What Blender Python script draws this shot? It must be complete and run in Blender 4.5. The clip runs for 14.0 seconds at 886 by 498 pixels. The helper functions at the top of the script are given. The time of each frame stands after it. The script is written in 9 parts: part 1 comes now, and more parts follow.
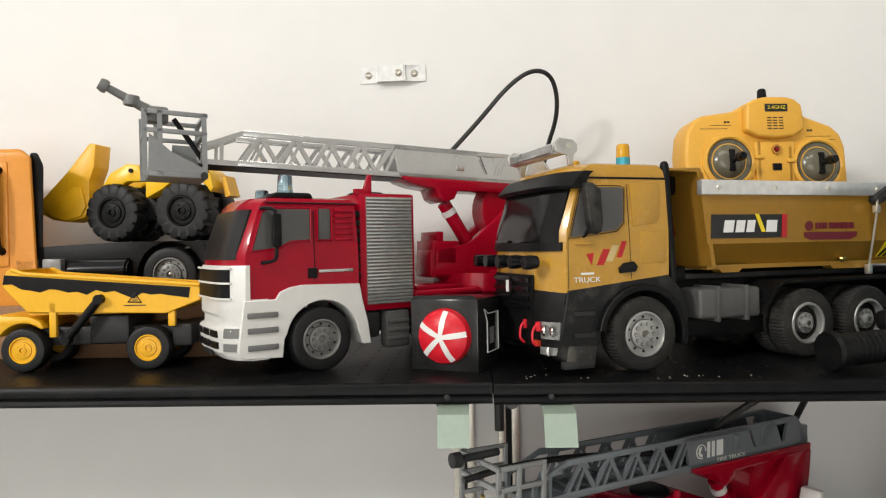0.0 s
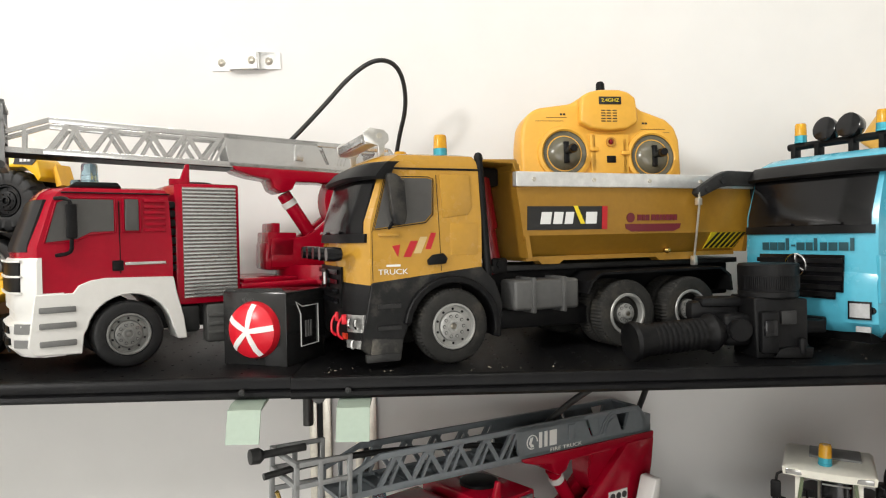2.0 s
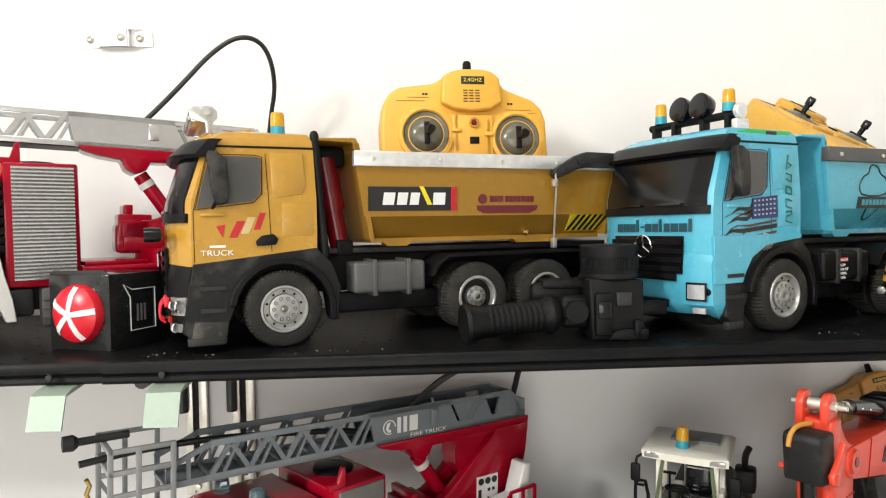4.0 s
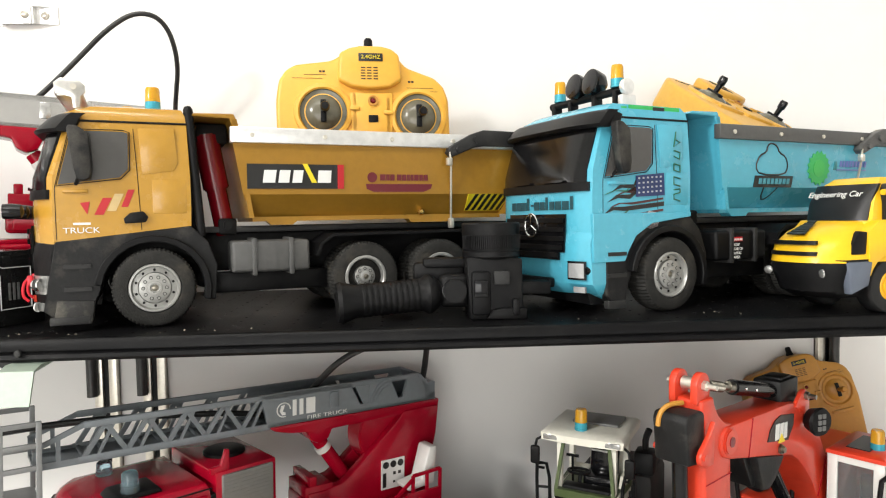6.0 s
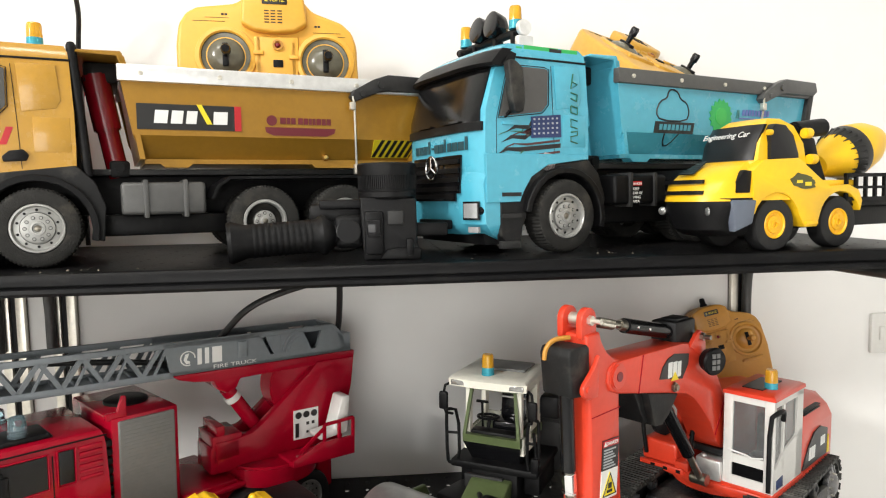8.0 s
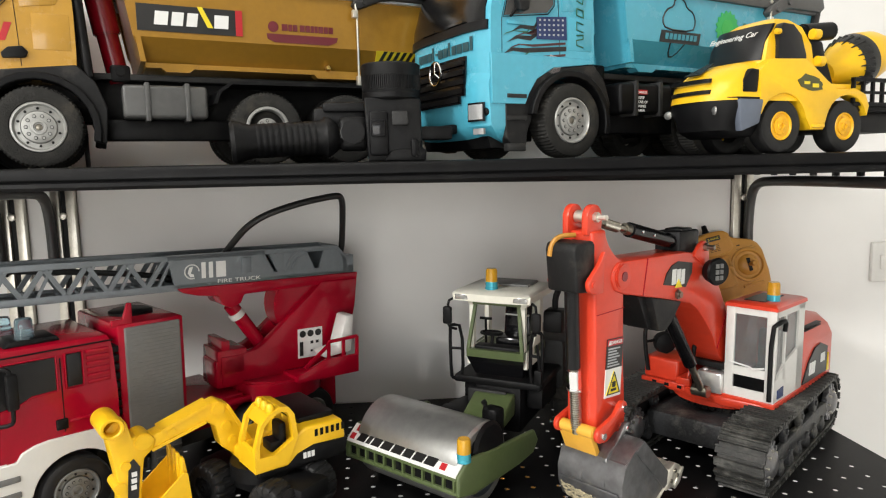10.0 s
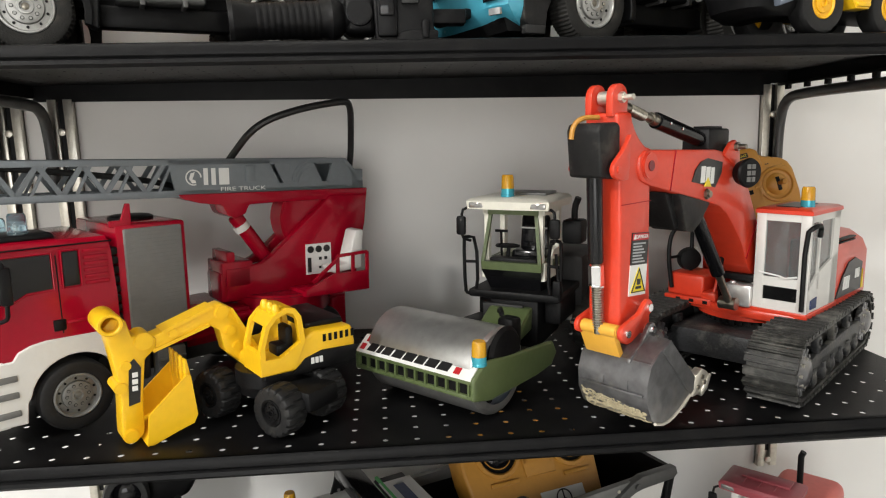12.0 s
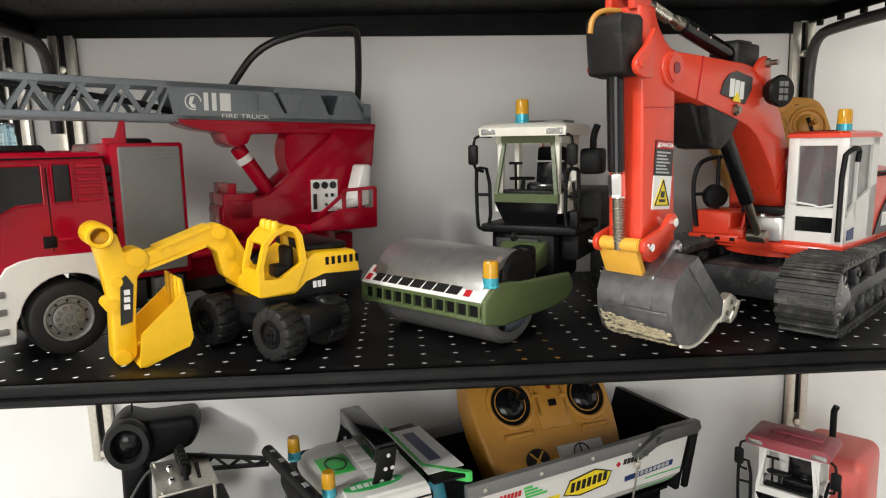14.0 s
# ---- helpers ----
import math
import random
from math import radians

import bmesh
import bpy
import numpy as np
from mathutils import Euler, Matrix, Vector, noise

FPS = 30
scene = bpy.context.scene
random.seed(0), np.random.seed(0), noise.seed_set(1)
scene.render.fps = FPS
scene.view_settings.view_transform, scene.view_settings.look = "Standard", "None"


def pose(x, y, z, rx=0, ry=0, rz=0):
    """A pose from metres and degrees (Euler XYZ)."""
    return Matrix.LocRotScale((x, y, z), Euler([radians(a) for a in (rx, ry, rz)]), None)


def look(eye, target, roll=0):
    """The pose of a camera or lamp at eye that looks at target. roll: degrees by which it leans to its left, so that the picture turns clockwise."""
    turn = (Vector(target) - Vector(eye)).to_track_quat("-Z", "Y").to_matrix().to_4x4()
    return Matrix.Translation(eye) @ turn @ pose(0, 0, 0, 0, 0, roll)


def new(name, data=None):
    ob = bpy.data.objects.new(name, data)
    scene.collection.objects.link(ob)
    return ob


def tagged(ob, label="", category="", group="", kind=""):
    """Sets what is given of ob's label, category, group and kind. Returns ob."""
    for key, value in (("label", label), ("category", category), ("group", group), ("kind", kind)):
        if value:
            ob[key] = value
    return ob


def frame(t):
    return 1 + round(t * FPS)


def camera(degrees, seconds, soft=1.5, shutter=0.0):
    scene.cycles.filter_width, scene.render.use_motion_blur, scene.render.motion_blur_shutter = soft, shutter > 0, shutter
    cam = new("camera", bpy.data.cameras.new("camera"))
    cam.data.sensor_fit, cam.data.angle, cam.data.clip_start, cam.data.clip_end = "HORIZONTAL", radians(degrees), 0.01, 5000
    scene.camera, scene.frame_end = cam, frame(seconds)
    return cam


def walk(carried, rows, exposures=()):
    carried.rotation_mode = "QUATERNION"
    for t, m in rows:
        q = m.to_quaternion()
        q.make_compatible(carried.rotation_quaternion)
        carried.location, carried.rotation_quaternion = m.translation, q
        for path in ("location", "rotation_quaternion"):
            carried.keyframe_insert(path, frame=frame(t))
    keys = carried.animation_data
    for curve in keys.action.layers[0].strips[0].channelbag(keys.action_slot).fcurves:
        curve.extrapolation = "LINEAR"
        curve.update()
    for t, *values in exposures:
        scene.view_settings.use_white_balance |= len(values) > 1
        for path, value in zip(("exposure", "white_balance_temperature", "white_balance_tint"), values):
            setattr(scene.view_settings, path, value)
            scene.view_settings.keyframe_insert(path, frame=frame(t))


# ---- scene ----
cam = camera(67.0, 14.0, 1.15)
METRES, EYE, TILT, LEAN, TURN = 0.78, 1.65, -0.3, 1.1, 2.2
ROWS = [
    (0.0, 0.0, 0.0, 0.0, 0.0, 0.0, -0.0),
    (0.5, 0.0496, 0.0022, -0.0028, -0.66, -0.17, 0.08),
    (1.0, 0.0973, 0.0049, 0.0005, -1.57, -0.42, -0.03),
    (1.5, 0.1476, 0.0054, 0.0008, -2.52, -0.51, 0.03),
    (2.0, 0.2006, 0.0079, -0.0008, -3.62, -0.66, 0.02),
    (2.5, 0.2571, 0.0104, -0.0032, -4.55, -0.95, 0.01),
    (3.0, 0.3067, 0.0128, -0.0054, -5.53, -1.18, -0.02),
    (5.5, 0.5143, 0.0132, -0.0262, -5.22, -2.09, 0.04),
    (6.0, 0.5522, 0.0144, -0.0303, -5.81, -2.31, -0.01),
    (6.5, 0.5915, 0.0143, -0.0378, -6.62, -2.57, -0.02),
    (7.0, 0.6284, 0.0134, -0.0508, -7.53, -2.98, -0.02),
    (7.5, 0.6487, 0.0068, -0.0654, -8.33, -3.47, -0.11),
    (10.0, 0.6368, -0.0026, -0.1736, -8.78, -6.41, 0.19),
    (10.5, 0.6376, 0.0072, -0.2029, -8.05, -6.89, 0.37),
    (11.0, 0.641, 0.0187, -0.2242, -7.79, -7.59, 0.4),
    (11.5, 0.6409, 0.0253, -0.2458, -7.81, -8.34, 0.41),
    (12.0, 0.6413, 0.0356, -0.2784, -7.71, -8.82, 0.53),
    (12.5, 0.6449, 0.0474, -0.3038, -7.36, -9.42, 0.55),
    (13.0, 0.6532, 0.0568, -0.3312, -7.09, -9.64, 0.63),
    (13.5, 0.6535, 0.0646, -0.3626, -6.7, -9.28, 0.6),
    (14.0, 0.6539, 0.0693, -0.3888, -6.26, -8.68, 0.63),
]
EXPOSURES = [(0.0, -0.52), (2.0, -0.2), (3.0, -0.06), (5.5, 0.16), (7.5, 0.22), (10.0, 0.06), (12.0, -0.02), (14.0, 0.06)]
walk(cam, [(t, pose(0, 0, EYE, TILT, LEAN, TURN) @ pose(METRES * x, METRES * y, METRES * z, 90 + pitch, roll, yaw)) for t, x, y, z, yaw, pitch, roll in ROWS], EXPOSURES)

# ---- light ----
world = bpy.data.worlds.new("room_world")
scene.world = world
world.use_nodes = True
wn = world.node_tree.nodes
sky = wn.new("ShaderNodeTexSky")
sky.sky_type, sky.sun_disc = "NISHITA", False
sky.sun_elevation, sky.sun_rotation = radians(40), radians(200)
world.node_tree.links.new(sky.outputs[0], wn["Background"].inputs[0])
wn["Background"].inputs[1].default_value = 0.1


def area_lamp(name, m, sx, sy, watts, colour):
    data = bpy.data.lights.new(name, "AREA")
    data.shape, data.size, data.size_y, data.energy, data.color = "RECTANGLE", sx, sy, watts, colour
    ob = new(name, data)
    ob.matrix_world = m
    return ob


area_lamp("ceiling_lamp", look((-2.48, -1.75, 3.12), (0.3, 0.9, 1.2)), 0.4, 0.4, 95.0, (1.0, 0.98, 0.945))
# unseen fill added under the ceiling, to lift what the main lamp leaves dim
area_lamp("ceiling_tube_light", look((0.0, -0.5, 3.2), (0.0, -0.3, 0)), 1.3, 0.25, 20.0, (1.0, 0.97, 0.91))
area_lamp("window_daylight", look((-0.2, -2.9, 1.35), (0.3, 1.0, 1.15)), 2.2, 1.6, 44.0, (0.985, 0.985, 0.975))

# ---- materials ----
def mat(name, colour, rough=0.45, metal=0.0, grain=0.06, grain_size=60.0, dirt=0.0, dirt_colour=(0.25, 0.22, 0.17), bump=0.05, bump_size=250.0, coat=0.0, piece=0.0, trans=0.0, spec=0.5):
    m = bpy.data.materials.new(name)
    m.use_nodes = True
    nt = m.node_tree
    n, l = nt.nodes, nt.links
    b = n["Principled BSDF"]
    b.inputs["Roughness"].default_value, b.inputs["Metallic"].default_value = rough, metal
    b.inputs["Coat Weight"].default_value, b.inputs["Coat Roughness"].default_value = coat, 0.06
    b.inputs["Transmission Weight"].default_value = trans
    b.inputs["Specular IOR Level"].default_value = spec
    tc = n.new("ShaderNodeTexCoord")
    big, small = n.new("ShaderNodeTexNoise"), n.new("ShaderNodeTexNoise")
    big.inputs["Scale"].default_value, big.inputs["Detail"].default_value = grain_size * 0.18, 4
    small.inputs["Scale"].default_value, small.inputs["Detail"].default_value = grain_size * 2.5, 3
    for q in (big, small):
        l.new(tc.outputs["Object"], q.inputs["Vector"])
    add = n.new("ShaderNodeMath")
    add.operation = "ADD"
    l.new(big.outputs["Fac"], add.inputs[0]), l.new(small.outputs["Fac"], add.inputs[1])
    ramp = n.new("ShaderNodeMapRange")
    ramp.inputs["From Min"].default_value, ramp.inputs["From Max"].default_value = 0.7, 1.3
    ramp.inputs["To Min"].default_value, ramp.inputs["To Max"].default_value = 1 - grain, 1 + grain
    l.new(add.outputs[0], ramp.inputs["Value"])
    mul = n.new("ShaderNodeMix")
    mul.data_type, mul.blend_type = "RGBA", "MULTIPLY"
    mul.inputs["Factor"].default_value = 1.0
    vec = n.new("ShaderNodeCombineColor")
    for k in range(3):
        l.new(ramp.outputs[0], vec.inputs[k])
    mul.inputs[6].default_value = (*colour, 1)
    l.new(vec.outputs[0], mul.inputs[7])
    out = mul.outputs[2]
    if piece:
        inf, pr = n.new("ShaderNodeObjectInfo"), n.new("ShaderNodeMapRange")
        pr.inputs["To Min"].default_value, pr.inputs["To Max"].default_value = 1 - piece, 1 + piece
        l.new(inf.outputs["Random"], pr.inputs["Value"])
        hsv = n.new("ShaderNodeHueSaturation")
        l.new(pr.outputs[0], hsv.inputs["Value"]), l.new(out, hsv.inputs["Color"])
        out = hsv.outputs[0]
    if dirt:
        dn, dr = n.new("ShaderNodeTexNoise"), n.new("ShaderNodeMapRange")
        dn.inputs["Scale"].default_value, dn.inputs["Detail"].default_value, dn.inputs["Roughness"].default_value = 22.0, 8, 0.7
        l.new(tc.outputs["Object"], dn.inputs["Vector"])
        dr.inputs["From Min"].default_value, dr.inputs["From Max"].default_value = 0.5, 0.72
        dr.inputs["To Max"].default_value = dirt
        l.new(dn.outputs["Fac"], dr.inputs["Value"])
        mx = n.new("ShaderNodeMix")
        mx.data_type = "RGBA"
        l.new(dr.outputs[0], mx.inputs["Factor"]), l.new(out, mx.inputs[6])
        mx.inputs[7].default_value = (*dirt_colour, 1)
        out = mx.outputs[2]
        rm = n.new("ShaderNodeMapRange")
        rm.inputs["To Min"].default_value, rm.inputs["To Max"].default_value = rough, min(1.0, rough + 0.4)
        l.new(dr.outputs[0], rm.inputs["Value"]), l.new(rm.outputs[0], b.inputs["Roughness"])
    l.new(out, b.inputs["Base Color"])
    if bump:
        bn, bp = n.new("ShaderNodeTexNoise"), n.new("ShaderNodeBump")
        bn.inputs["Scale"].default_value, bn.inputs["Detail"].default_value = bump_size, 4
        bp.inputs["Strength"].default_value, bp.inputs["Distance"].default_value = bump, 0.002
        l.new(tc.outputs["Object"], bn.inputs["Vector"])
        l.new(bn.outputs["Fac"], bp.inputs["Height"]), l.new(bp.outputs[0], b.inputs["Normal"])
    return m


M_WALL = mat("wall_paint", (0.80, 0.79, 0.77), 0.75, grain=0.02, grain_size=6, bump=0.06, bump_size=90)
M_FLOOR = mat("grey_floor_tile", (0.55, 0.54, 0.51), 0.5, grain=0.1, grain_size=12)
M_CEIL = mat("ceiling_paint", (0.8, 0.8, 0.78), 0.8, grain=0.03, grain_size=5)
M_SHELF = mat("black_powder_coat", (0.004, 0.004, 0.0045), 0.4, grain=0.2, grain_size=25, dirt=0.1, dirt_colour=(0.07, 0.066, 0.058), bump=0.08, bump_size=700, spec=0.14)
M_TUBE = mat("dark_grey_tube_paint", (0.035, 0.035, 0.034), 0.4, grain=0.15, dirt=0.2)
M_STEEL = mat("brushed_steel", (0.66, 0.63, 0.56), 0.34, 0.8, grain=0.12, grain_size=80, dirt=0.25, dirt_colour=(0.42, 0.36, 0.26))
M_ZINC = mat("zinc_plate", (0.82, 0.82, 0.81), 0.32, 0.75, grain=0.12, grain_size=50)
M_CLIP = mat("pale_green_clip_metal", (0.32, 0.39, 0.325), 0.45, 0.3, grain=0.06, dirt=0.15)
M_CHROME = mat("chrome", (0.85, 0.85, 0.86), 0.09, 1.0, grain=0.02, bump=0)
M_TYRE = mat("tyre_rubber", (0.022, 0.0215, 0.02), 0.75, grain=0.3, grain_size=40, dirt=0.42, dirt_colour=(0.15, 0.13, 0.10), spec=0.2, bump=0.3, bump_size=600)
M_TYRE_CLEAN = mat("toy_tyre_vinyl", (0.011, 0.011, 0.0115), 0.5, grain=0.15, dirt=0.08, dirt_colour=(0.1, 0.1, 0.09), bump=0.1, spec=0.3)
M_RIM = mat("silver_rim_plastic", (0.36, 0.36, 0.345), 0.34, 0.4, grain=0.1, dirt=0.18, dirt_colour=(0.2, 0.19, 0.17))
M_RIM_GREY = mat("grey_rim_plastic", (0.19, 0.19, 0.18), 0.4, 0.25, grain=0.12, dirt=0.25, dirt_colour=(0.08, 0.08, 0.075))
M_BLACK = mat("black_plastic", (0.005, 0.005, 0.0055), 0.46, grain=0.2, dirt=0.06, dirt_colour=(0.11, 0.105, 0.09), bump=0.08, spec=0.17)
M_BLACK_GLOSS = mat("black_gloss_plastic", (0.006, 0.006, 0.007), 0.14, grain=0.1, bump=0.01, spec=0.35)
M_DGREY = mat("dark_grey_plastic", (0.022, 0.022, 0.022), 0.5, grain=0.12, dirt=0.15, dirt_colour=(0.15, 0.14, 0.12), spec=0.3)
M_MGREY = mat("mid_grey_plastic", (0.15, 0.15, 0.145), 0.45, grain=0.08)
M_SILVER = mat("silver_plastic", (0.62, 0.62, 0.61), 0.24, 0.8, grain=0.06, bump=0.03)
M_LADDER_GREY = mat("ladder_grey_plastic", (0.17, 0.19, 0.205), 0.38, 0.15, grain=0.06)
M_MUSTARD = mat("mustard_paint", (0.45, 0.24, 0.03), 0.26, grain=0.06, dirt=0.14, dirt_colour=(0.27, 0.15, 0.04), bump=0.03, coat=0.3)
M_BED_MUSTARD = mat("mustard_metal_paint", (0.34, 0.175, 0.02), 0.3, 0.25, grain=0.07, dirt=0.15, dirt_colour=(0.2, 0.12, 0.04), bump=0.03)
M_BLUE = mat("sky_blue_paint", (0.075, 0.385, 0.52), 0.26, grain=0.05, dirt=0.1, dirt_colour=(0.1, 0.25, 0.3), bump=0.02, coat=0.3)
M_RED = mat("fire_red_plastic", (0.33, 0.002, 0.016), 0.22, grain=0.06, dirt=0.05, dirt_colour=(0.2, 0.02, 0.02), bump=0.03, bump_size=60, spec=0.16, coat=0.25)
M_WHITE = mat("white_plastic", (0.68, 0.67, 0.64), 0.4, grain=0.03, dirt=0.08, dirt_colour=(0.42, 0.40, 0.34))
M_YELLOW = mat("toy_yellow_plastic", (0.82, 0.43, 0.010), 0.4, grain=0.05, dirt=0.08, dirt_colour=(0.45, 0.24, 0.04), bump=0.04)
M_YELLOW2 = mat("bright_yellow_plastic", (0.85, 0.50, 0.012), 0.33, grain=0.04, bump=0.03)
M_TXY = mat("amber_yellow_plastic", (0.76, 0.40, 0.05), 0.42, grain=0.04, bump=0.03)
M_TXB = mat("brown_orange_plastic", (0.50, 0.235, 0.035), 0.42, grain=0.06, bump=0.03)
M_ORANGE = mat("orange_red_paint", (0.64, 0.048, 0.020), 0.3, grain=0.05, dirt=0.07, dirt_colour=(0.36, 0.08, 0.05), bump=0.02, coat=0.1)
M_OCAB = mat("orange_cab_plastic", (0.72, 0.28, 0.03), 0.38, grain=0.05)
M_GREEN = mat("olive_green_paint", (0.085, 0.115, 0.045), 0.32, grain=0.08, dirt=0.12, dirt_colour=(0.16, 0.16, 0.1))
M_GREY_DRUM = mat("worn_grey_drum_steel", (0.36, 0.36, 0.35), 0.3, 0.75, grain=0.14, grain_size=30, dirt=0.3, dirt_colour=(0.16, 0.16, 0.155))
M_BUCKET = mat("scratched_bucket_steel", (0.165, 0.165, 0.172), 0.28, 0.7, grain=0.3, grain_size=40, dirt=0.35, dirt_colour=(0.32, 0.28, 0.2))
M_RAIL = mat("grey_rail_plastic", (0.075, 0.075, 0.073), 0.4, grain=0.1, dirt=0.15, dirt_colour=(0.14, 0.14, 0.13))
M_MUD = mat("dried_mud", (0.36, 0.31, 0.2), 0.9, grain=0.3, grain_size=50, bump=0.8, bump_size=180)
M_TRACK = mat("dusty_track_rubber", (0.022, 0.022, 0.02), 0.55, grain=0.35, dirt=0.8, dirt_colour=(0.2, 0.195, 0.175), bump=0.4)
M_FRAME = mat("dusty_frame_casting", (0.03, 0.031, 0.033), 0.5, 0.2, grain=0.35, grain_size=140, dirt=0.75, dirt_colour=(0.24, 0.23, 0.2), bump=0.4)
M_GLASS = mat("tinted_window_plastic", (0.005, 0.005, 0.0055), 0.16, grain=0.1, bump=0.0, spec=0.26)
M_GLASS_GREY = mat("grey_window_plastic", (0.075, 0.073, 0.07), 0.14, grain=0.05, bump=0.0)
M_GLASS_DULL = mat("dull_black_window_plastic", (0.012, 0.012, 0.013), 0.35, grain=0.1, bump=0.0, spec=0.3)
M_AMBER = mat("amber_lens", (0.88, 0.47, 0.025), 0.15, grain=0.03, bump=0.0, trans=0.45)
M_TEAL = mat("teal_lens_base", (0.05, 0.36, 0.46), 0.2, 0.3, grain=0.03, bump=0.0)
M_BLUE_LENS = mat("blue_lens", (0.5, 0.72, 0.82), 0.08, grain=0.03, bump=0.0, trans=0.9)
M_CLEAR = mat("clear_lens", (0.34, 0.34, 0.33), 0.08, 0.6, grain=0.3, grain_size=120, bump=0.0)
M_INK_W = mat("white_print", (0.75, 0.75, 0.73), 0.45, grain=0.02, bump=0)
M_INK_K = mat("black_print", (0.012, 0.012, 0.012), 0.4, grain=0.05, bump=0)
M_INK_R = mat("red_print", (0.45, 0.012, 0.018), 0.45, grain=0.06, bump=0)
M_INK_Y = mat("yellow_print", (0.8, 0.62, 0.02), 0.4, grain=0.03, bump=0)
M_INK_G = mat("green_print", (0.03, 0.42, 0.10), 0.4, grain=0.03, bump=0)
M_INK_B = mat("navy_print", (0.014, 0.032, 0.12), 0.4, grain=0.03, bump=0)
M_INK_M = mat("maroon_print", (0.13, 0.012, 0.02), 0.4, grain=0.03, bump=0)
M_INK_GREY = mat("light_grey_print", (0.42, 0.44, 0.45), 0.45, grain=0.03, bump=0)
M_BALL = mat("red_button_plastic", (0.62, 0.012, 0.025), 0.3, grain=0.03, bump=0.01)
M_CARD = mat("black_glossy_carton", (0.016, 0.016, 0.016), 0.16, grain=0.1, bump=0.12, bump_size=40)
M_CABLE = mat("black_cable_rubber", (0.014, 0.014, 0.014), 0.4, grain=0.1, bump=0.05)
M_BRASS = mat("brass", (0.62, 0.42, 0.13), 0.25, 0.95, grain=0.08)
M_CARDBOARD = mat("brown_cardboard", (0.28, 0.15, 0.075), 0.8, grain=0.12, bump=0.15)
M_RAM = mat("dark_red_enamel", (0.17, 0.002, 0.008), 0.25, grain=0.06, bump=0.02, coat=0.1)
M_SCUFF = mat("scuffed_black_plastic", (0.010, 0.010, 0.0105), 0.48, grain=0.25, dirt=0.5, dirt_colour=(0.13, 0.12, 0.10), bump=0.12, spec=0.25)
M_BASKET = mat("grey_basket_plastic", (0.23, 0.235, 0.235), 0.4, 0.1, grain=0.07)
M_DUSTY = mat("dusty_step_plastic", (0.014, 0.0135, 0.0125), 0.6, grain=0.3, dirt=0.6, dirt_colour=(0.22, 0.2, 0.16), bump=0.25)
M_TXM = mat("mustard_brown_plastic", (0.62, 0.345, 0.05), 0.42, grain=0.06, bump=0.03)
M_ALU = mat("brushed_aluminium", (0.66, 0.65, 0.62), 0.28, 0.9, grain=0.1, grain_size=90)
M_CREAM = mat("cream_cab_plastic", (0.80, 0.78, 0.68), 0.4, grain=0.04, dirt=0.06, dirt_colour=(0.4, 0.36, 0.26))
M_TANK = mat("dull_grey_tank_plastic", (0.075, 0.075, 0.073), 0.4, grain=0.12, dirt=0.2, dirt_colour=(0.16, 0.15, 0.13))
M_ROD = mat("greasy_steel_rod", (0.26, 0.24, 0.2), 0.28, 0.9, grain=0.2, grain_size=90)
M_LAMP = mat("bright_lamp_lens", (0.5, 0.51, 0.52), 0.22, 0.5, grain=0.1, grain_size=160, bump=0.0)
M_CRUMB = mat("dull_mud_crumb", (0.2, 0.18, 0.14), 0.9, grain=0.3, bump=0.4)


# ---- builders ----
def bm_box(x0, x1, y0, y1, z0, z1, bevel=0.0, seg=2):
    bm = bmesh.new()
    bmesh.ops.create_cube(bm, size=1, matrix=Matrix.Translation(((x0 + x1) / 2, (y0 + y1) / 2, (z0 + z1) / 2)) @ Matrix.Diagonal((x1 - x0, y1 - y0, z1 - z0, 1)))
    if bevel:
        bmesh.ops.bevel(bm, geom=bm.edges[:], offset=bevel, segments=seg, affect="EDGES", profile=0.5, clamp_overlap=True)
    return bm


def bm_prism(pts, y0, y1, bevel=0.0, seg=2, axis="y"):
    """A solid from an outline in x and z (axis y), in x and y (axis z) or in y and z (axis x), from y0 to y1."""
    def at(a, b, c):
        return {"y": (a, c, b), "z": (a, b, c), "x": (c, a, b)}[axis]
    bm = bmesh.new()
    lo = [bm.verts.new(at(a, b, y0)) for a, b in pts]
    hi = [bm.verts.new(at(a, b, y1)) for a, b in pts]
    bm.faces.new(lo), bm.faces.new(hi[::-1])
    for i in range(len(pts)):
        j = (i + 1) % len(pts)
        bm.faces.new((lo[i], hi[i], hi[j], lo[j]))
    bmesh.ops.recalc_face_normals(bm, faces=bm.faces[:])
    if bevel:
        bmesh.ops.bevel(bm, geom=bm.edges[:], offset=bevel, segments=seg, affect="EDGES", profile=0.5, clamp_overlap=True)
    return bm


def bm_cyl(p, q, r, r2=None, n=20, bevel=0.0, caps=True):
    p, q = Vector(p), Vector(q)
    d = q - p
    bm = bmesh.new()
    m = Matrix.Translation((p + q) / 2) @ d.to_track_quat("Z", "Y").to_matrix().to_4x4()
    bmesh.ops.create_cone(bm, cap_ends=caps, segments=n, radius1=r, radius2=r if r2 is None else r2, depth=d.length, matrix=m)
    if bevel:
        bmesh.ops.bevel(bm, geom=[e for e in bm.edges if any(len(f.verts) > 4 for f in e.link_faces)], offset=bevel, segments=2, affect="EDGES", clamp_overlap=True)
    return bm


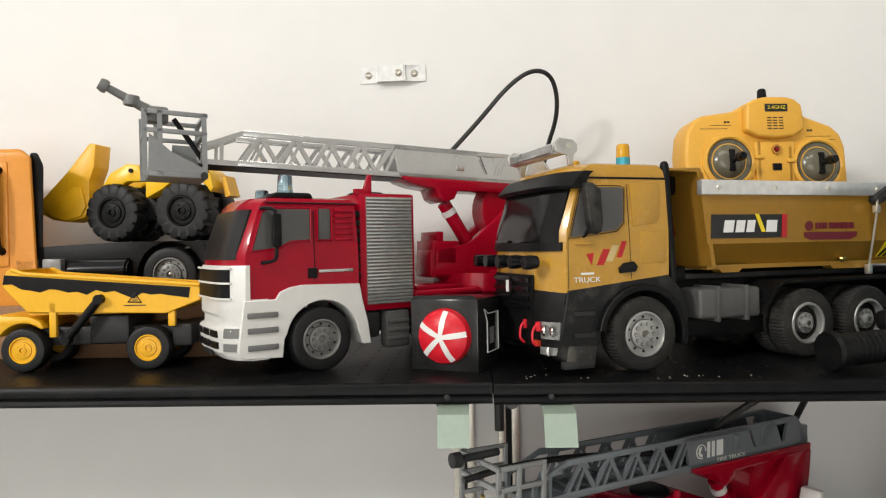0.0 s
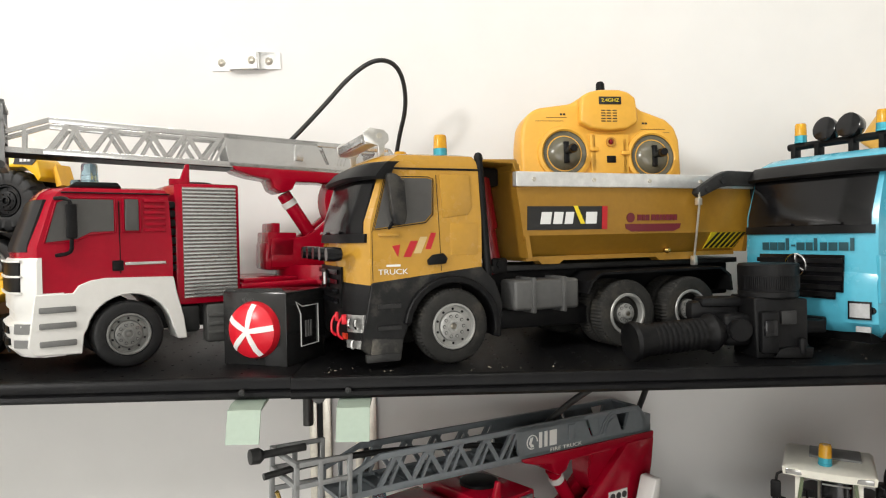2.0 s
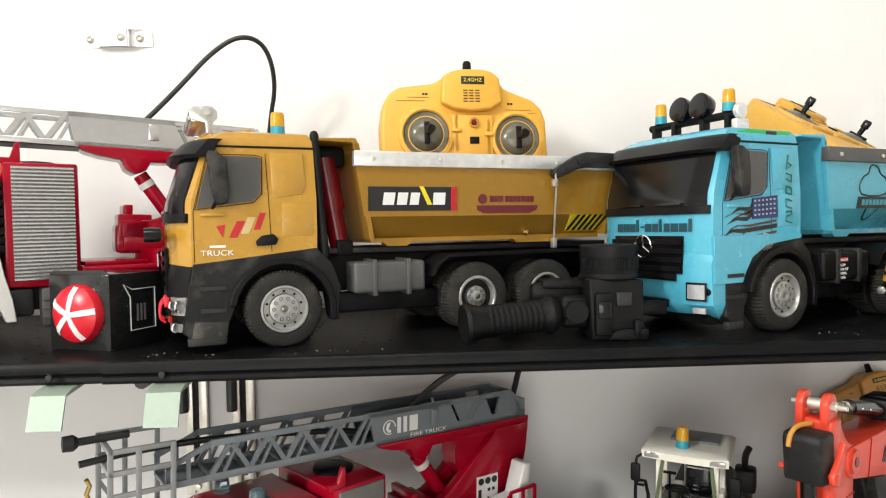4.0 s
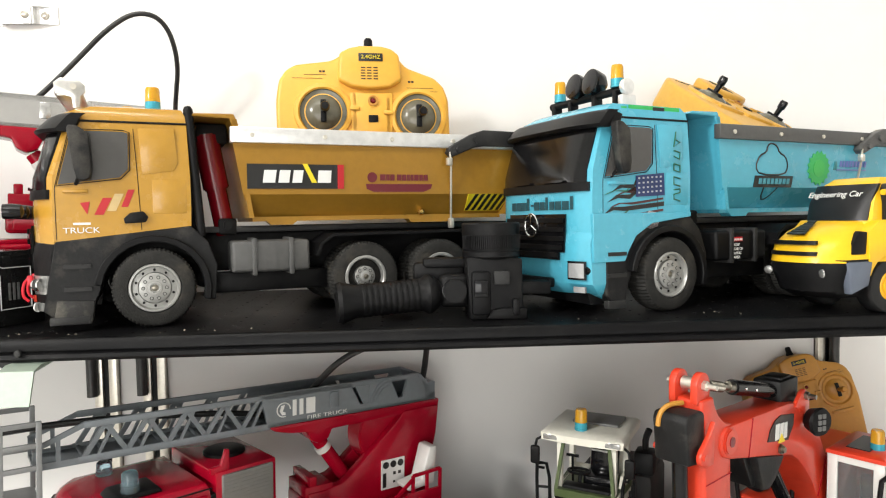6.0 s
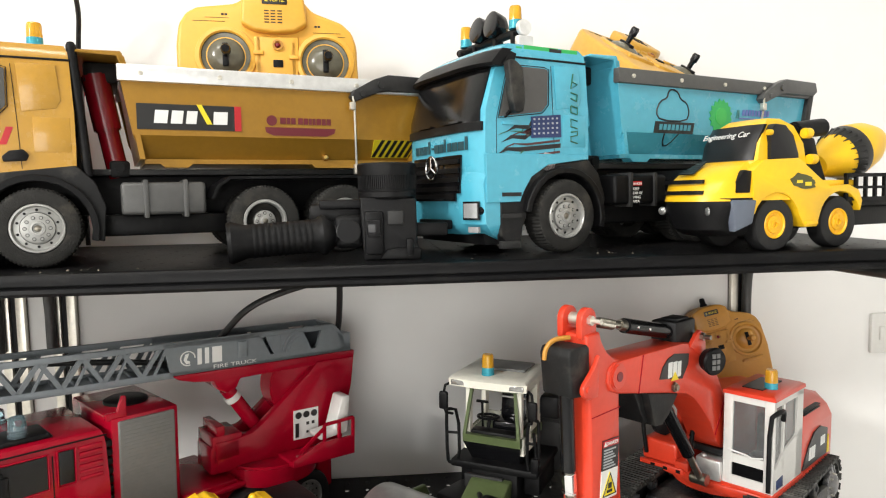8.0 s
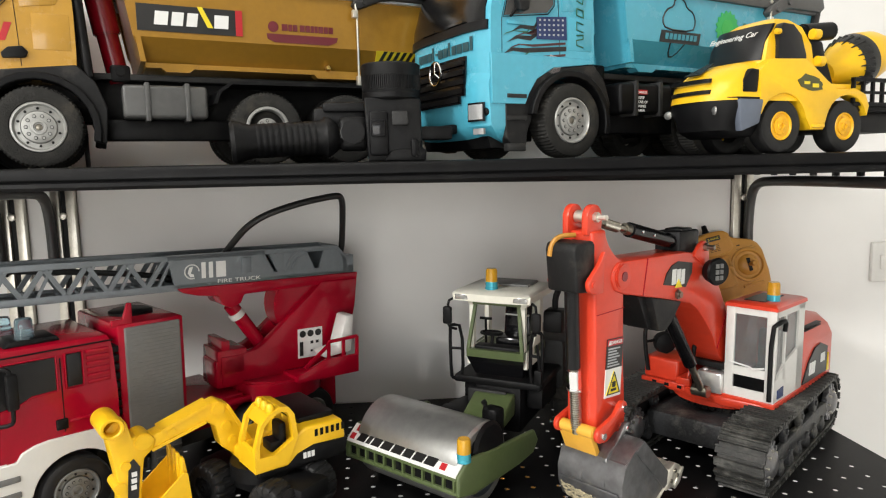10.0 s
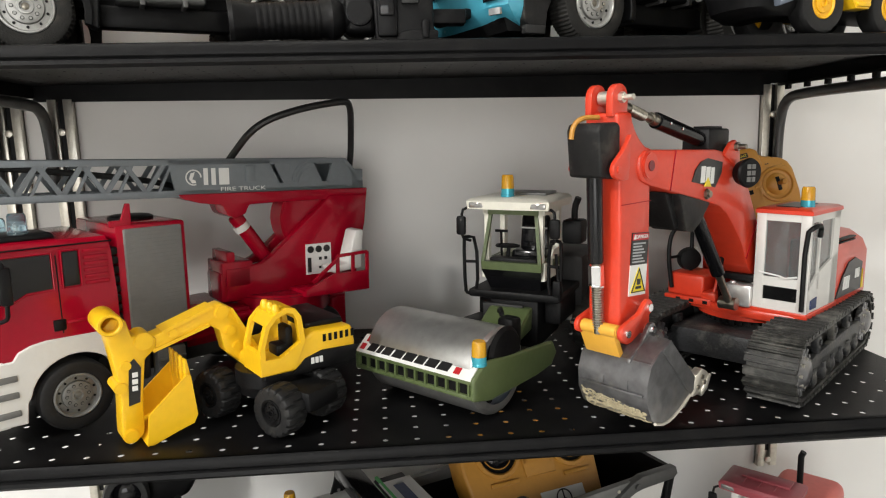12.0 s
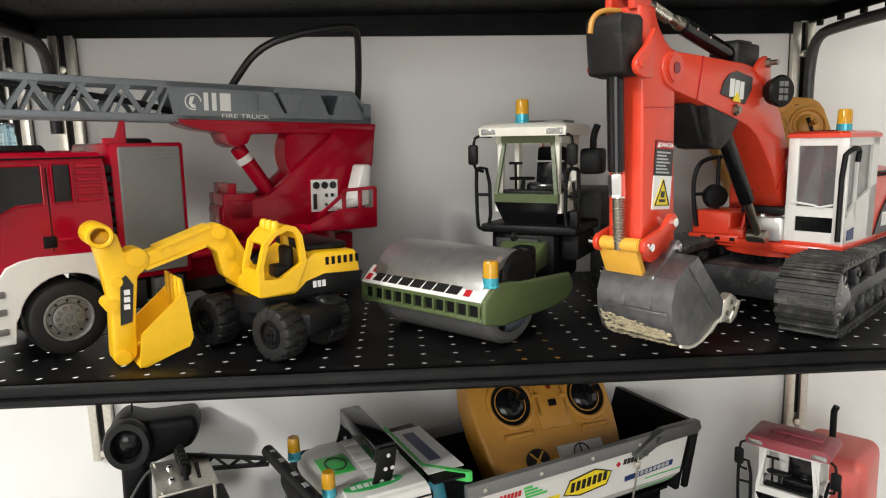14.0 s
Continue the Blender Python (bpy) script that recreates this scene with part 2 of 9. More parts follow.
def bm_lathe(profile, n=28, m=Matrix()):
    """Turns pairs of radius and height round the z axis."""
    bm = bmesh.new()
    rings = []
    for r, z in profile:
        if r < 1e-6:
            rings.append([bm.verts.new(m @ Vector((0, 0, z)))])
        else:
            rings.append([bm.verts.new(m @ Vector((r * math.cos(2 * math.pi * k / n), r * math.sin(2 * math.pi * k / n), z))) for k in range(n)])
    for a, b in zip(rings, rings[1:]):
        for k in range(n):
            j = (k + 1) % n
            if len(a) == 1 and len(b) == 1:
                continue
            if len(a) == 1:
                bm.faces.new((a[0], b[k], b[j]))
            elif len(b) == 1:
                bm.faces.new((a[k], b[0], a[j]))
            else:
                bm.faces.new((a[k], b[k], b[j], a[j]))
    bmesh.ops.recalc_face_normals(bm, faces=bm.faces[:])
    return bm


def bm_tube(pts, r, n=10, closed=False, smooth=0):
    """A round bar along a line of points, its corners rounded `smooth` times."""
    pts = [Vector(p) for p in pts]
    for _ in range(smooth):
        out = [] if closed else [pts[0]]
        m = len(pts)
        for i in range(m if closed else m - 1):
            a, b = pts[i], pts[(i + 1) % m]
            out += [a.lerp(b, 0.25), a.lerp(b, 0.75)]
        if not closed:
            out.append(pts[-1])
        pts = out
    bm = bmesh.new()
    rings, side = [], None
    m = len(pts)
    for i, p in enumerate(pts):
        a = pts[i - 1] if (i or closed) else p
        b = pts[(i + 1) % m] if (i < m - 1 or closed) else p
        d = (b - a).normalized()
        if side is None:
            side = d.orthogonal().normalized()
        side = (side - d * side.dot(d)).normalized()
        up = d.cross(side)
        rings.append([bm.verts.new(p + r * (math.cos(2 * math.pi * k / n) * side + math.sin(2 * math.pi * k / n) * up)) for k in range(n)])
    for i in range(m if closed else m - 1):
        a, b = rings[i], rings[(i + 1) % m]
        for k in range(n):
            bm.faces.new((a[k], a[(k + 1) % n], b[(k + 1) % n], b[k]))
    if not closed:
        bm.faces.new(rings[0][::-1]), bm.faces.new(rings[-1])
    bmesh.ops.recalc_face_normals(bm, faces=bm.faces[:])
    return bm


def join(*bms):
    """All of them in the first one."""
    first = bms[0]
    for b in bms[1:]:
        me = bpy.data.meshes.new("join")
        b.to_mesh(me)
        b.free()
        first.from_mesh(me)
        bpy.data.meshes.remove(me)
    return first


def bm_ring(outer, inner, y0, y1):
    """A closed flat hoop between two outlines in x and z, from y0 to y1."""
    bm, n = bmesh.new(), len(outer)
    v = [[bm.verts.new((x, y, z)) for x, z in line] for line, y in ((outer, y0), (inner, y0), (outer, y1), (inner, y1))]
    for k in range(n):
        j = (k + 1) % n
        for a, b in ((0, 1), (1, 3), (3, 2), (2, 0)):
            bm.faces.new((v[a][k], v[a][j], v[b][j], v[b][k]))
    bmesh.ops.recalc_face_normals(bm, faces=bm.faces)
    return bm


def moved(bm, m):
    bmesh.ops.transform(bm, matrix=m, verts=bm.verts[:])
    return bm


def bm_strut(p, q, w, d):
    """A flat bar from p to q, w wide in the plane of x and z and d deep in y."""
    p, q = Vector(p), Vector(q)
    a = q - p
    bm = bmesh.new()
    z = a.normalized()
    y = Vector((0, 1, 0))
    x = y.cross(z).normalized()
    y = z.cross(x)
    rot = Matrix((x, y, z)).transposed().to_4x4()
    bmesh.ops.create_cube(bm, size=1, matrix=Matrix.Translation((p + q) / 2) @ rot @ Matrix.Diagonal((w, d, a.length, 1)))
    return bm


def shade(me, angle=35):
    for f in me.polygons:
        f.use_smooth = True
    me.set_sharp_from_angle(angle=radians(angle))


SINGLY = {"wordmark_bar", "sticker_mark", "stripe", "flag_stripe", "flag_dot", "print_bar", "print_block", "arrow_print", "speaker_slot", "decal_mark", "patch_mark", "skirt_mark", "label_line", "number_bar", "panel_dial", "engine_vent", "hood_vent", "body_vent", "cab_louvre", "grille_slat", "bumper_vent", "door_seam", "door_stripe", "step", "ladder_rung", "mirror_arm", "tube_mark", "box_bolt", "link_bolt", "boom_bolt", "stick_socket", "roof_knob", "bar_leg", "lamp_bracket", "triangle_print", "disc_hole", "gasket_rib", "grille_frame", "roof_panel", "red_square", "rod_end", "patch_bar", "ram_eye", "handle_ring", "print_stroke", "boom_seam", "sprocket_bolt", "tooth_bolt", "chrome_fleck", "step_hole", "hood_grille", "camouflage_spot", "ladder_arc_rib"}


def islands(bm):
    """The loose pieces of a mesh, each as a mesh of its own."""
    todo, out = set(bm.verts), []
    while todo:
        seed = next(v for v in bm.verts if v in todo)
        piece, stack = {seed}, [seed]
        while stack:
            for e in stack.pop().link_edges:
                for w in e.verts:
                    if w not in piece:
                        piece.add(w)
                        stack.append(w)
        todo -= piece
        b = bmesh.new()
        index = {v: b.verts.new(v.co) for v in bm.verts if v in piece}
        for f in bm.faces:
            if f.verts[0] in piece:
                b.faces.new([index[v] for v in f.verts])
        out.append(b)
    bm.free()
    return out


def part(name, bm, material, parent, label="", flat=False, holes=None):
    if parent is not None and parent.parent is not None and parent.parent.parent is not None:
        parent = parent.parent
    if name in SINGLY:
        rest = islands(bm)
        bm = rest.pop(0)
        for b in rest:
            piece = bpy.data.meshes.new(name)
            b.to_mesh(piece)
            b.free()
            shade(piece)
            piece.materials.append(material)
            new(name, piece).parent = parent
    me = bpy.data.meshes.new(name)
    bm.to_mesh(me)
    bm.free()
    if not flat:
        shade(me)
    me.materials.append(material)
    ob = new(name, me)
    ob.parent = parent
    if label:
        ob["label"] = label
    return ob


def thing(name, m, label, category, group="", kind=""):
    ob = new(name)
    ob.empty_display_size = 0.02
    ob.matrix_world = m
    return tagged(ob, label, category, group, kind)


def single(name, bm, material, label, category, m=Matrix(), group="", kind="", flat=False):
    ob = part(name, bm, material, None, "", flat)
    ob.matrix_world = m
    return tagged(ob, label, category, group, kind)


def lettering(name, body, size, material, parent, m, label="", stretch=1.0):
    """Raised print in the built-in font, as a mesh in the x and z plane, facing -y."""
    cu = bpy.data.curves.new(name, "FONT")
    cu.body, cu.size, cu.extrude, cu.align_x, cu.align_y = body, size, 0.0002, "CENTER", "CENTER"
    tmp = new("tmp_text", cu)
    bpy.context.view_layer.update()
    me = bpy.data.meshes.new_from_object(tmp.evaluated_get(bpy.context.evaluated_depsgraph_get()))
    bpy.data.objects.remove(tmp), bpy.data.curves.remove(cu)
    me.name = name
    me.transform(m @ Matrix.Rotation(radians(90), 4, "X") @ Matrix.Diagonal((stretch, 1, 1, 1)))
    me.materials.clear()
    me.materials.append(material)
    ob = new(name, me)
    ob.parent = parent
    if label:
        ob["label"] = label
    return ob


def bars(rows, y, d=0.0004):
    """Thin print plates (x0, x1, z0, z1), with an optional slant, on a face at y."""
    out = None
    for x0, x1, z0, z1, *s in rows:
        k = s[0] if s else 0.0
        b = bm_prism([(x0, z0), (x1, z0), (x1 + k, z1), (x0 + k, z1)], y - d, y + d)
        out = b if out is None else join(out, b)
    return out


# ---- setting ----
Z1, Z2, Z3 = 1.513, 1.1415, 0.745
WALL_Y = 1.053
S1 = pose(0, 0, Z1)
S2 = pose(0.5, 0, Z2, 0, 0.75, 0) @ pose(-0.5, 0, 0)
SHELF2 = pose(0.5, 0, Z2 - 0.001, 0, 0.6, 0) @ pose(-0.5, 0, 0)
S3 = pose(0, 0, Z3)


def structure(name, bm, material, label, category="wall"):
    return single(name, bm, material, label, category, kind="structure")


structure("wall_back", bm_box(-3.3, 3.1, WALL_Y, WALL_Y + 0.12, 0, 3.3), M_WALL, "plain off-white painted wall behind the shelves")
structure("wall_left", bm_box(-3.42, -3.3, -3.1, WALL_Y + 0.12, 0, 3.3), M_WALL, "plain off-white painted side wall")
structure("wall_right", bm_box(3.1, 3.22, -3.1, WALL_Y + 0.12, 0, 3.3), M_WALL, "plain off-white painted side wall")
structure("floor", bm_box(-3.3, 3.1, -3.0, WALL_Y, -0.1, 0), M_FLOOR, "plain grey tiled floor", "floor")
structure("ceiling", bm_box(-3.3, 3.1, -3.0, WALL_Y, 3.3, 3.4), M_CEIL, "plain white ceiling", "ceiling")
structure("wall_front", join(bm_box(-3.3, -1.35, -3.12, -3.0, 0, 3.3), bm_box(0.95, 3.1, -3.12, -3.0, 0, 3.3), bm_box(-1.35, 0.95, -3.12, -3.0, 0, 0.5), bm_box(-1.35, 0.95, -3.12, -3.0, 2.2, 3.3)), M_WALL, "off-white wall with a wide window opening")


def punched_sheet(x0, x1, y0, y1, z0, z1, px, py, r, ox, oy):
    """A thin steel sheet with real round holes on a grid."""
    nx, ny = int((x1 - x0 - 2 * ox) / px) + 1, int((y1 - y0 - 2 * oy) / py) + 1
    xs = [x0] + [x0 + ox + px * (i - 0.5) for i in range(nx + 1)] + [x1]
    ys = [y0] + [y0 + oy + py * (j - 0.5) for j in range(ny + 1)] + [y1]
    verts, faces, index = [], [], {}

    def corner(i, j, z):
        if (i, j, z) not in index:
            index[i, j, z] = len(verts)
            verts.append((xs[i], ys[j], z))
        return index[i, j, z]
    for i in range(len(xs) - 1):
        for j in range(len(ys) - 1):
            hole = 1 <= i <= nx and 1 <= j <= ny
            rings = []
            for z, up in ((z1, True), (z0, False)):
                c = [corner(i, j, z), corner(i + 1, j, z), corner(i + 1, j + 1, z), corner(i, j + 1, z)]
                if not hole:
                    faces.append(c if up else c[::-1])
                    continue
                cx, cy = (xs[i] + xs[i + 1]) / 2, (ys[j] + ys[j + 1]) / 2
                ring = []
                for k in range(8):
                    ring.append(len(verts))
                    a = math.pi * (-0.75 + 0.25 * k)
                    verts.append((cx + r * math.cos(a), cy + r * math.sin(a), z))
                for k in range(4):
                    q = [c[k], c[(k + 1) % 4], ring[(2 * k + 2) % 8], ring[2 * k + 1], ring[2 * k]]
                    faces.append(q if up else q[::-1])
                rings.append(ring)
            if hole:
                for k in range(8):
                    j2 = (k + 1) % 8
                    faces.append((rings[0][k], rings[0][j2], rings[1][j2], rings[1][k]))
    me = bpy.data.meshes.new("punched_pan")
    me.from_pydata(verts, [], faces)
    return me


def perforated_shelf(name, s, x0, x1, y0, y1, label, hole=0.0034, grid=(0.0297, 0.0272, 0.03, 0.016), drop=(0.018, 0.018)):
    """A folded steel tray: a punched pan, a rolled front lip, side and back flanges."""
    t = thing(name, s, label, "shelf", "wall shelves", "structure")
    lip = [(y0 + 0.006, 0), (y0 + 0.002, -0.001), (y0, -0.004), (y0, -0.011), (y0 + 0.0015, -0.013), (y0 - 0.001, -0.0145), (y0 - 0.002, -0.018), (y0 + 0.0005, -0.021), (y0 + 0.006, -0.021), (y0 + 0.006, -0.017), (y0 + 0.003, -0.013), (y0 + 0.003, -0.006), (y0 + 0.006, -0.0025)]
    part("front_lip", bm_prism(lip, x0, x1, axis="x"), M_SHELF, t)
    me = punched_sheet(x0, x1, y0 + 0.006, y1, -0.0008, 0.0, grid[0], grid[1], hole, grid[2], grid[3])
    me.materials.append(M_SHELF)
    pan = new("punched_pan", me)
    pan.parent = t
    part("flange", join(bm_prism([(x0, -0.0008), (x0, -drop[0]), (x1 - 0.035, -drop[1]), (x1 - 0.028, -0.018), (x1, -0.018), (x1, -0.0008)], y1 - 0.0015, y1), bm_box(x0, x0 + 0.0015, y0 + 0.006, y1 - 0.0015, -0.018, -0.0008), bm_box(x1 - 0.0015, x1, y0 + 0.006, y1 - 0.0015, -0.018, -0.0008)), M_SHELF, t)
    return t


upper_left = perforated_shelf("shelf", S1, -1.25, 0.0208, 0.665, 1.045, "black powder-coated perforated steel wall shelf", 0.0018)
upper_right = perforated_shelf("shelf", S1, 0.022, 1.125, 0.66, 1.045, "black powder-coated perforated steel wall shelf", 0.0018, drop=(0.023, 0.0355))
lower_right = perforated_shelf("shelf", SHELF2, 0.022, 1.125, 0.638, 1.045, "black perforated steel wall shelf with punched rows", 0.0031, (0.0305, 0.0266, 0.041, 0.0088))
third_right = perforated_shelf("shelf", S3, 0.022, 1.125, 0.66, 1.045, "black perforated steel wall shelf")
# ---- parts shared by the toy vehicles ----
TO_Y = Matrix.Rotation(radians(-90), 4, "X")


def bm_loft(loops, caps=True):
    bm = bmesh.new()
    rings = [[bm.verts.new(p) for p in loop] for loop in loops]
    n = len(rings[0])
    for a, b in zip(rings, rings[1:]):
        for k in range(n):
            j = (k + 1) % n
            bm.faces.new((a[k], a[j], b[j], b[k]))
    if caps:
        bm.faces.new(rings[0][::-1]), bm.faces.new(rings[-1])
    bmesh.ops.recalc_face_normals(bm, faces=bm.faces[:])
    return bm


def wheel(parent, x, y, z, r, w, tyre=None, rim=None, rim_r=0.6, dish=0.15, lugs=0, lug_depth=0.035, far=False, nuts=10, cap=None):
    """A wheel whose outer face lies at y and looks to -y (or to +y when far)."""
    tyre, rim = tyre or M_TYRE, rim or M_RIM
    turn = pose(x, y, z) @ (Matrix.Rotation(radians(180), 4, "Z") if far else Matrix()) @ TO_Y
    n = 120
    bm = bm_lathe([(rim_r * r, 0.12 * w), (rim_r * r + 0.03 * r, 0.03 * w), (0.86 * r, 0), (0.95 * r, 0.05 * w), (r, 0.17 * w), (r, 0.36 * w), (r, 0.64 * w), (r, 0.83 * w), (0.95 * r, 0.95 * w), (0.86 * r, w), (rim_r * r, 0.9 * w)], n)
    if lugs:
        step = n // lugs
        for v in bm.verts:
            rad = math.hypot(v.co.x, v.co.y)
            if rad > 0.93 * r:
                k = round(math.atan2(v.co.y, v.co.x) / (2 * math.pi) * n + (2 if v.co.z > w / 2 else 0)) % n
                if k % step < max(1, step // 3):
                    f = 1 - lug_depth
                    v.co.x, v.co.y = v.co.x * f, v.co.y * f
    o = part("wheel", moved(bm, turn), tyre, parent)
    rr = rim_r * r
    if dish > 0.4:
        face, hub, disc = 0.34 * w, 0.2 * w, 0.5
        prof = [(rr * 1.02, 0.06 * w), (rr * 0.985, 0.012 * w), (rr * 0.9, 0.008 * w), (rr * 0.86, 0.05 * w), (rr * 0.83, face)]
        # shade of the deep dish, put in as a tyre-black ring
        part("rim_well", moved(bm_lathe([(rr * 0.84, face * 0.9), (rr * 0.8, face * 1.5), (rr * 0.5, face * 1.4), (rr * 0.48, hub)], 28), turn), M_TYRE, o, "tyre-black ring for the shade inside the rim")
        body = join(bm_lathe(prof, 36), bm_lathe([(rr * 0.5, face * 1.4), (rr * disc, hub * 1.1), (rr * 0.47, hub), (rr * 0.26, hub), (rr * 0.25, 0.02 * w), (rr * 0.2, 0.0), (rr * 0.13, 0.0), (rr * 0.12, 0.05 * w), (0, 0.05 * w)], 28))
        ring, cap_z = 0.37, 0.03 * w
    else:
        face, hub, disc = dish * w, dish * w * 0.42, 0.63
        prof = [(rr * 1.02, 0.06 * w), (rr * 0.985, 0.012 * w), (rr * 0.93, 0.008 * w), (rr * 0.9, 0.04 * w), (rr * 0.865, face), (rr * 0.66, face * 0.92), (rr * 0.64, face * 1.25), (rr * disc, face * 0.5), (rr * 0.6, hub), (rr * 0.3, hub), (rr * 0.285, hub - 0.05 * w), (rr * 0.2, hub - 0.055 * w), (rr * 0.18, hub + 0.03 * w), (0, hub + 0.03 * w)]
        body = bm_lathe(prof, 36)
        ring, cap_z = 0.455, hub + 0.02 * w
    dark = None
    for k in range(nuts):
        a = 2 * math.pi * k / nuts
        c = (rr * ring * math.cos(a), rr * ring * math.sin(a))
        body = join(body, bm_cyl((*c, hub - 0.035 * w), (*c, hub + 0.01 * w), rr * 0.055, n=6))
        spots = [bm_cyl((*c, hub - 0.008 * w), (*c, hub + 0.01 * w), rr * 0.078, n=8)]
        if dish <= 0.4:
            a += math.pi / nuts
            c = (rr * 0.755 * math.cos(a), rr * 0.755 * math.sin(a))
            spots.append(bm_cyl((*c, face * 0.9 - 0.015 * w), (*c, face + 0.02 * w), rr * 0.055, n=8))
        dark = join(*spots) if dark is None else join(dark, *spots)
    part("rim", moved(body, turn), rim, o)
    if dark:
        part("rim_hole_ring", moved(dark, turn), M_YELLOW if rim is M_YELLOW else M_BLACK, o)
    part("axle_cap", moved(bm_lathe([(rr * 0.14, cap_z), (rr * 0.09, cap_z - 0.02 * w), (0, cap_z - 0.025 * w)], 10), turn), cap or M_ROD, o)
    return o


def beacon(parent, x, y, z, r=0.0075, h=0.02, lens=None, base=None, name="beacon"):
    lens, base = lens or M_AMBER, base or M_TEAL
    r *= 0.9
    b = part(name, bm_lathe([(r * 1.05, 0), (r * 1.05, h * 0.1), (r, h * 0.12), (r, h * 0.38), (0, h * 0.38)], 18, pose(x, y, z)), base, parent, "teal-silver beacon base")
    ribs = bm_lathe([(r * 0.98, h * 0.38), (r * 0.93, h * 0.9), (r * 0.8, h), (0, h)], 18, pose(x, y, z))
    part("lens", ribs, lens, b, "amber beacon lens" if lens is M_AMBER else "translucent blue lens")
    return b


def cab_ring(z, fx, cx, near, far, rear, n=14, power=5):
    pts = [Vector((rear, near, z))]
    for i in range(n + 1):
        t = i / n
        u = abs(2 * t - 1)
        pts.append(Vector((fx + (cx - fx) * u ** power, near + (far - near) * t, z)))
    pts.append(Vector((rear, far, z)))
    return pts


def front_band(levels, near, far, t0, t1, off, thick=0.002, n=14, power=5):
    """A curved plate on the front of a cab. levels: (z, fx, cx)."""
    outer, inner = [], []
    for z, fx, cx in levels:
        o, i2 = [], []
        for i in range(n + 1):
            t = t0 + (t1 - t0) * i / n
            u = abs(2 * t - 1)
            x = fx + (cx - fx) * u ** power
            y = near + (far - near) * t
            o.append(Vector((x - off, y + (2 * t - 1) * off * 0.5, z)))
            i2.append(Vector((x - off + thick, y, z)))
        outer.append(o), inner.append(i2)
    loops = [o + i2[::-1] for o, i2 in zip(outer, inner)]
    return bm_loft(loops)


def arch_pts(cx, cz, r, a0, a1, n=14):
    return [(cx + r * math.cos(radians(a0 + (a1 - a0) * k / n)), cz + r * math.sin(radians(a0 + (a1 - a0) * k / n))) for k in range(n + 1)]


def plate(pts, y, d=0.0015, bevel=0.0):
    return bm_prism(pts, y - d, y + 0.001, bevel)


def rect(x0, x1, z0, z1):
    return [(x0, z0), (x1, z0), (x1, z1), (x0, z1)]


# ---- tipper trucks ----
def tipper_truck(m, blue):
    white = blue == "white"
    blue = bool(blue)
    paint, bed_paint = (M_WHITE, M_BLACK) if white else (M_BLUE, M_BLUE) if blue else (M_MUSTARD, M_BED_MUSTARD)
    t = thing("toy_dump_truck", m, "white model tipper truck with green sponsor prints" if white else "sky-blue model tipper truck with a flag sticker on its door" if blue else "mustard-yellow model tipper truck with a worn black chassis", "toy truck", "model tipper trucks")
    N, F, C = 0.010, 0.174, 0.092
    fwd = 0.011 if blue and not white else 0.0

    def ring(z, fx, cx, *rest, **named):
        return cab_ring(z, fx, cx - fwd, *rest, **named)

    def band(levels, *rest, **named):
        return front_band([(z, fx, cx - fwd) for z, fx, cx in levels], *rest, **named)
    # wheels
    for y, far in ((0, False), (0.184, True)):
        wheel(t, 0, y, 0.0398, 0.0398, 0.03, rim_r=0.6, lugs=60, lug_depth=0.025, far=far, dish=0.2)
        for x in (0.219, 0.312):
            wheel(t, x, y, 0.0398, 0.0398, 0.024, rim_r=0.6, lugs=60, lug_depth=0.025, far=far, dish=0.6, nuts=8)
            wheel(t, x, y + (-0.028 if far else 0.028), 0.0398, 0.0398, 0.024, rim_r=0.6, lugs=60, lug_depth=0.025, far=far, dish=0.5, nuts=0)
    # chassis
    part("chassis_frame", join(bm_box(-0.06, 0.425, 0.058, 0.07, 0.05, 0.092, 0.002), bm_box(-0.06, 0.425, 0.114, 0.126, 0.05, 0.092, 0.002), *[bm_box(x, x + 0.012, 0.07, 0.114, 0.055, 0.085) for x in (-0.04, 0.09, 0.2, 0.3, 0.4)]), M_BLACK, t)
    part("axle_block", bm_box(0.2, 0.33, 0.075, 0.109, 0.03, 0.055, 0.006), M_BLACK, t)
    for x in (0, 0.219, 0.312):
        part("axle", bm_cyl((x, 0.02, 0.04), (x, 0.164, 0.04), 0.011, n=12), M_BLACK, t)
    part("side_skirt", bm_box(0.055, 0.185, 0.03, 0.05, 0.028, 0.05, 0.003), M_BLACK, t)
    part("subframe_top", bm_box(0.045, 0.43, 0.045, 0.14, 0.0925, 0.099, 0.001), M_DGREY, t)
    # tank with straps
    tank = part("fuel_tank", bm_box(0.075, 0.158, 0.008, 0.045, 0.05, 0.084, 0.004, 3), M_BLACK if blue else M_TANK, t, "black storage box" if blue else "grey storage box with two straps")
    for x in (0.096, 0.135):
        part("strap", bm_box(x, x + 0.005, 0.0055, 0.046, 0.047, 0.0865, 0.001), M_DGREY if blue else M_TANK, tank)
    # rear mudguard
    for y0, y1 in ((0.0, 0.05), (0.134, 0.184)):
        pts = [(0.163, 0.066), (0.168, 0.08), (0.182, 0.0895), (0.36, 0.0905), (0.375, 0.08), (0.378, 0.06), (0.376, 0.06), (0.372, 0.079), (0.358, 0.0875), (0.183, 0.0865), (0.171, 0.078), (0.166, 0.066)]
        part("rear_mudguard", bm_prism(pts, y0, y1), M_BLACK, t)
    # lower cab with wheel arches
    x0 = -0.081 if fwd else -0.098
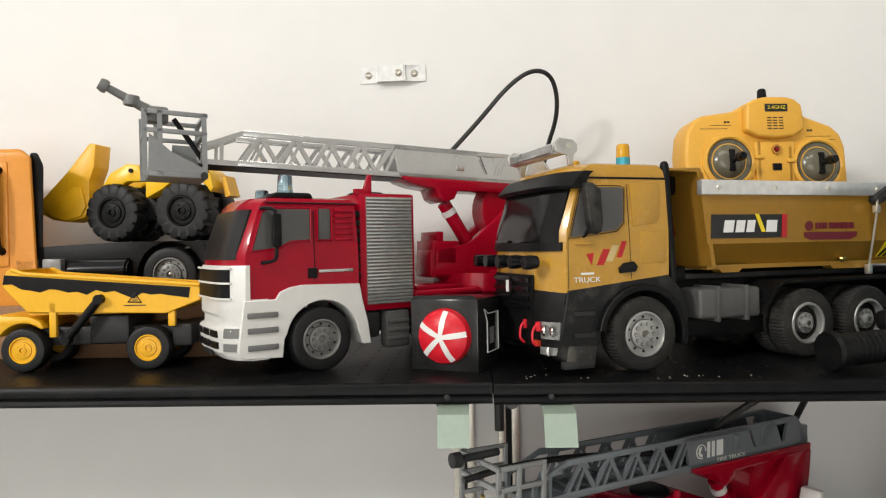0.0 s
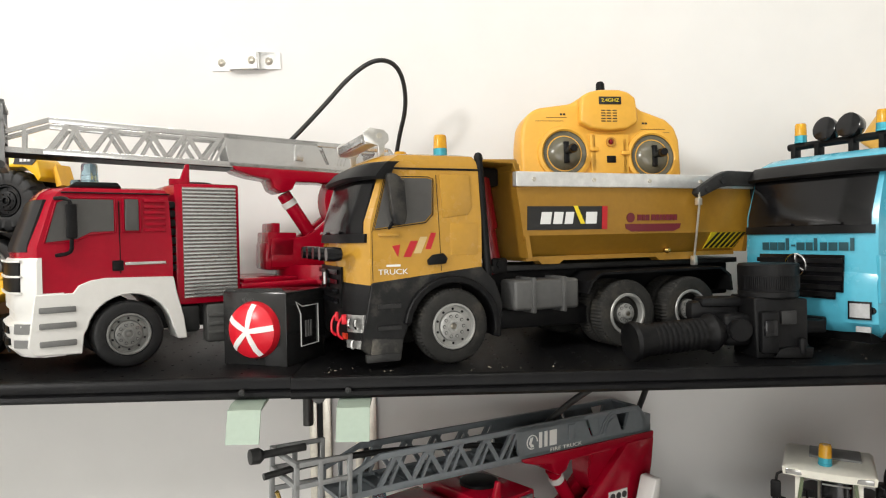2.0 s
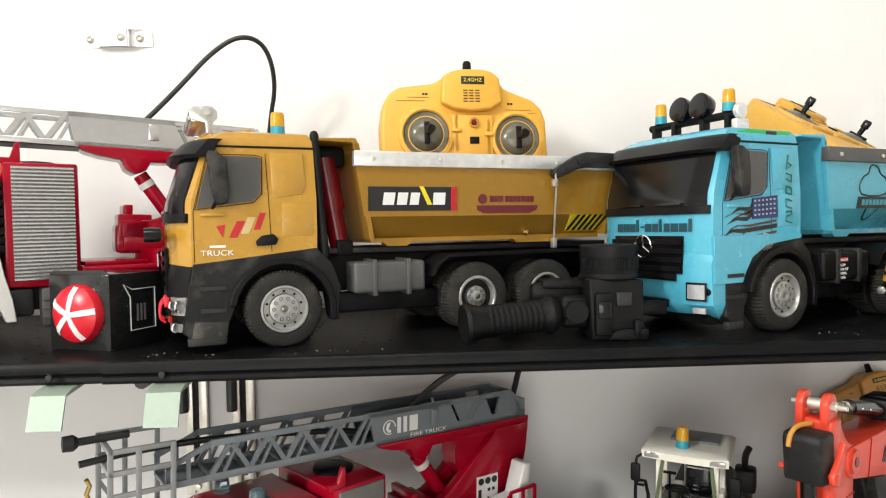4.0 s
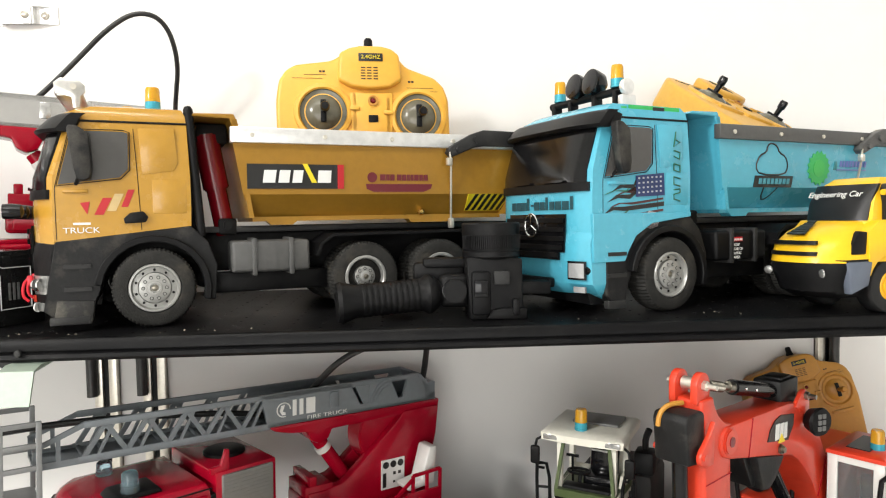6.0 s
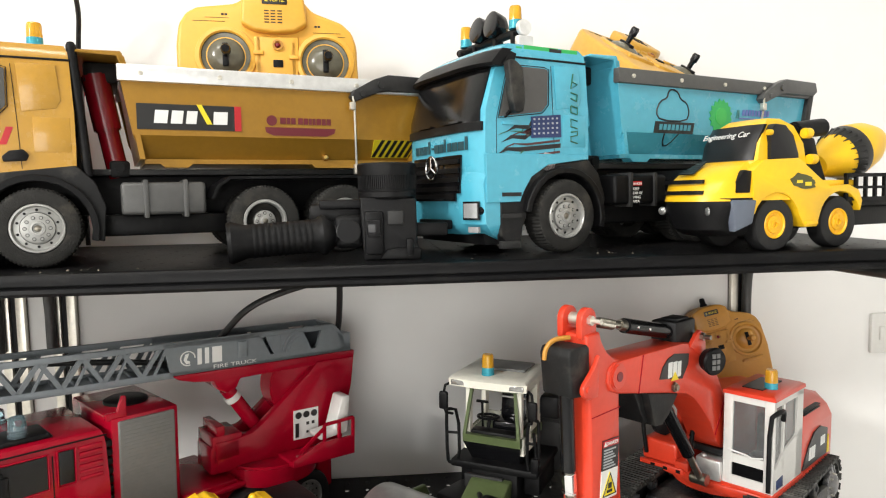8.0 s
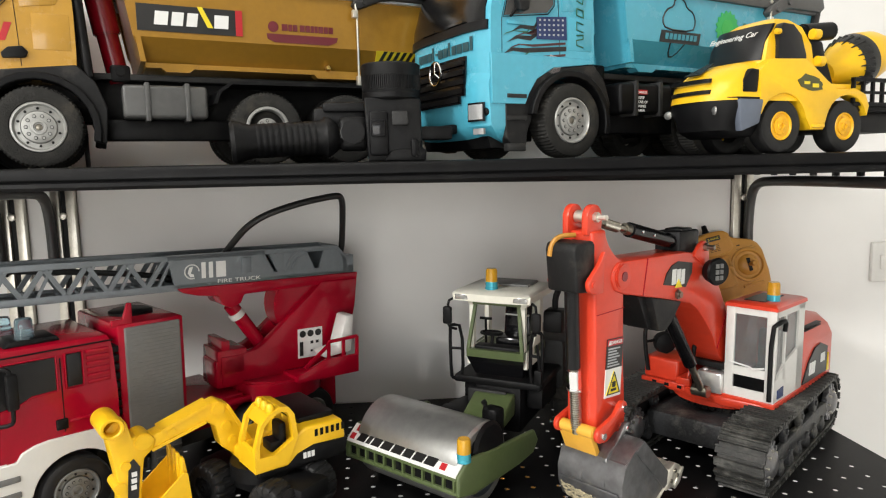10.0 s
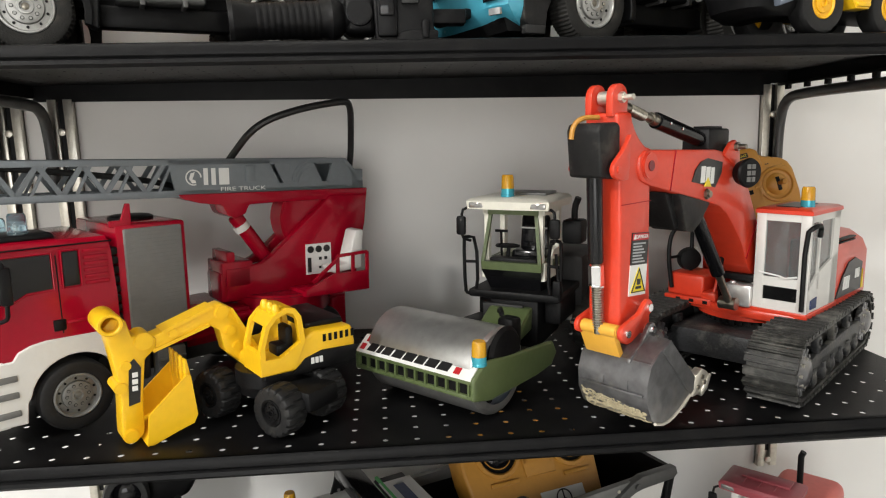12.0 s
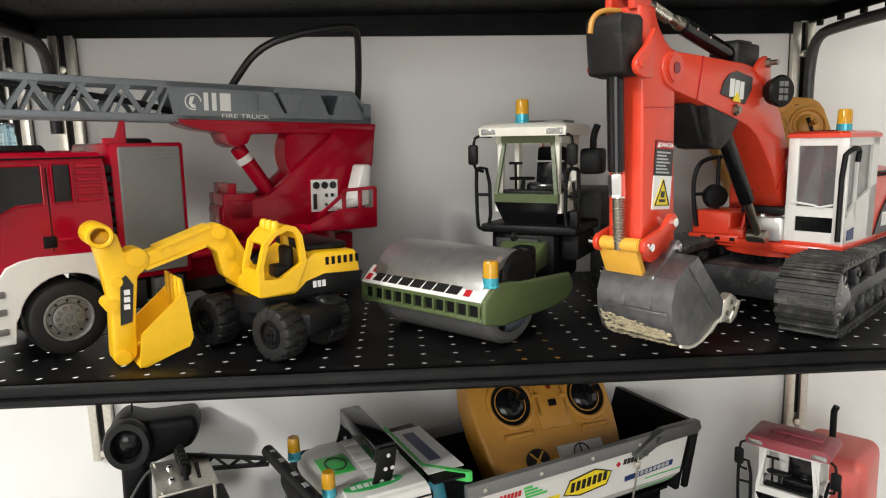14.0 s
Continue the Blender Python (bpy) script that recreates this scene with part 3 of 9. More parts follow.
    low = [(x0, 0.022), (max(x0 + 0.006, -0.088), 0.014), (-0.056, 0.010), (-0.053, 0.03)] + arch_pts(0, 0.038, 0.0485, 178, 2) + [(0.050, 0.026), (0.058, 0.024), (0.061, 0.06), (0.052, 0.085), (0.036, 0.101), (max(x0, -0.086), 0.088)]
    for y0, y1 in ((N - 0.001, N + 0.024), (F - 0.024, F + 0.001)):
        part("lower_cab_side", bm_prism(low, y0, y1, 0.001, 1), M_SCUFF, t, "scuffed black plastic steps and mudguard")
        flare = arch_pts(0, 0.038, 0.0545, 172, -14) + arch_pts(0, 0.038, 0.0475, -14, 172)
        part("wheel_arch", bm_prism(flare, y0 - 0.008 if y0 < 0.1 else y1 - 0.004, y0 + 0.004 if y0 < 0.1 else y1 + 0.008, 0.001, 1), M_BLACK, t)
    part("step", join(bm_box(max(x0, -0.093), -0.058, N - 0.004, N + 0.004, 0.008, 0.016, 0.001), bm_box(-0.08, -0.056, N - 0.003, N + 0.002, 0.04, 0.044), bm_box(-0.08, -0.056, N - 0.003, N + 0.002, 0.062, 0.066)), M_DGREY, t)
    if not blue:
        part("step_plate", bm_prism([(-0.09, 0.0085), (-0.057, 0.0085), (-0.054, 0.03), (-0.086, 0.032)], N - 0.0028, N + 0.004, 0.001), M_DUSTY, t, "dusty step plate")
    if blue:
        part("lower_door", bm_prism([(-0.098 if fwd else -0.086, 0.056), (-0.057, 0.056), (-0.052, 0.067), (-0.042, 0.082), (-0.02, 0.0945), (0.036, 0.101), (0.036, 0.106), (-0.099 if fwd else -0.087, 0.106)], N - 0.0022, N + 0.003, 0.0006, 1), paint, t)
    bmp = paint if blue else M_BLACK
    if fwd:
        part("bumper", bm_loft([ring(z, fx, cx, N + i, F - i, -0.06) for z, fx, cx, i in ((0.016, -0.088, -0.064, 0.012), (0.024, -0.1, -0.078, 0.004), (0.034, -0.108, -0.087, 0.0), (0.075, -0.111, -0.09, 0.0), (0.089, -0.108, -0.086, 0.0))]), bmp, t, "painted front bumper")
    else:
        part("bumper", bm_loft([ring(z, fx, cx, N, F, -0.055) for z, fx, cx in ((0.024, -0.103, -0.084), (0.03, -0.109, -0.09), (0.075, -0.111, -0.09), (0.089, -0.108, -0.086))]), bmp, t, "dented bumper")
    if blue:
        part("bumper_underside", bm_loft([ring(z, fx, cx, N + 0.012, F - 0.012, -0.055) for z, fx, cx in ((0.012, -0.09, -0.08), (0.024, -0.098, -0.084))]), M_BLACK, t)
        part("bumper_step", bm_box(-0.116, -0.108, 0.06, 0.125, 0.028, 0.038, 0.002), M_BLACK, t)
    # painted cab
    part("cab", bm_loft([ring(z, fx, cx, N + i, F - i, rear) for z, fx, cx, i, rear in ((0.086, -0.108, -0.087, 0, 0.036), (0.118, -0.109, -0.087, 0, 0.037), (0.150, -0.107, -0.086, 0, 0.037), (0.203, -0.090, -0.070, 0.002, 0.035), (0.213, -0.083, -0.064, 0.004, 0.034), (0.2195, -0.072, -0.052, 0.009, 0.031), (0.222, -0.055, -0.04, 0.02, 0.02))]), paint, t)
    # grille and front face
    if blue:
        part("grille", join(band([(0.066, -0.111, -0.09), (0.104, -0.109, -0.087), (0.106, -0.109, -0.087)], N, F, 0.18, 0.82, 0.002), band([(0.058, -0.111, -0.09), (0.0665, -0.111, -0.09)], N, F, 0.23, 0.77, 0.002)), M_BLACK_GLOSS, t)
        g = [band([(z, -0.1105, -0.09), (z + 0.005, -0.1105, -0.09)], N, F, 0.18 + k, 0.82 - k, 0.0045) for z, k in ((0.0605, 0.055), (0.0685, 0.01), (0.078, 0.0), (0.0875, 0.0), (0.097, 0.0))]
        part("grille_slat", join(*g), M_BLACK, t)
        part("front_badge", join(bm_tube([(-0.1165 + 0.0005, C + 0.0125 * math.cos(a * math.pi / 12), 0.094 + 0.0125 * math.sin(a * math.pi / 12)) for a in range(24)], 0.0013, 8, True), *[bm_tube([(-0.1165, C, 0.094), (-0.1165, C + 0.012 * math.cos(a), 0.094 + 0.012 * math.sin(a))], 0.0011, 6) for a in (math.pi / 2, math.pi * 7 / 6, -math.pi / 6)]), M_CHROME, t, "round chrome badge")
        word = [band([(0.1105 + 1.45 * a, -0.109, -0.087), (0.1105 + 1.45 * b, -0.109, -0.087)], N, F, t0, t1, 0.0012, 0.0006, 3) for t0, t1, a, b in ((0.12, 0.145, 0, 0.0095), (0.155, 0.215, 0, 0.0062), (0.225, 0.285, 0, 0.0062), (0.295, 0.345, 0, 0.0062), (0.365, 0.39, 0, 0.0095), (0.4, 0.45, 0, 0.0062), (0.46, 0.52, 0, 0.0062), (0.53, 0.56, 0.003, 0.0045), (0.58, 0.605, 0, 0.0095), (0.615, 0.665, 0, 0.0062), (0.675, 0.735, 0, 0.0062), (0.745, 0.8, 0, 0.0062))]
        part("wordmark_bar", join(*word), mat("dark_teal_print", (0.015, 0.06, 0.075), 0.4, grain=0.1), t, "dark wordmark shapes on the nose")
    else:
        part("grille", band([(0.062, -0.110, -0.09), (0.104, -0.109, -0.087)], N, F, 0.2, 0.8, 0.002), M_BLACK, t)
        g = [band([(z, -0.1105, -0.09), (z + 0.005, -0.1105, -0.09)], N, F, 0.22, 0.78, 0.004) for z in (0.066, 0.076, 0.086, 0.096)]
        part("grille_slat", join(*g), M_BLACK_GLOSS, t)
        part("front_badge", bm_cyl((-0.1135, C, 0.09), (-0.1165, C, 0.09), 0.011, n=24, bevel=0.001), M_BLACK_GLOSS, t)
        part("badge_mark", bm_box(-0.1172, -0.1164, C - 0.003, C + 0.003, 0.084, 0.097), M_INK_W, t)
        bar = part("lamp_bar", bm_cyl((-0.118, 0.02, 0.118), (-0.118, 0.164, 0.118), 0.003, n=10), M_BLACK, t)
        for y in (0.022, 0.057, 0.092, 0.127, 0.16):
            part("work_lamp", bm_lathe([(0, -0.008), (0.007, -0.008), (0.0075, 0), (0.0065, 0.007), (0.003, 0.009), (0, 0.009)], 14, pose(-0.121, y, 0.118, 0, 90, 0)), M_BLACK_GLOSS, bar)
        for y in (0.03, 0.06):
            hk = bm_tube([(-0.108, y, 0.055), (-0.116, y, 0.05), (-0.1175, y, 0.036), (-0.112, y, 0.031)], 0.0014, 8, smooth=2)
            part("tow_hook", join(hk, bm_box(-0.113, -0.108, y - 0.002, y + 0.002, 0.046, 0.056, 0.001)), M_BALL, t, "red metal tow hook")
    # windscreen and visor
    part("windscreen", band([(0.132, -0.1085, -0.0868), (0.150, -0.107, -0.086), (0.198, -0.0918, -0.0718)], N + 0.001, F - 0.001, 0.03, 0.97, 0.0012, 0.003), M_GLASS, t)
    part("wiper_panel", band([(0.129, -0.109, -0.087), (0.138, -0.1083, -0.0866)], N, F, 0.015, 0.985, 0.0022, 0.003), M_BLACK, t)
    for t0 in (0.2, 0.55):
        part("wiper", band([(0.139, -0.1083, -0.0866), (0.1415, -0.1078, -0.0864)], N, F, t0, t0 + 0.22, 0.004, 0.001, 6), M_BLACK_GLOSS, t)
    part("sun_visor", join(band([(0.193, -0.101, -0.078), (0.196, -0.104, -0.08), (0.208, -0.092, -0.07), (0.211, -0.086, -0.066)], N - 0.004, F + 0.004, 0.0, 1.0, 0.001, 0.012), bm_prism([(-0.079, 0.194), (-0.064, 0.196), (-0.06, 0.207), (-0.07, 0.21)], N - 0.0035, N + 0.003, 0.001, 1)), M_BLACK, t)
    # headlamps
    for t0, t1 in ((0.015, 0.13), (0.87, 0.985)):
        if blue:
            a0, a1 = (t0 + 0.01, t1 + 0.025) if t0 < 0.5 else (t0 - 0.025, t1 - 0.01)
            hl = part("headlamp", band([(0.0385, -0.1105, -0.09), (0.046, -0.1105, -0.09), (0.0575, -0.1105, -0.09)], N, F, a0, a1, 0.0016, 0.002, 8), M_BLACK_GLOSS, t, "clear headlamp in a dark bezel")
            part("lamp_lens", band([(0.0405, -0.1105, -0.09), (0.0465, -0.1105, -0.09), (0.0555, -0.1105, -0.09)], N, F, a0 + 0.008, a1 - 0.012, 0.0026, 0.002, 8), M_LAMP, hl)
            part("fog_lamp", band([(0.0255, -0.1095, -0.09), (0.0315, -0.1098, -0.09)], N, F, t0 + 0.015, t1 - 0.02, 0.002, 0.003, 6), M_LAMP, t)
        else:
            part("headlamp", band([(0.038, -0.1095, -0.09), (0.056, -0.1105, -0.09)], N, F, t0, t1, 0.0015, 0.003, 8), M_CLEAR, t, "clear headlamp")
            part("fog_lamp", band([(0.022, -0.1095, -0.09), (0.030, -0.1098, -0.09)], N, F, t0 + 0.01, t1, 0.0025, 0.003, 6), M_CLEAR, t)
            part("indicator_lamp", band([(0.03, -0.1095, -0.09), (0.036, -0.1098, -0.09)], N, F, t1 + 0.01 if t0 < 0.5 else t0 - 0.05, t1 + 0.06 if t0 < 0.5 else t0 - 0.01, 0.002, 0.002, 4), M_ORANGE, t)
    if blue:
        lens_k = [bm_cyl((-0.106, y, 0.048), (-0.1005, y - 0.001, 0.048), 0.005, n=16) for y in (0.021,)]
        part("projector_lens", join(*lens_k, bm_cyl((-0.103, 0.0165, 0.048), (-0.0975, 0.0155, 0.048), 0.0045, n=16)), M_GLASS, t)
    else:
        for y, x in ((0.0165, -0.0995), (0.0245, -0.1045)):
            part("headlamp_lens", bm_lathe([(0.0062, 0), (0.0058, 0.002), (0.0035, 0.004), (0, 0.0046)], 16, pose(x, y, 0.047, 0, -90, -32)), M_CHROME, t)
        part("fog_lens", bm_lathe([(0.0048, 0), (0.004, 0.002), (0, 0.003)], 14, pose(-0.1035, 0.019, 0.026, 0, -90, -30)), M_INK_W, t)
    # side of the cab
    part("side_window", plate([(-0.0815, 0.143), (-0.028, 0.150), (-0.0205, 0.158), (-0.0195, 0.193), (-0.024, 0.1945), (-0.068, 0.1945)], N - 0.0002), M_GLASS_GREY if not blue else M_GLASS_GREY, t, "grey tinted side window")
    part("window_seal", bm_tube([(x, N - 0.0012, z) for x, z in ((-0.083, 0.1415), (-0.027, 0.1485), (-0.0188, 0.157), (-0.018, 0.194), (-0.024, 0.196), (-0.069, 0.196))], 0.0005, 6, True), M_BLACK, t)
    door_seam = [bm_tube([(x, N - 0.0001, z) for x, z in ((-0.0845, 0.09), (-0.0845, 0.14), (-0.070, 0.197))], 0.00035, 5), bm_tube([(x, N - 0.0001, z) for x, z in ((-0.010, 0.098), (-0.012, 0.15), (-0.0145, 0.198))], 0.00035, 5)]
    part("door_seam", join(*door_seam), M_BLACK, t)
    part("rear_panel", plate([(-0.0075, 0.153), (0.022, 0.157), (0.026, 0.165), (0.023, 0.199), (-0.0105, 0.199)], N + 0.0003, 0.0008, 0.0005), paint, t)
    part("locker_flap", plate(rect(0.001, 0.033, 0.114, 0.148), N + 0.0003, 0.0007, 0.0005), paint, t)
    part("roof_seam", bm_tube([(0.035, N + 0.0018, 0.2045), (-0.066, N + 0.0018, 0.2045)], 0.0011, 6), M_BLACK, t)
    if not blue:
        part("door_handle", bm_prism([(-0.025, 0.1045), (-0.006, 0.1055), (-0.0035, 0.111), (-0.008, 0.1165), (-0.02, 0.115), (-0.026, 0.1095)], N - 0.0035, N + 0.001, 0.001), M_BLACK, t)
    part("fuel_cap", bm_box(-0.078, -0.056, N - 0.002, N + 0.001, 0.135, 0.1385, 0.0008), paint, t)
    dm = -0.0035 if fwd else 0.0035
    mo = [(-0.0735, 0.1985), (-0.066, 0.198), (-0.0565, 0.191), (-0.0545, 0.158), (-0.0565, 0.148), (-0.062, 0.1455), (-0.0675, 0.147), (-0.0705, 0.158), (-0.075, 0.195)]
    for y0, y1, s in ((N - 0.0145, N - 0.0045, 1), (F + 0.0045, F + 0.0145, -1)):
        mir = part("mirror", bm_prism([(x + dm, z) for x, z in mo], y0, y1, 0.003, 3), M_SCUFF, t, "tall black door mirror")
        e = y1 if s > 0 else y0
        for z0, z1 in ((0.196, 0.199), (0.149, 0.143)):
            part("mirror_arm", bm_tube([(dm - 0.067, e, z0), (dm - 0.07, e + s * 0.006, z1)], 0.002, 6), M_BLACK, mir)
    # snorkel behind the cab
    if not blue:
        prof = [(0.004, 0.0), (0.0046, 0.002)] + [(0.0044 if k % 2 else 0.0048, 0.004 + 0.0014 * k) for k in range(86)] + [(0.005, 0.1255), (0.0047, 0.1305), (0.003, 0.1335), (0, 0.1345)]
        part("snorkel", bm_lathe(prof, 14, Matrix.Translation((0.0465, N + 0.006, 0.09)) @ Matrix.Rotation(radians(-4), 4, "Y")), M_BLACK, t, "ribbed black air hose")
    part("cab_back", bm_box(0.034, 0.044, N + 0.014, F - 0.006, 0.07, 0.2, 0.003), M_BLACK, t)
    # tipping ram
    rm = M_RAM if not blue else M_BLUE
    ram = part("tipping_ram", bm_cyl((0.067, 0.06, 0.14), (0.057, 0.06, 0.2), 0.0138, n=22, bevel=0.0015), rm, t)
    part("ram_stage", bm_cyl((0.0755, 0.06, 0.09), (0.066, 0.06, 0.145), 0.0108, n=20, bevel=0.001), rm, ram)
    part("ram_foot", join(bm_box(0.066, 0.086, 0.044, 0.05, 0.09, 0.108, 0.003), bm_cyl((0.076, 0.042, 0.101), (0.076, 0.076, 0.101), 0.005, n=12)), M_BLACK, ram)
    part("ram_head_box", bm_box(0.046, 0.079, 0.05, 0.134, 0.19, 0.2115, 0.003), M_BLACK, t)
    # tipping bed
    rows = [(0.19, 0.0, 0.0795, 0.4305), (0.133, 0.003, 0.0893, 0.419), (0.111, 0.0215, 0.0985, 0.409), (0.106, 0.0235, 0.11, 0.402)]

    def bed_side(y_top, s, levels):
        """The side's flat upper face and its tucked-in foot."""
        loops = [[Vector((x, y_top + s * dy + e, z)) for x, e in ((x0, 0), (x1, 0), (x1, s * 0.004), (x0, s * 0.004))] for z, dy, x0, x1 in levels]
        return bm_loft(loops)
    bed = part("tipping_bed", bm_box(0.1, 0.405, 0.026, 0.158, 0.104, 0.109), bed_paint, t)
    part("bed_side", bed_side(0.009, 1, rows), bed_paint, bed)
    part("bed_side", bed_side(0.175, -1, rows), bed_paint, bed)
    part("bed_front", bm_prism([(0.0795, 0.212), (0.095, 0.108), (0.1, 0.108), (0.085, 0.212)], 0.012, 0.172), bed_paint, bed)
    part("tailgate", bm_prism([(0.405, 0.108), (0.412, 0.108), (0.434, 0.205), (0.427, 0.205)], 0.012, 0.172), bed_paint, bed)
    for x0, x1 in ((0.11, 0.155), (0.275, 0.345)):
        part("bed_bracket", bm_prism([(x0, 0.109), (x1, 0.109), (x1 - 0.012, 0.1), (x0 + 0.01, 0.1)], 0.0255, 0.04), bed_paint, bed)
    rail_m = M_MGREY if white else M_RAIL if blue else M_ZINC
    for y0, y1 in ((0.004, 0.0135), (0.1705, 0.18)):
        rl = part("top_rail", bm_box(0.077, 0.434, y0, y1, 0.187, 0.2035, 0.0012), rail_m, bed, "dark grey top rail" if blue else "bare metal top rail")
        if y0 < 0.1:
            for x in (0.099, 0.177, 0.2546, 0.3315):
                part("screw", bm_lathe([(0.0026, 0), (0.0024, -0.0014), (0.0011, -0.0016), (0.001, -0.0008), (0, -0.0008)], 10, pose(x, y0, 0.195) @ TO_Y), M_STEEL, rl)
    part("bed_canopy", bm_prism([(0.038, 0.2135), (0.042, 0.2165), (0.082, 0.2175), (0.087, 0.205), (0.08, 0.205), (0.078, 0.2125)], 0.012, 0.172, 0.001, 1), bed_paint, bed)
    # tailgate gear
    arm = part("tail_arm", join(bm_prism([(0.322, 0.181), (0.328, 0.176), (0.358, 0.188), (0.372, 0.19), (0.43, 0.19), (0.438, 0.196), (0.434, 0.208), (0.37, 0.209), (0.352, 0.203), (0.325, 0.188)], -0.002, 0.01, 0.0015), bm_cyl((0.336, -0.005, 0.185), (0.336, 0.005, 0.185), 0.0035, n=10), bm_cyl((0.36, -0.005, 0.197), (0.36, 0.005, 0.197), 0.0045, n=12)), M_DGREY if not blue else M_RAIL, bed)
    part("pull_rod", bm_tube([(0.3245, -0.001, 0.182), (0.327, 0.001, 0.17), (0.334, 0.02, 0.094)], 0.0014, 8), M_STEEL, arm)
    part("rod_end", join(bm_box(0.3205, 0.3275, -0.0035, 0.0025, 0.166, 0.175, 0.001), bm_box(0.331, 0.337, 0.016, 0.023, 0.092, 0.104, 0.001)), M_STEEL, arm)
    part("rear_post", bm_prism([(0.414, 0.112), (0.421, 0.112), (0.441, 0.2), (0.434, 0.206), (0.428, 0.2)], 0.004, 0.012, 0.001), M_BLACK if white else M_DGREY if blue else bed_paint, bed)
    part("hinge_bolt", bm_lathe([(0, 0.004), (0.0035, 0.004), (0.0042, 0), (0.0026, -0.003), (0, -0.0035)], 12, pose(0.297, 0.024, 0.112) @ TO_Y), M_BRASS, bed)
    def on_bed(bm):
        for v in bm.verts:
            d = 0.19 - v.co.z
            v.co.y += 0.003 * min(d, 0.057) / 0.057 + max(0.0, d - 0.057) * 0.84
        return bm
    # prints
    if white:
        part("side_sheet", bed_side(0.0084, 1, [(0.186, 0.0002, 0.088, 0.423), (0.133, 0.003, 0.0965, 0.412), (0.1165, 0.0168, 0.103, 0.405)]), M_WHITE, bed, "white printed side sheet")
        white_truck_prints(t, bed, on_bed, N)
    elif not blue:
        def on_side(bm):
            return on_bed(moved(bm, pose(0.0055, 0, 0)))
        st = part("maker_sticker", on_side(bars([(0.088, 0.193, 0.139, 0.1655)], 0.0086)), M_INK_K, bed, "black maker sticker with white shapes")
        part("sticker_mark", on_side(bars([(0.104, 0.117, 0.1455, 0.159, 0.002), (0.1205, 0.132, 0.1455, 0.159, 0.002), (0.1355, 0.146, 0.1455, 0.159, 0.002), (0.1635, 0.178, 0.1455, 0.159, 0.001)], 0.0078)), M_INK_W, st)
        part("sticker_slash", on_side(bm_prism([(0.147, 0.166), (0.152, 0.166), (0.1625, 0.1455), (0.157, 0.1455)], 0.0072, 0.008)), M_INK_Y, st)
        part("sticker_end", on_side(bars([(0.186, 0.193, 0.139, 0.1655)], 0.0078)), M_INK_R, st)
        part("wordmark_bar", on_side(join(bars([(0.236, 0.2425, 0.1485, 0.1555), (0.2435, 0.2475, 0.1485, 0.1555), (0.2485, 0.2535, 0.1485, 0.1555), (0.2565, 0.262, 0.1485, 0.1555), (0.263, 0.268, 0.1485, 0.1555), (0.269, 0.2725, 0.1485, 0.1555), (0.2735, 0.277, 0.1485, 0.1555), (0.278, 0.2835, 0.1485, 0.1555), (0.2845, 0.289, 0.1485, 0.1555), (0.290, 0.295, 0.1485, 0.1555)], 0.0085), moved(bm_cyl((0.2265, 0.0081, 0.152), (0.2265, 0.0089, 0.152), 0.0058, n=16), Matrix()))), M_INK_M, bed, "dark maroon wordmark shapes")
        part("banner_print", on_side(bm_prism([(0.22, 0.139), (0.228, 0.1355), (0.29, 0.1355), (0.299, 0.139), (0.301, 0.1445), (0.219, 0.1445)], 0.0081, 0.0089)), M_INK_M, bed)
        hz = part("hazard_sticker", on_bed(bm_prism([(0.356, 0.1125), (0.412, 0.1125), (0.417, 0.1328), (0.354, 0.1328)], 0.0068, 0.0082)), M_INK_Y, bed, "yellow and black hazard stripes")
        part("stripe", on_bed(bars([(x, x + 0.0045, 0.113, 0.1325, 0.008) for x in (0.3555, 0.364, 0.3725, 0.381, 0.3895, 0.398, 0.4045)], 0.0066)), M_INK_K, hz)
        part("door_stripe", bm_prism([(-0.0635, 0.125), (-0.0575, 0.114), (-0.055, 0.1265)], N - 0.0006, N), M_INK_R, t, "red slanted stripe")
        part("door_stripe", bars([(-0.0516, -0.0436, 0.1135, 0.13, 0.008), (-0.0276, -0.0216, 0.121, 0.138, 0.0065)], N), M_INK_R, t, "red slanted stripe")
        pale = mat("peeling_pale_print", (0.55, 0.40, 0.18), 0.5, grain=0.1)
        part("door_stripe", bars([(-0.0405, -0.0325, 0.117, 0.134, 0.0075)], N), pale, t, "faded stripe")
        lettering("door_lettering", "TRUCK", 0.0078, M_INK_W, t, pose(-0.063, N - 0.0005, 0.0985), stretch=1.25)
        part("door_print_bar", bars([(-0.07, -0.055, 0.104, 0.1062)], N), M_INK_W, t)
        beacon(t, 0.005, 0.045, 0.2215, 0.0085, 0.024)
        beacon(t, -0.02, 0.11, 0.2215, 0.0085, 0.013)
        lb = part("roof_lamp_bar", bm_prism([(-0.082, 0.2315), (-0.066, 0.2325), (-0.06, 0.237), (-0.062, 0.243), (-0.078, 0.246), (-0.083, 0.242)], 0.04, 0.156, 0.0015), M_ALU, t, "brushed aluminium roof lamp bar")
        for y in (0.036, 0.1565):
            part("lamp_bracket", bm_prism([(-0.068, 0.22), (-0.062, 0.22), (-0.061, 0.2315), (-0.0565, 0.236), (-0.057, 0.243), (-0.062, 0.2475), (-0.078, 0.2495), (-0.0845, 0.244), (-0.083, 0.234), (-0.069, 0.2305)], y, y + 0.003, 0.0008), M_ALU, lb)
            part("bracket_bolt", bm_cyl((-0.067, y - 0.0015, 0.241), (-0.067, y + 0.0045, 0.241), 0.003, n=10), M_STEEL, lb)
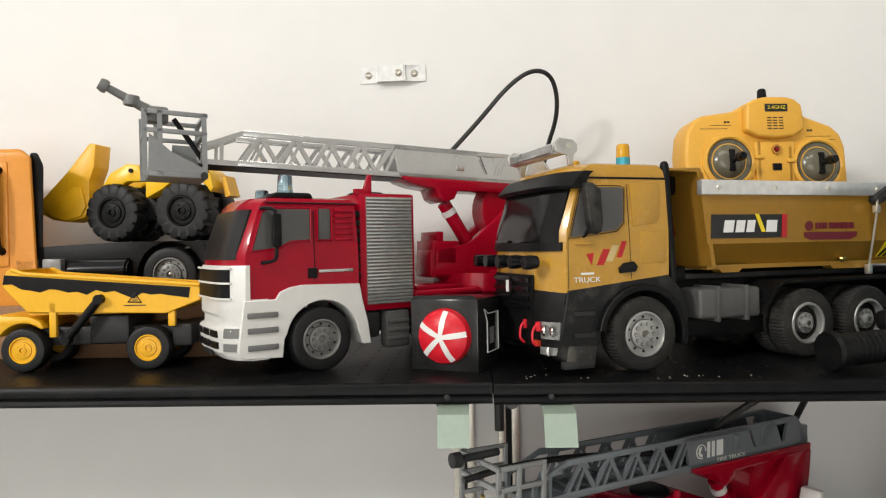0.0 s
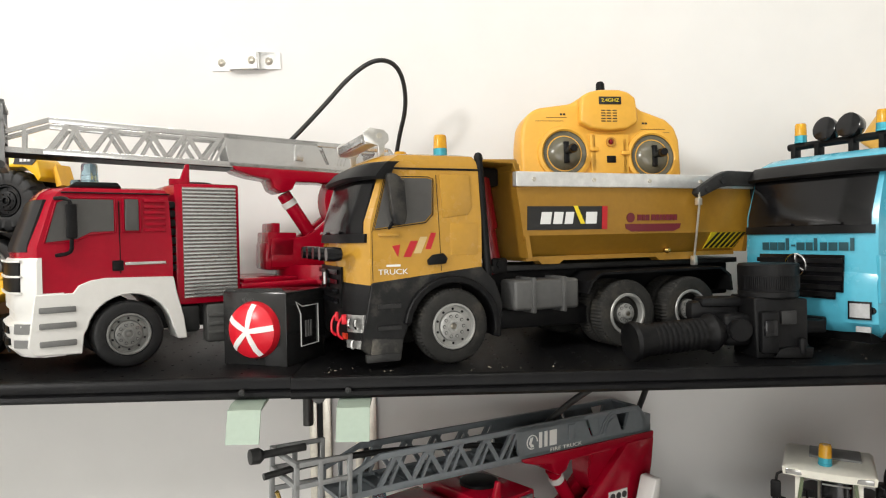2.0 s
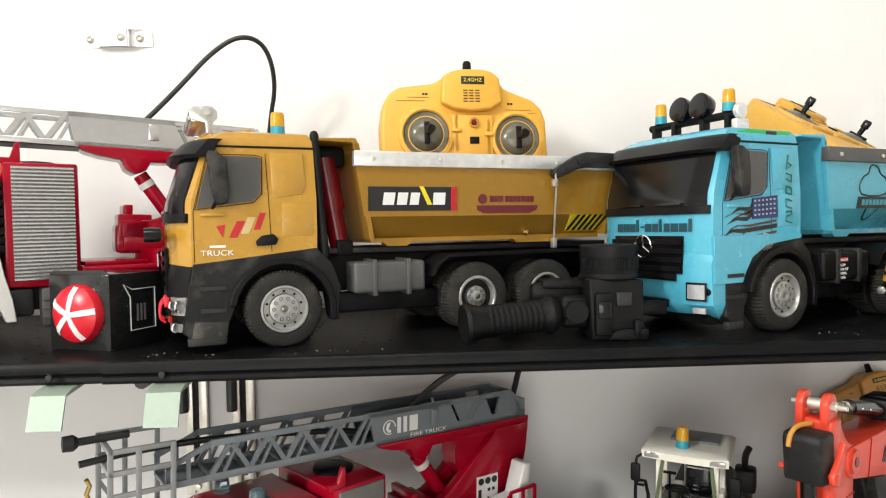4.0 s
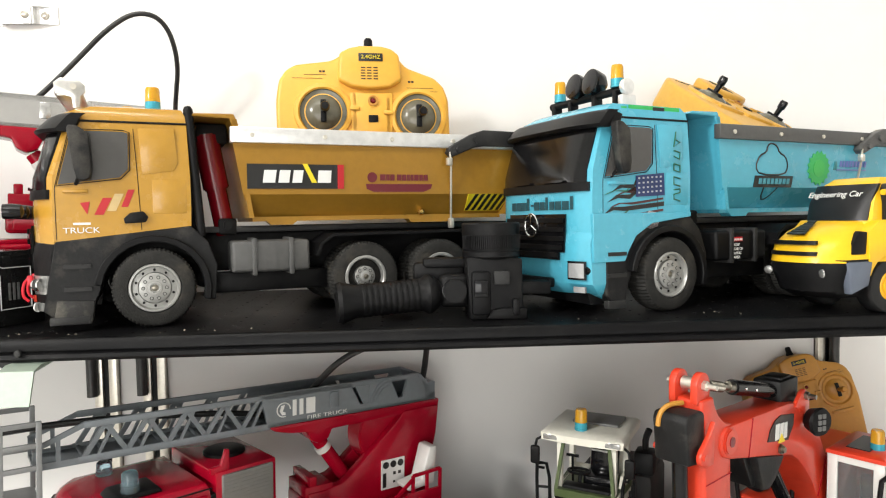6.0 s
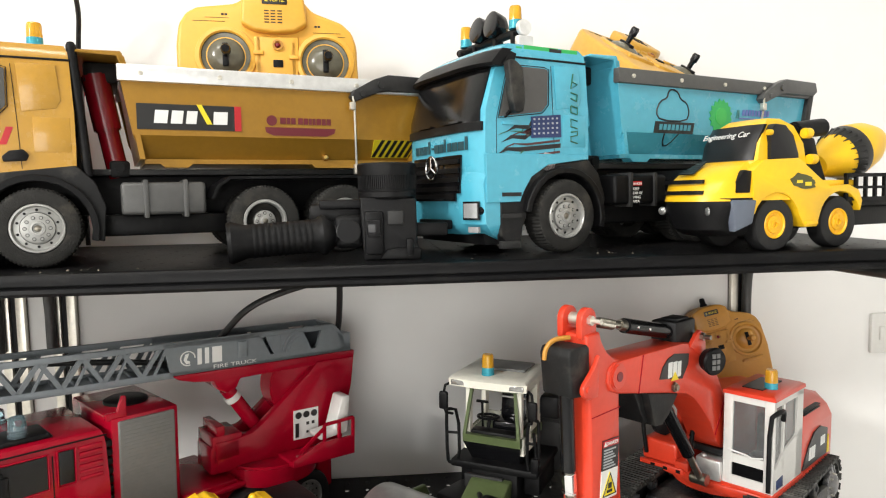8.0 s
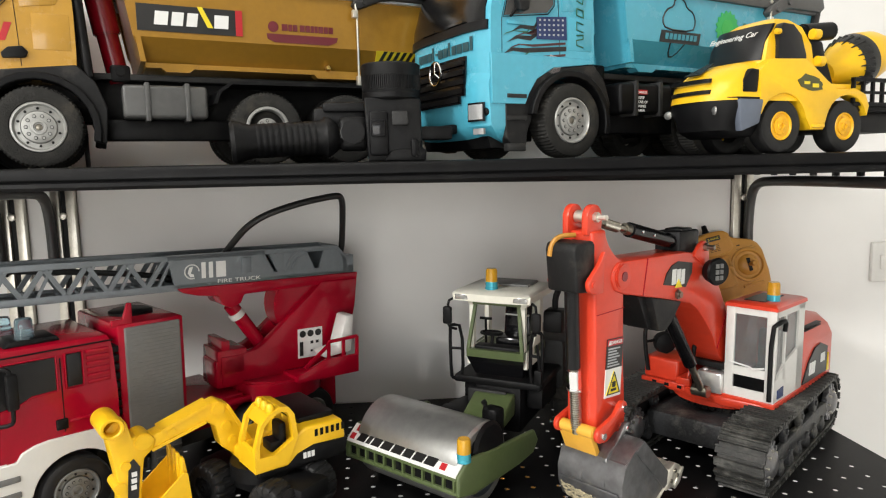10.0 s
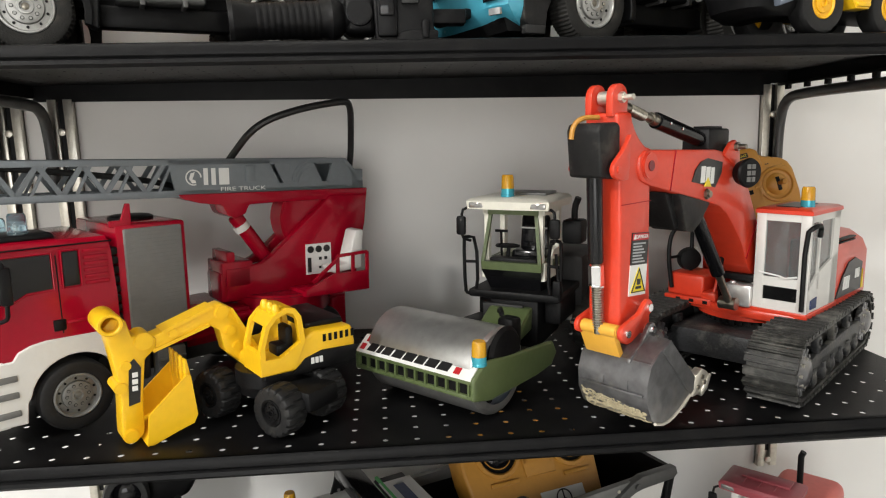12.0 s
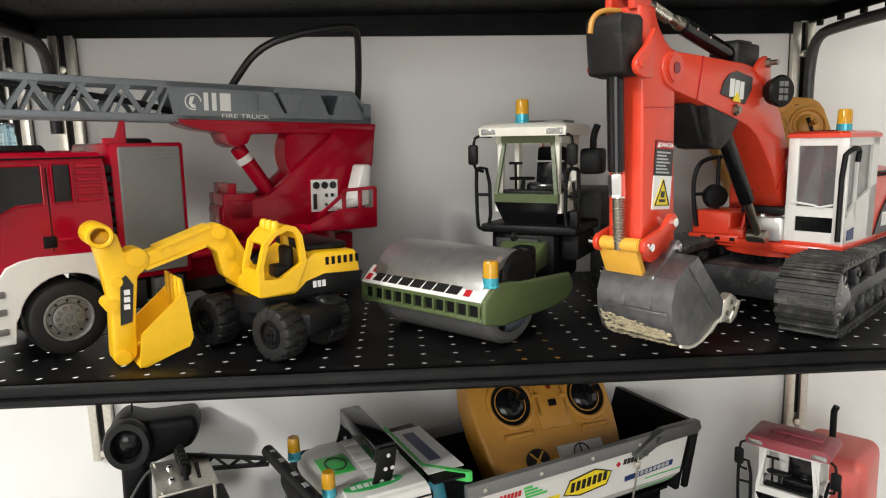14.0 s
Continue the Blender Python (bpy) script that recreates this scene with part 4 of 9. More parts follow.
        part("lamp_front", bm_box(-0.0845, -0.082, 0.044, 0.152, 0.2335, 0.243, 0.001), M_CLEAR, lb)
    else:
        def torn(x0, z, x1, h):
            return bm_prism([(x0, z), (x0 + 0.014, z + 0.0045), (x0 + 0.03, z + 0.0035), (x1, z + 0.0085), (x1, z + 0.0085 + h), (x0 + 0.03, z + 0.0035 + h), (x0 + 0.012, z + 0.003 + h), (x0 + 0.004, z + 0.0022)], N - 0.0006, N)
        maroon = mat("dark_brown_red_print", (0.07, 0.022, 0.022), 0.45, grain=0.2)
        gdark = mat("dark_green_print", (0.02, 0.13, 0.07), 0.45, grain=0.2)
        for x0, z, x1 in ((-0.074, 0.1275, -0.041), (-0.079, 0.117, -0.041), (-0.085, 0.1045, -0.002), (-0.082, 0.0925, -0.002), (-0.077, 0.081, -0.002)):
            part("flag_stripe", torn(x0, z, x1, 0.0046), M_INK_K, t, "torn dark flag stripe")
        for x0, z, x1 in ((-0.07, 0.1225, -0.041), (-0.076, 0.111, -0.003), (-0.075, 0.099, -0.003), (-0.07, 0.087, -0.003)):
            part("flag_stripe", torn(x0, z, x1, 0.0024), maroon, t)
        for x0, z, x1 in ((-0.083, 0.1242, -0.05), (-0.087, 0.1005, -0.05), (-0.082, 0.0775, -0.036)):
            part("flag_edge", torn(x0, z, x1, 0.0018), gdark, t)
        ca = part("flag_canton", bm_prism([(-0.041, 0.1225), (-0.0015, 0.1242), (-0.0025, 0.148), (-0.041, 0.1445)], N - 0.0012, N), M_INK_B, t, "navy star field")
        part("flag_dot", bars([(-0.0385 + 0.006 * i, -0.0363 + 0.006 * i, 0.126 + 0.005 * j + 0.0004 * i, 0.1278 + 0.005 * j + 0.0004 * i) for i in range(6) for j in range(4)], N - 0.0013), M_INK_GREY, ca)
        part("flag_patch", bm_prism([(-0.03, 0.0915), (-0.022, 0.0885), (-0.012, 0.09), (-0.0085, 0.098), (-0.0135, 0.106), (-0.023, 0.108), (-0.029, 0.102)], N - 0.001, N), mat("pale_grey_print", (0.4, 0.34, 0.33), 0.5, grain=0.4, grain_size=300), t)
        for q in ([(0.003, 0.192), (0.0, 0.176), (0.009, 0.181), (0.001, 0.184)], [(0.0, 0.172), (0.009, 0.17), (0.008, 0.163), (0.0, 0.166)], [(0.0, 0.158), (0.009, 0.156), (0.009, 0.149), (0.0, 0.151), (0.0, 0.158)], [(0.009, 0.134), (0.0, 0.136), (0.0, 0.144), (0.009, 0.142)], [(0.009, 0.118), (0.0, 0.12), (0.0, 0.125), (0.009, 0.127), (0.009, 0.131), (0.0, 0.13)]):
            part("print_stroke", bm_tube([(0.012 + x, N - 0.0009, z) for x, z in q], 0.0008, 5), gdark, t, "dark green letter-like stroke")
        rp = part("roof_print", bars([(-0.045, 0.0, 0.2115, 0.2185), (-0.055, -0.048, 0.2125, 0.2165), (0.004, 0.026, 0.2115, 0.2185)], N + 0.0055), M_INK_G, t, "green sponsor sticker")
        part("print_bar", bars([(-0.012, 0.004, 0.2125, 0.2175)], N + 0.005), M_INK_K, rp)
        part("tank_label", bars([(0.098, 0.116, 0.0715, 0.0765)], 0.0072), M_INK_R, t, "red and white warning label")
        lettering("label_text", "DANGER", 0.0038, M_INK_W, t, pose(0.108, 0.0066, 0.0735))
        for k, s in enumerate(("KEEP", "CLEAR OF", "SWING", "AREA")):
            lettering("label_text", s, 0.0045, M_INK_W, t, pose(0.107, 0.0072, 0.0675 - 0.0048 * k))
        # outline print, banner and round green print
        big = pose(0.170, 0, 0.152) @ Matrix.Diagonal((1.3, 1, 1.3, 1)) @ pose(-0.165, 0, -0.153)
        head = bm_tube([(0.165 + x, 0.0088, z) for x, z in ((-0.002, 0.1785), (0.006, 0.176), (0.009, 0.17), (0.018, 0.167), (0.022, 0.158), (0.018, 0.15), (-0.016, 0.15), (-0.022, 0.157), (-0.017, 0.167), (-0.008, 0.17), (-0.007, 0.176))], 0.0008, 5, True, 1)
        foot = bm_tube([(0.165 + x, 0.0088, z) for x, z in ((-0.011, 0.141), (-0.004, 0.128), (0.004, 0.128), (0.01, 0.141))], 0.0008, 5, False, 1)
        part("outline_print", on_bed(moved(head, big)), M_INK_K, bed, "dark outline print")
        part("outline_print", on_bed(moved(foot, big)), M_INK_K, bed, "dark outline print")
        bb = part("banner_print", on_bed(moved(bm_prism([(0.141, 0.1385), (0.192, 0.1385), (0.194, 0.149), (0.143, 0.149)], 0.0079, 0.0087), big)), M_INK_K, bed, "dark banner print")
        part("print_bar", on_bed(moved(bars([(0.147 + 0.0053 * i, 0.1505 + 0.0053 * i, 0.1415, 0.1465, 0.0008) for i in range(8)], 0.0072), big)), mat("dull_blue_print", (0.06, 0.28, 0.36), 0.5), bb)
        star = []
        for k in range(32):
            a, r = 2 * math.pi * k / 32, 0.0215 if k % 2 else 0.018
            star.append((0.255 + r * math.cos(a), 0.157 + r * math.sin(a)))
        bp = part("round_print", on_bed(bm_prism(star, 0.0079, 0.0087)), M_INK_G, bed, "spiky green round print")
        part("round_print_core", on_bed(bm_cyl((0.255, 0.0074, 0.157), (0.255, 0.0082, 0.157), 0.0105, n=20)), mat("light_green_print", (0.05, 0.46, 0.09), 0.45), bp)
        part("wordmark_bar", on_bed(bars([(0.296 + 0.0062 * i, 0.3 + 0.0062 * i, 0.1595, 0.167, 0.001) for i in range(9)] + [(0.29, 0.35, 0.155, 0.1565)], 0.0083)), mat("faded_purple_print", (0.12, 0.16, 0.42), 0.45), bed, "faded blue wordmark shapes")
        part("wordmark_bar", on_bed(bars([(0.284, 0.287, 0.1555, 0.166, 0.002), (0.289, 0.291, 0.1555, 0.166, -0.001)], 0.0083)), mat("teal_print", (0.03, 0.2, 0.22), 0.45), bed)
        # roof lamp bar
        lb = part("roof_lamp_bar", bm_cyl((-0.035, 0.03, 0.238), (-0.035, 0.162, 0.238), 0.0045, n=12), M_BLACK, t, "black roof bar with lamps")
        part("bar_leg", join(*[bm_box(-0.041, -0.029, y, y + 0.006, 0.2185, 0.238, 0.001) for y in (0.04, 0.075, 0.118, 0.15)]), M_BLACK, lb)
        part("bar_end", join(bm_cyl((-0.035, 0.026, 0.2405), (-0.035, 0.0325, 0.2405), 0.0085, n=18, bevel=0.001), bm_box(-0.044, -0.024, 0.026, 0.034, 0.219, 0.232, 0.002)), M_ZINC, lb)
        for y in (0.078, 0.108):
            part("spot_lamp", bm_lathe([(0, -0.014), (0.006, -0.013), (0.0125, -0.006), (0.0145, 0.004), (0.0145, 0.008), (0.0125, 0.009), (0, 0.008)], 20, pose(-0.037, y, 0.2525, 0, -80, 0)), M_BLACK_GLOSS, lb)
        beacon(t, -0.035, 0.044, 0.242, 0.0078, 0.024)
        beacon(t, -0.035, 0.146, 0.242, 0.0078, 0.024)
    return t


def white_truck_prints(t, bed, on_bed, N):
    gr = mat("bright_green_print", (0.06, 0.5, 0.10), 0.4, grain=0.03, bump=0)
    hexa = [(0.2145, 0.1532), (0.2235, 0.171), (0.263, 0.1769), (0.2891, 0.1676), (0.2815, 0.1514), (0.2393, 0.1475)]
    sp = part("sponsor_plate", on_bed(bm_prism(hexa, 0.0075, 0.0083)), M_INK_Y, bed, "yellow hexagonal sponsor print")
    part("plate_edge", on_bed(bm_tube([(x, 0.0074, z) for x, z in hexa], 0.0009, 5, True)), M_INK_K, sp)
    part("print_bar", on_bed(bars([(0.224 + 0.0085 * k, 0.2295 + 0.0085 * k, 0.1545 + 0.0006 * k, 0.1672 + 0.0004 * k, 0.002) for k in range(7)], 0.0072)), M_INK_K, sp)
    part("print_block", on_bed(bars([(0.347, 0.411, 0.121, 0.1415, 0.002)], 0.0079)), gr, bed)
    part("print_block", on_bed(bm_prism([(0.313, 0.1455), (0.396, 0.149), (0.397, 0.1565), (0.313, 0.1525)], 0.0075, 0.0083)), M_INK_B, bed)
    part("print_bar", on_bed(bars([(0.331 + 0.0075 * k, 0.336 + 0.0075 * k, 0.1482 + 0.0003 * k, 0.1535 + 0.0003 * k, 0.001) for k in range(8)], 0.0072)), M_INK_GREY, bed)
    part("print_block", on_bed(bars([(0.155 + 0.001 * k, 0.168 + 0.007 * k, 0.178 - 0.0042 * k, 0.1805 - 0.0042 * k) for k in range(4)], 0.0079)), gr, bed)
    part("print_bar", on_bed(bars([(0.121 + 0.0052 * k, 0.1245 + 0.0052 * k, 0.1715, 0.1785, 0.001) for k in range(6)], 0.0079)), M_INK_R, bed)
    part("print_block", on_bed(bars([(0.186, 0.208, 0.1495, 0.1575)], 0.0079)), M_INK_Y, bed)
    part("print_bar", on_bed(bars([(0.309 + 0.0062 * k, 0.3135 + 0.0062 * k, 0.1705, 0.1775, 0.0015) for k in range(5)], 0.0079)), M_INK_K, bed)
    part("print_block", on_bed(bm_prism([(0.297, 0.173), (0.301, 0.169), (0.305, 0.173), (0.301, 0.177)], 0.0075, 0.0083)), M_INK_R, bed)
    rp = part("roof_badge", bm_box(-0.067, -0.031, 0.074, 0.121, 0.2215, 0.2235, 0.001), gr, t, "green square roof badge")
    part("badge_ring", bm_tube([(-0.048 + 0.012 * math.cos(a * math.pi / 12), 0.098 + 0.016 * math.sin(a * math.pi / 12), 0.2238) for a in range(24)], 0.0009, 6, True), M_INK_K, rp)
    part("roof_panel", join(*[bm_box(-0.024, 0.004, 0.05 + 0.022 * k, 0.07 + 0.022 * k, 0.2212, 0.2226, 0.0008) for k in range(5)]), M_WHITE, t)
    oval = [(-0.025 + 0.034 * math.cos(2 * math.pi * k / 24), 0.034 + 0.011 * math.sin(2 * math.pi * k / 24)) for k in range(24)]
    sp = part("oval_print", moved(bm_prism(oval, 0.0, 0.0007, axis="z"), pose(0, 0.0, 0.2226)), M_INK_G, t, "dark green oval roof sticker")
    for k in range(7):
        part("print_bar", bm_box(-0.051 + 0.0075 * k, -0.0455 + 0.0075 * k, 0.03, 0.038, 0.2233, 0.2236), M_INK_W, sp)
    part("roof_rim", bm_box(-0.06, 0.03, 0.012, 0.05, 0.2165, 0.2224, 0.002), M_WHITE, t)
    part("side_print_bar", bars([(-0.03, 0.033, 0.1885, 0.1975)], N + 0.001), M_INK_K, t)
    fb = part("front_lamp_tube", bm_tube([(-0.093, 0.02, 0.2285), (-0.103, 0.09, 0.2285), (-0.112, 0.162, 0.2285)], 0.0078, 12, smooth=2), M_BLACK, t, "black tube light bar with pale marks")
    part("tube_mark", join(*[bm_box(-0.0995 - 0.13 * (y - 0.04), -0.094 - 0.13 * (y - 0.04), y, y + 0.002, 0.2345, 0.2363) for y in (0.04, 0.0435, 0.047, 0.07, 0.0735, 0.077, 0.11, 0.1135, 0.117, 0.14, 0.1435)]), M_INK_GREY, fb)
    lb = part("roof_lamp_bar", bm_box(-0.022, 0.004, 0.034, 0.156, 0.244, 0.266, 0.003), M_BLACK_GLOSS, t, "black square roof light bar")
    for y in (0.03, 0.156):
        br = part("lamp_bracket", bm_prism([(-0.028, 0.22), (-0.006, 0.22), (0.0, 0.238), (0.004, 0.262), (-0.018, 0.262), (-0.022, 0.238)], y, y + 0.004, 0.001), M_BLACK, lb)
        for x, z in ((-0.017, 0.226), (-0.012, 0.239), (-0.004, 0.239), (-0.008, 0.254)):
            part("bolt", bm_cyl((x, y - 0.002, z), (x, y + 0.006, z), 0.0024, n=10), M_CHROME, br)
    for x, y in ((-0.0735, 0.0395), (-0.0845, 0.144)):
        beacon(t, x, y, 0.219, 0.0085, 0.028)
    part("canopy_edge", bm_prism([(0.042, 0.174), (0.046, 0.174), (0.046, 0.055), (0.086, 0.0135), (0.086, 0.0095), (0.081, 0.0095), (0.042, 0.052)], 0.2075, 0.2192, axis="z"), gr, bed, "green edge strip")
    part("canopy_panel", bm_box(0.04, 0.086, 0.03, 0.155, 0.2176, 0.2186), M_INK_W, bed)
    part("canopy_print", bm_box(0.055, 0.07, 0.058, 0.14, 0.2188, 0.2194), M_INK_B, bed)


TRUCK1 = S1 @ pose(0.184, 0.708, 0, 0, 0, 20.3)
TRUCK2 = S1 @ pose(0.716, 0.720, 0, 0, 0, 23.0)
tipper_truck(TRUCK1, False)
tipper_truck(TRUCK2, True)
TRUCK3 = S3 @ pose(0.4991, 0.741, 0, 0, 0, 22.67)
tipper_truck(TRUCK3, "white")


# ---- ladder fire engines ----
def fire_engine(m, lad, grey):
    """lad: the ladder's frame, seen from the engine's."""
    t = thing("toy_fire_engine", m, "red and white toy ladder fire engine with a grey ladder" if grey else "red and white toy ladder fire engine with a silver ladder", "toy truck", "toy fire engines")
    lm = M_LADDER_GREY if grey else M_SILVER
    N, F = 0.006, 0.138
    for y, far in ((0.002, False), (0.142, True)):
        wheel(t, 0, y, 0.0358, 0.0358, 0.028, M_TYRE_CLEAN, M_RIM_GREY, 0.62, 0.2, far=far, cap=M_RIM_GREY)
        for x in (0.215, 0.295):
            wheel(t, x, y, 0.0358, 0.0358, 0.028, M_TYRE_CLEAN, M_RIM_GREY, 0.62, 0.2, far=far, cap=M_RIM_GREY)
    # white lower cab and mudguards
    low = [(-0.093, 0.03), (-0.088, 0.022), (-0.045, 0.02), (-0.043, 0.04)] + arch_pts(0.002, 0.036, 0.043, 168, 8) + [(0.05, 0.026), (0.06, 0.026), (0.057, 0.05), (0.05, 0.078), (0.047, 0.0955), (-0.022, 0.097), (-0.036, 0.095), (-0.047, 0.0905), (-0.052, 0.083), (-0.086, 0.083)]
    for y0, y1 in ((N - 0.003, N + 0.03), (F - 0.03, F + 0.003)):
        part("lower_cab_side", bm_prism(low, y0, y1, 0.0009, 1), M_WHITE, t, "white mudguard and step panel")
    part("bumper", join(bm_loft([cab_ring(z, fx, cx, N - 0.002, F + 0.002, -0.06) for z, fx, cx in ((0.02, -0.098, -0.078), (0.028, -0.106, -0.084), (0.052, -0.108, -0.086), (0.056, -0.102, -0.082), (0.064, -0.102, -0.082), (0.068, -0.105, -0.084), (0.084, -0.105, -0.084))]), bm_loft([cab_ring(z, fx, cx, N - 0.002, F + 0.002, -0.079) for z, fx, cx in ((0.084, -0.105, -0.084), (0.117, -0.1045, -0.0835), (0.12, -0.1025, -0.082))])), M_WHITE, t)
    part("grille", front_band([(0.086, -0.105, -0.084), (0.1155, -0.1047, -0.0838)], N, F, 0.08, 0.92, 0.002), M_BLACK, t)
    part("grille_frame", join(*[front_band([(z, -0.105, -0.084), (z + 0.002, -0.105, -0.084)], N, F, 0.06, 0.94, 0.0035) for z in (0.084, 0.1005, 0.116)]), M_WHITE, t)
    for t0, t1 in ((0.02, 0.12), (0.88, 0.98)):
        part("headlamp", front_band([(0.044, -0.107, -0.085), (0.054, -0.106, -0.085)], N, F, t0, t1, 0.002, 0.003, 8), M_MGREY, t)
        part("fog_lamp", front_band([(0.03, -0.107, -0.085), (0.038, -0.107, -0.085)], N, F, t0, t1, 0.002, 0.003, 8), M_MGREY, t)
    part("bumper_vent", join(*[front_band([(z, -0.108, -0.086), (z + 0.007, -0.108, -0.086)], N, F, t0, t0 + 0.16, 0.0012, 0.003, 6) for z in (0.032, 0.044) for t0 in (0.2, 0.42, 0.64)]), M_BLACK, t)
    part("number_plate", front_band([(0.0225, -0.104, -0.083), (0.0285, -0.106, -0.084)], N, F, 0.36, 0.64, 0.002, 0.002, 6), M_DGREY, t, "small dark plate")
    for z in (0.03, 0.048, 0.064):
        part("step", bm_box(-0.083, -0.05, N - 0.005, N + 0.005, z, z + 0.006, 0.001), M_MGREY, t)
    # red cab
    part("cab", bm_loft([cab_ring(z, fx, cx, N + i, F - i, rear) for z, fx, cx, i, rear in ((0.08, -0.1, -0.082, 0, 0.047), (0.13, -0.101, -0.083, 0, 0.047), (0.176, -0.084, -0.069, 0.002, 0.045), (0.186, -0.078, -0.063, 0.004, 0.044), (0.1915, -0.072, -0.056, 0.008, 0.042), (0.1935, -0.056, -0.042, 0.018, 0.034))]), M_RED, t)
    part("windscreen", front_band([(0.126, -0.1008, -0.083), (0.134, -0.0998, -0.082), (0.179, -0.0832, -0.0682)], N + 0.001, F - 0.001, 0.05, 0.95, 0.0012, 0.003), M_GLASS_DULL, t)
    part("side_window", plate([(-0.075, 0.1355), (-0.047, 0.1385), (-0.034, 0.1455), (-0.012, 0.1465), (-0.012, 0.1795), (-0.056, 0.1795), (-0.064, 0.1755)], N + 0.0005, 0.0014), M_GLASS_GREY if not grey else M_GLASS_DULL, t, "grey moulded window")
    part("side_window", plate(rect(-0.001, 0.013, 0.1465, 0.1805), N + 0.0005, 0.0014, 0.001), M_GLASS_GREY if not grey else M_GLASS_DULL, t)
    part("window_frame", join(bm_tube([(x, N - 0.0006, z) for x, z in ((-0.0765, 0.134), (-0.047, 0.137), (-0.034, 0.144), (-0.0105, 0.145), (-0.0105, 0.181), (-0.056, 0.181), (-0.065, 0.1765))], 0.001, 6, True), bm_tube([(x, N - 0.0006, z) for x, z in ((-0.0025, 0.145), (0.0145, 0.145), (0.0145, 0.182), (-0.0025, 0.182))], 0.001, 6, True)), M_RED, t)
    part("door_seam", join(bm_tube([(-0.0065, N - 0.0002, 0.101), (-0.0065, N + 0.001, 0.178)], 0.0006, 5), bm_tube([(0.046, N + 0.0025, 0.1865), (-0.06, N + 0.0025, 0.1865)], 0.0009, 5)), M_BLACK, t)
    part("cab_louvre", join(*[bm_box(0.018, 0.041, N - 0.001, N + 0.003, 0.145 + 0.0064 * k, 0.149 + 0.0064 * k, 0.0012) for k in range(6)]), M_RED, t)
    part("gasket_rib", join(*[bm_box(0.0445, 0.0525, N + 0.004, F - 0.004, 0.101 + 0.01 * k, 0.109 + 0.01 * k, 0.002) for k in range(8)]), M_BLACK, t)
    part("door_handle", bm_box(-0.0145, -0.0035, N - 0.002, N + 0.001, 0.104, 0.115, 0.001), M_BLACK, t)
    # silver paints a glint on the door rib; red on the grey-laddered engine
    part("chrome_trim", bm_box(-0.002, 0.04, N - 0.0012, N + 0.001, 0.1095, 0.113, 0.0008), M_SILVER if not grey else M_RED, t)
    mi = part("mirror", bm_box(-0.058, -0.048, N - 0.016, N - 0.009, 0.139, 0.174, 0.002), M_BLACK, t)
    part("mirror_arm", bm_tube([(-0.066, N, 0.18), (-0.058, N - 0.01, 0.18), (-0.053, N - 0.0125, 0.176), (-0.053, N - 0.0125, 0.13), (-0.055, N - 0.01, 0.124), (-0.066, N, 0.122)], 0.002, 8, smooth=1), M_BLACK, mi)
    part("roof_hatch", bm_prism([(-0.052, 0.193), (-0.044, 0.199), (-0.004, 0.199), (0.0, 0.193)], 0.02, 0.06, 0.002), M_BLACK, t)
    beacon(t, -0.03, 0.03, 0.199, 0.0095, 0.02, M_BLUE_LENS, M_BLUE_LENS)
    beacon(t, -0.03, 0.112, 0.192, 0.0095, 0.016, M_BLUE_LENS, M_BLUE_LENS)
    # roller shutter body
    bx = part("body_box", join(bm_box(0.052, 0.126, 0.012, 0.134, 0.062, 0.2, 0.003), bm_prism([(0.048, 0.198), (0.07, 0.198), (0.07, 0.222), (0.066, 0.222), (0.06, 0.205), (0.048, 0.205)], 0.014, 0.02, 0.001)), M_RED, t)
    if grey:
        part("shutter_panel", bm_box(0.059, 0.121, 0.0095, 0.013, 0.068, 0.196, 0.002), M_MGREY, bx)
    k, z = 0, 0.069
    while z < 0.195:
        part("shutter_slat", bm_prism([(0.0118, z), (0.0092, z + 0.0012), (0.0092, z + 0.0028), (0.0118, z + 0.004)], 0.06, 0.121, axis="x") if not grey else bm_box(0.0605, 0.1195, 0.0093, 0.0105, z, z + 0.0038), M_SILVER if not grey else M_MGREY, bx)
        z += 0.0041
    part("roof_disc", bm_lathe([(0.024, 0), (0.024, 0.003), (0.02, 0.005), (0, 0.005)], 24, pose(0.09, 0.07, 0.2)), M_BLACK, bx)
    part("underbody", bm_box(0.03, 0.34, 0.03, 0.114, 0.035, 0.062, 0.003), M_DGREY, t)
    part("battery_case", bm_box(0.055, 0.078, 0.014, 0.03, 0.03, 0.061, 0.004), M_DGREY, t)
    leg = part("outrigger_leg", bm_box(0.084, 0.118, 0.012, 0.03, 0.016, 0.0615, 0.005), M_TANK, t, "grey outrigger leg")
    for z in (0.026, 0.036, 0.046):
        part("leg_rib", bm_box(0.086, 0.116, 0.0105, 0.0125, z, z + 0.004, 0.0008), M_TANK, leg)
    part("rear_deck", join(bm_box(0.126, 0.343, 0.0125, 0.134, 0.074, 0.083, 0.004, 3), bm_box(0.126, 0.336, 0.03, 0.118, 0.05, 0.075), bm_box(0.318, 0.343, 0.0125, 0.134, 0.034, 0.08, 0.005, 3), bm_box(0.13, 0.2, 0.015, 0.131, 0.082, 0.088, 0.002)), M_RED, t)
    # turret on the ladder's frame
    L = lad
    def P(name, bm, material, parent, label=""):
        return part(name, moved(bm, L), material, parent, label)
    B = 0.2155 if grey else 0.214
    T = L @ pose(0.02, 0.048, 0)

    def Q(name, bm, material, parent, label=""):
        return part(name, moved(bm, T), material, parent, label)
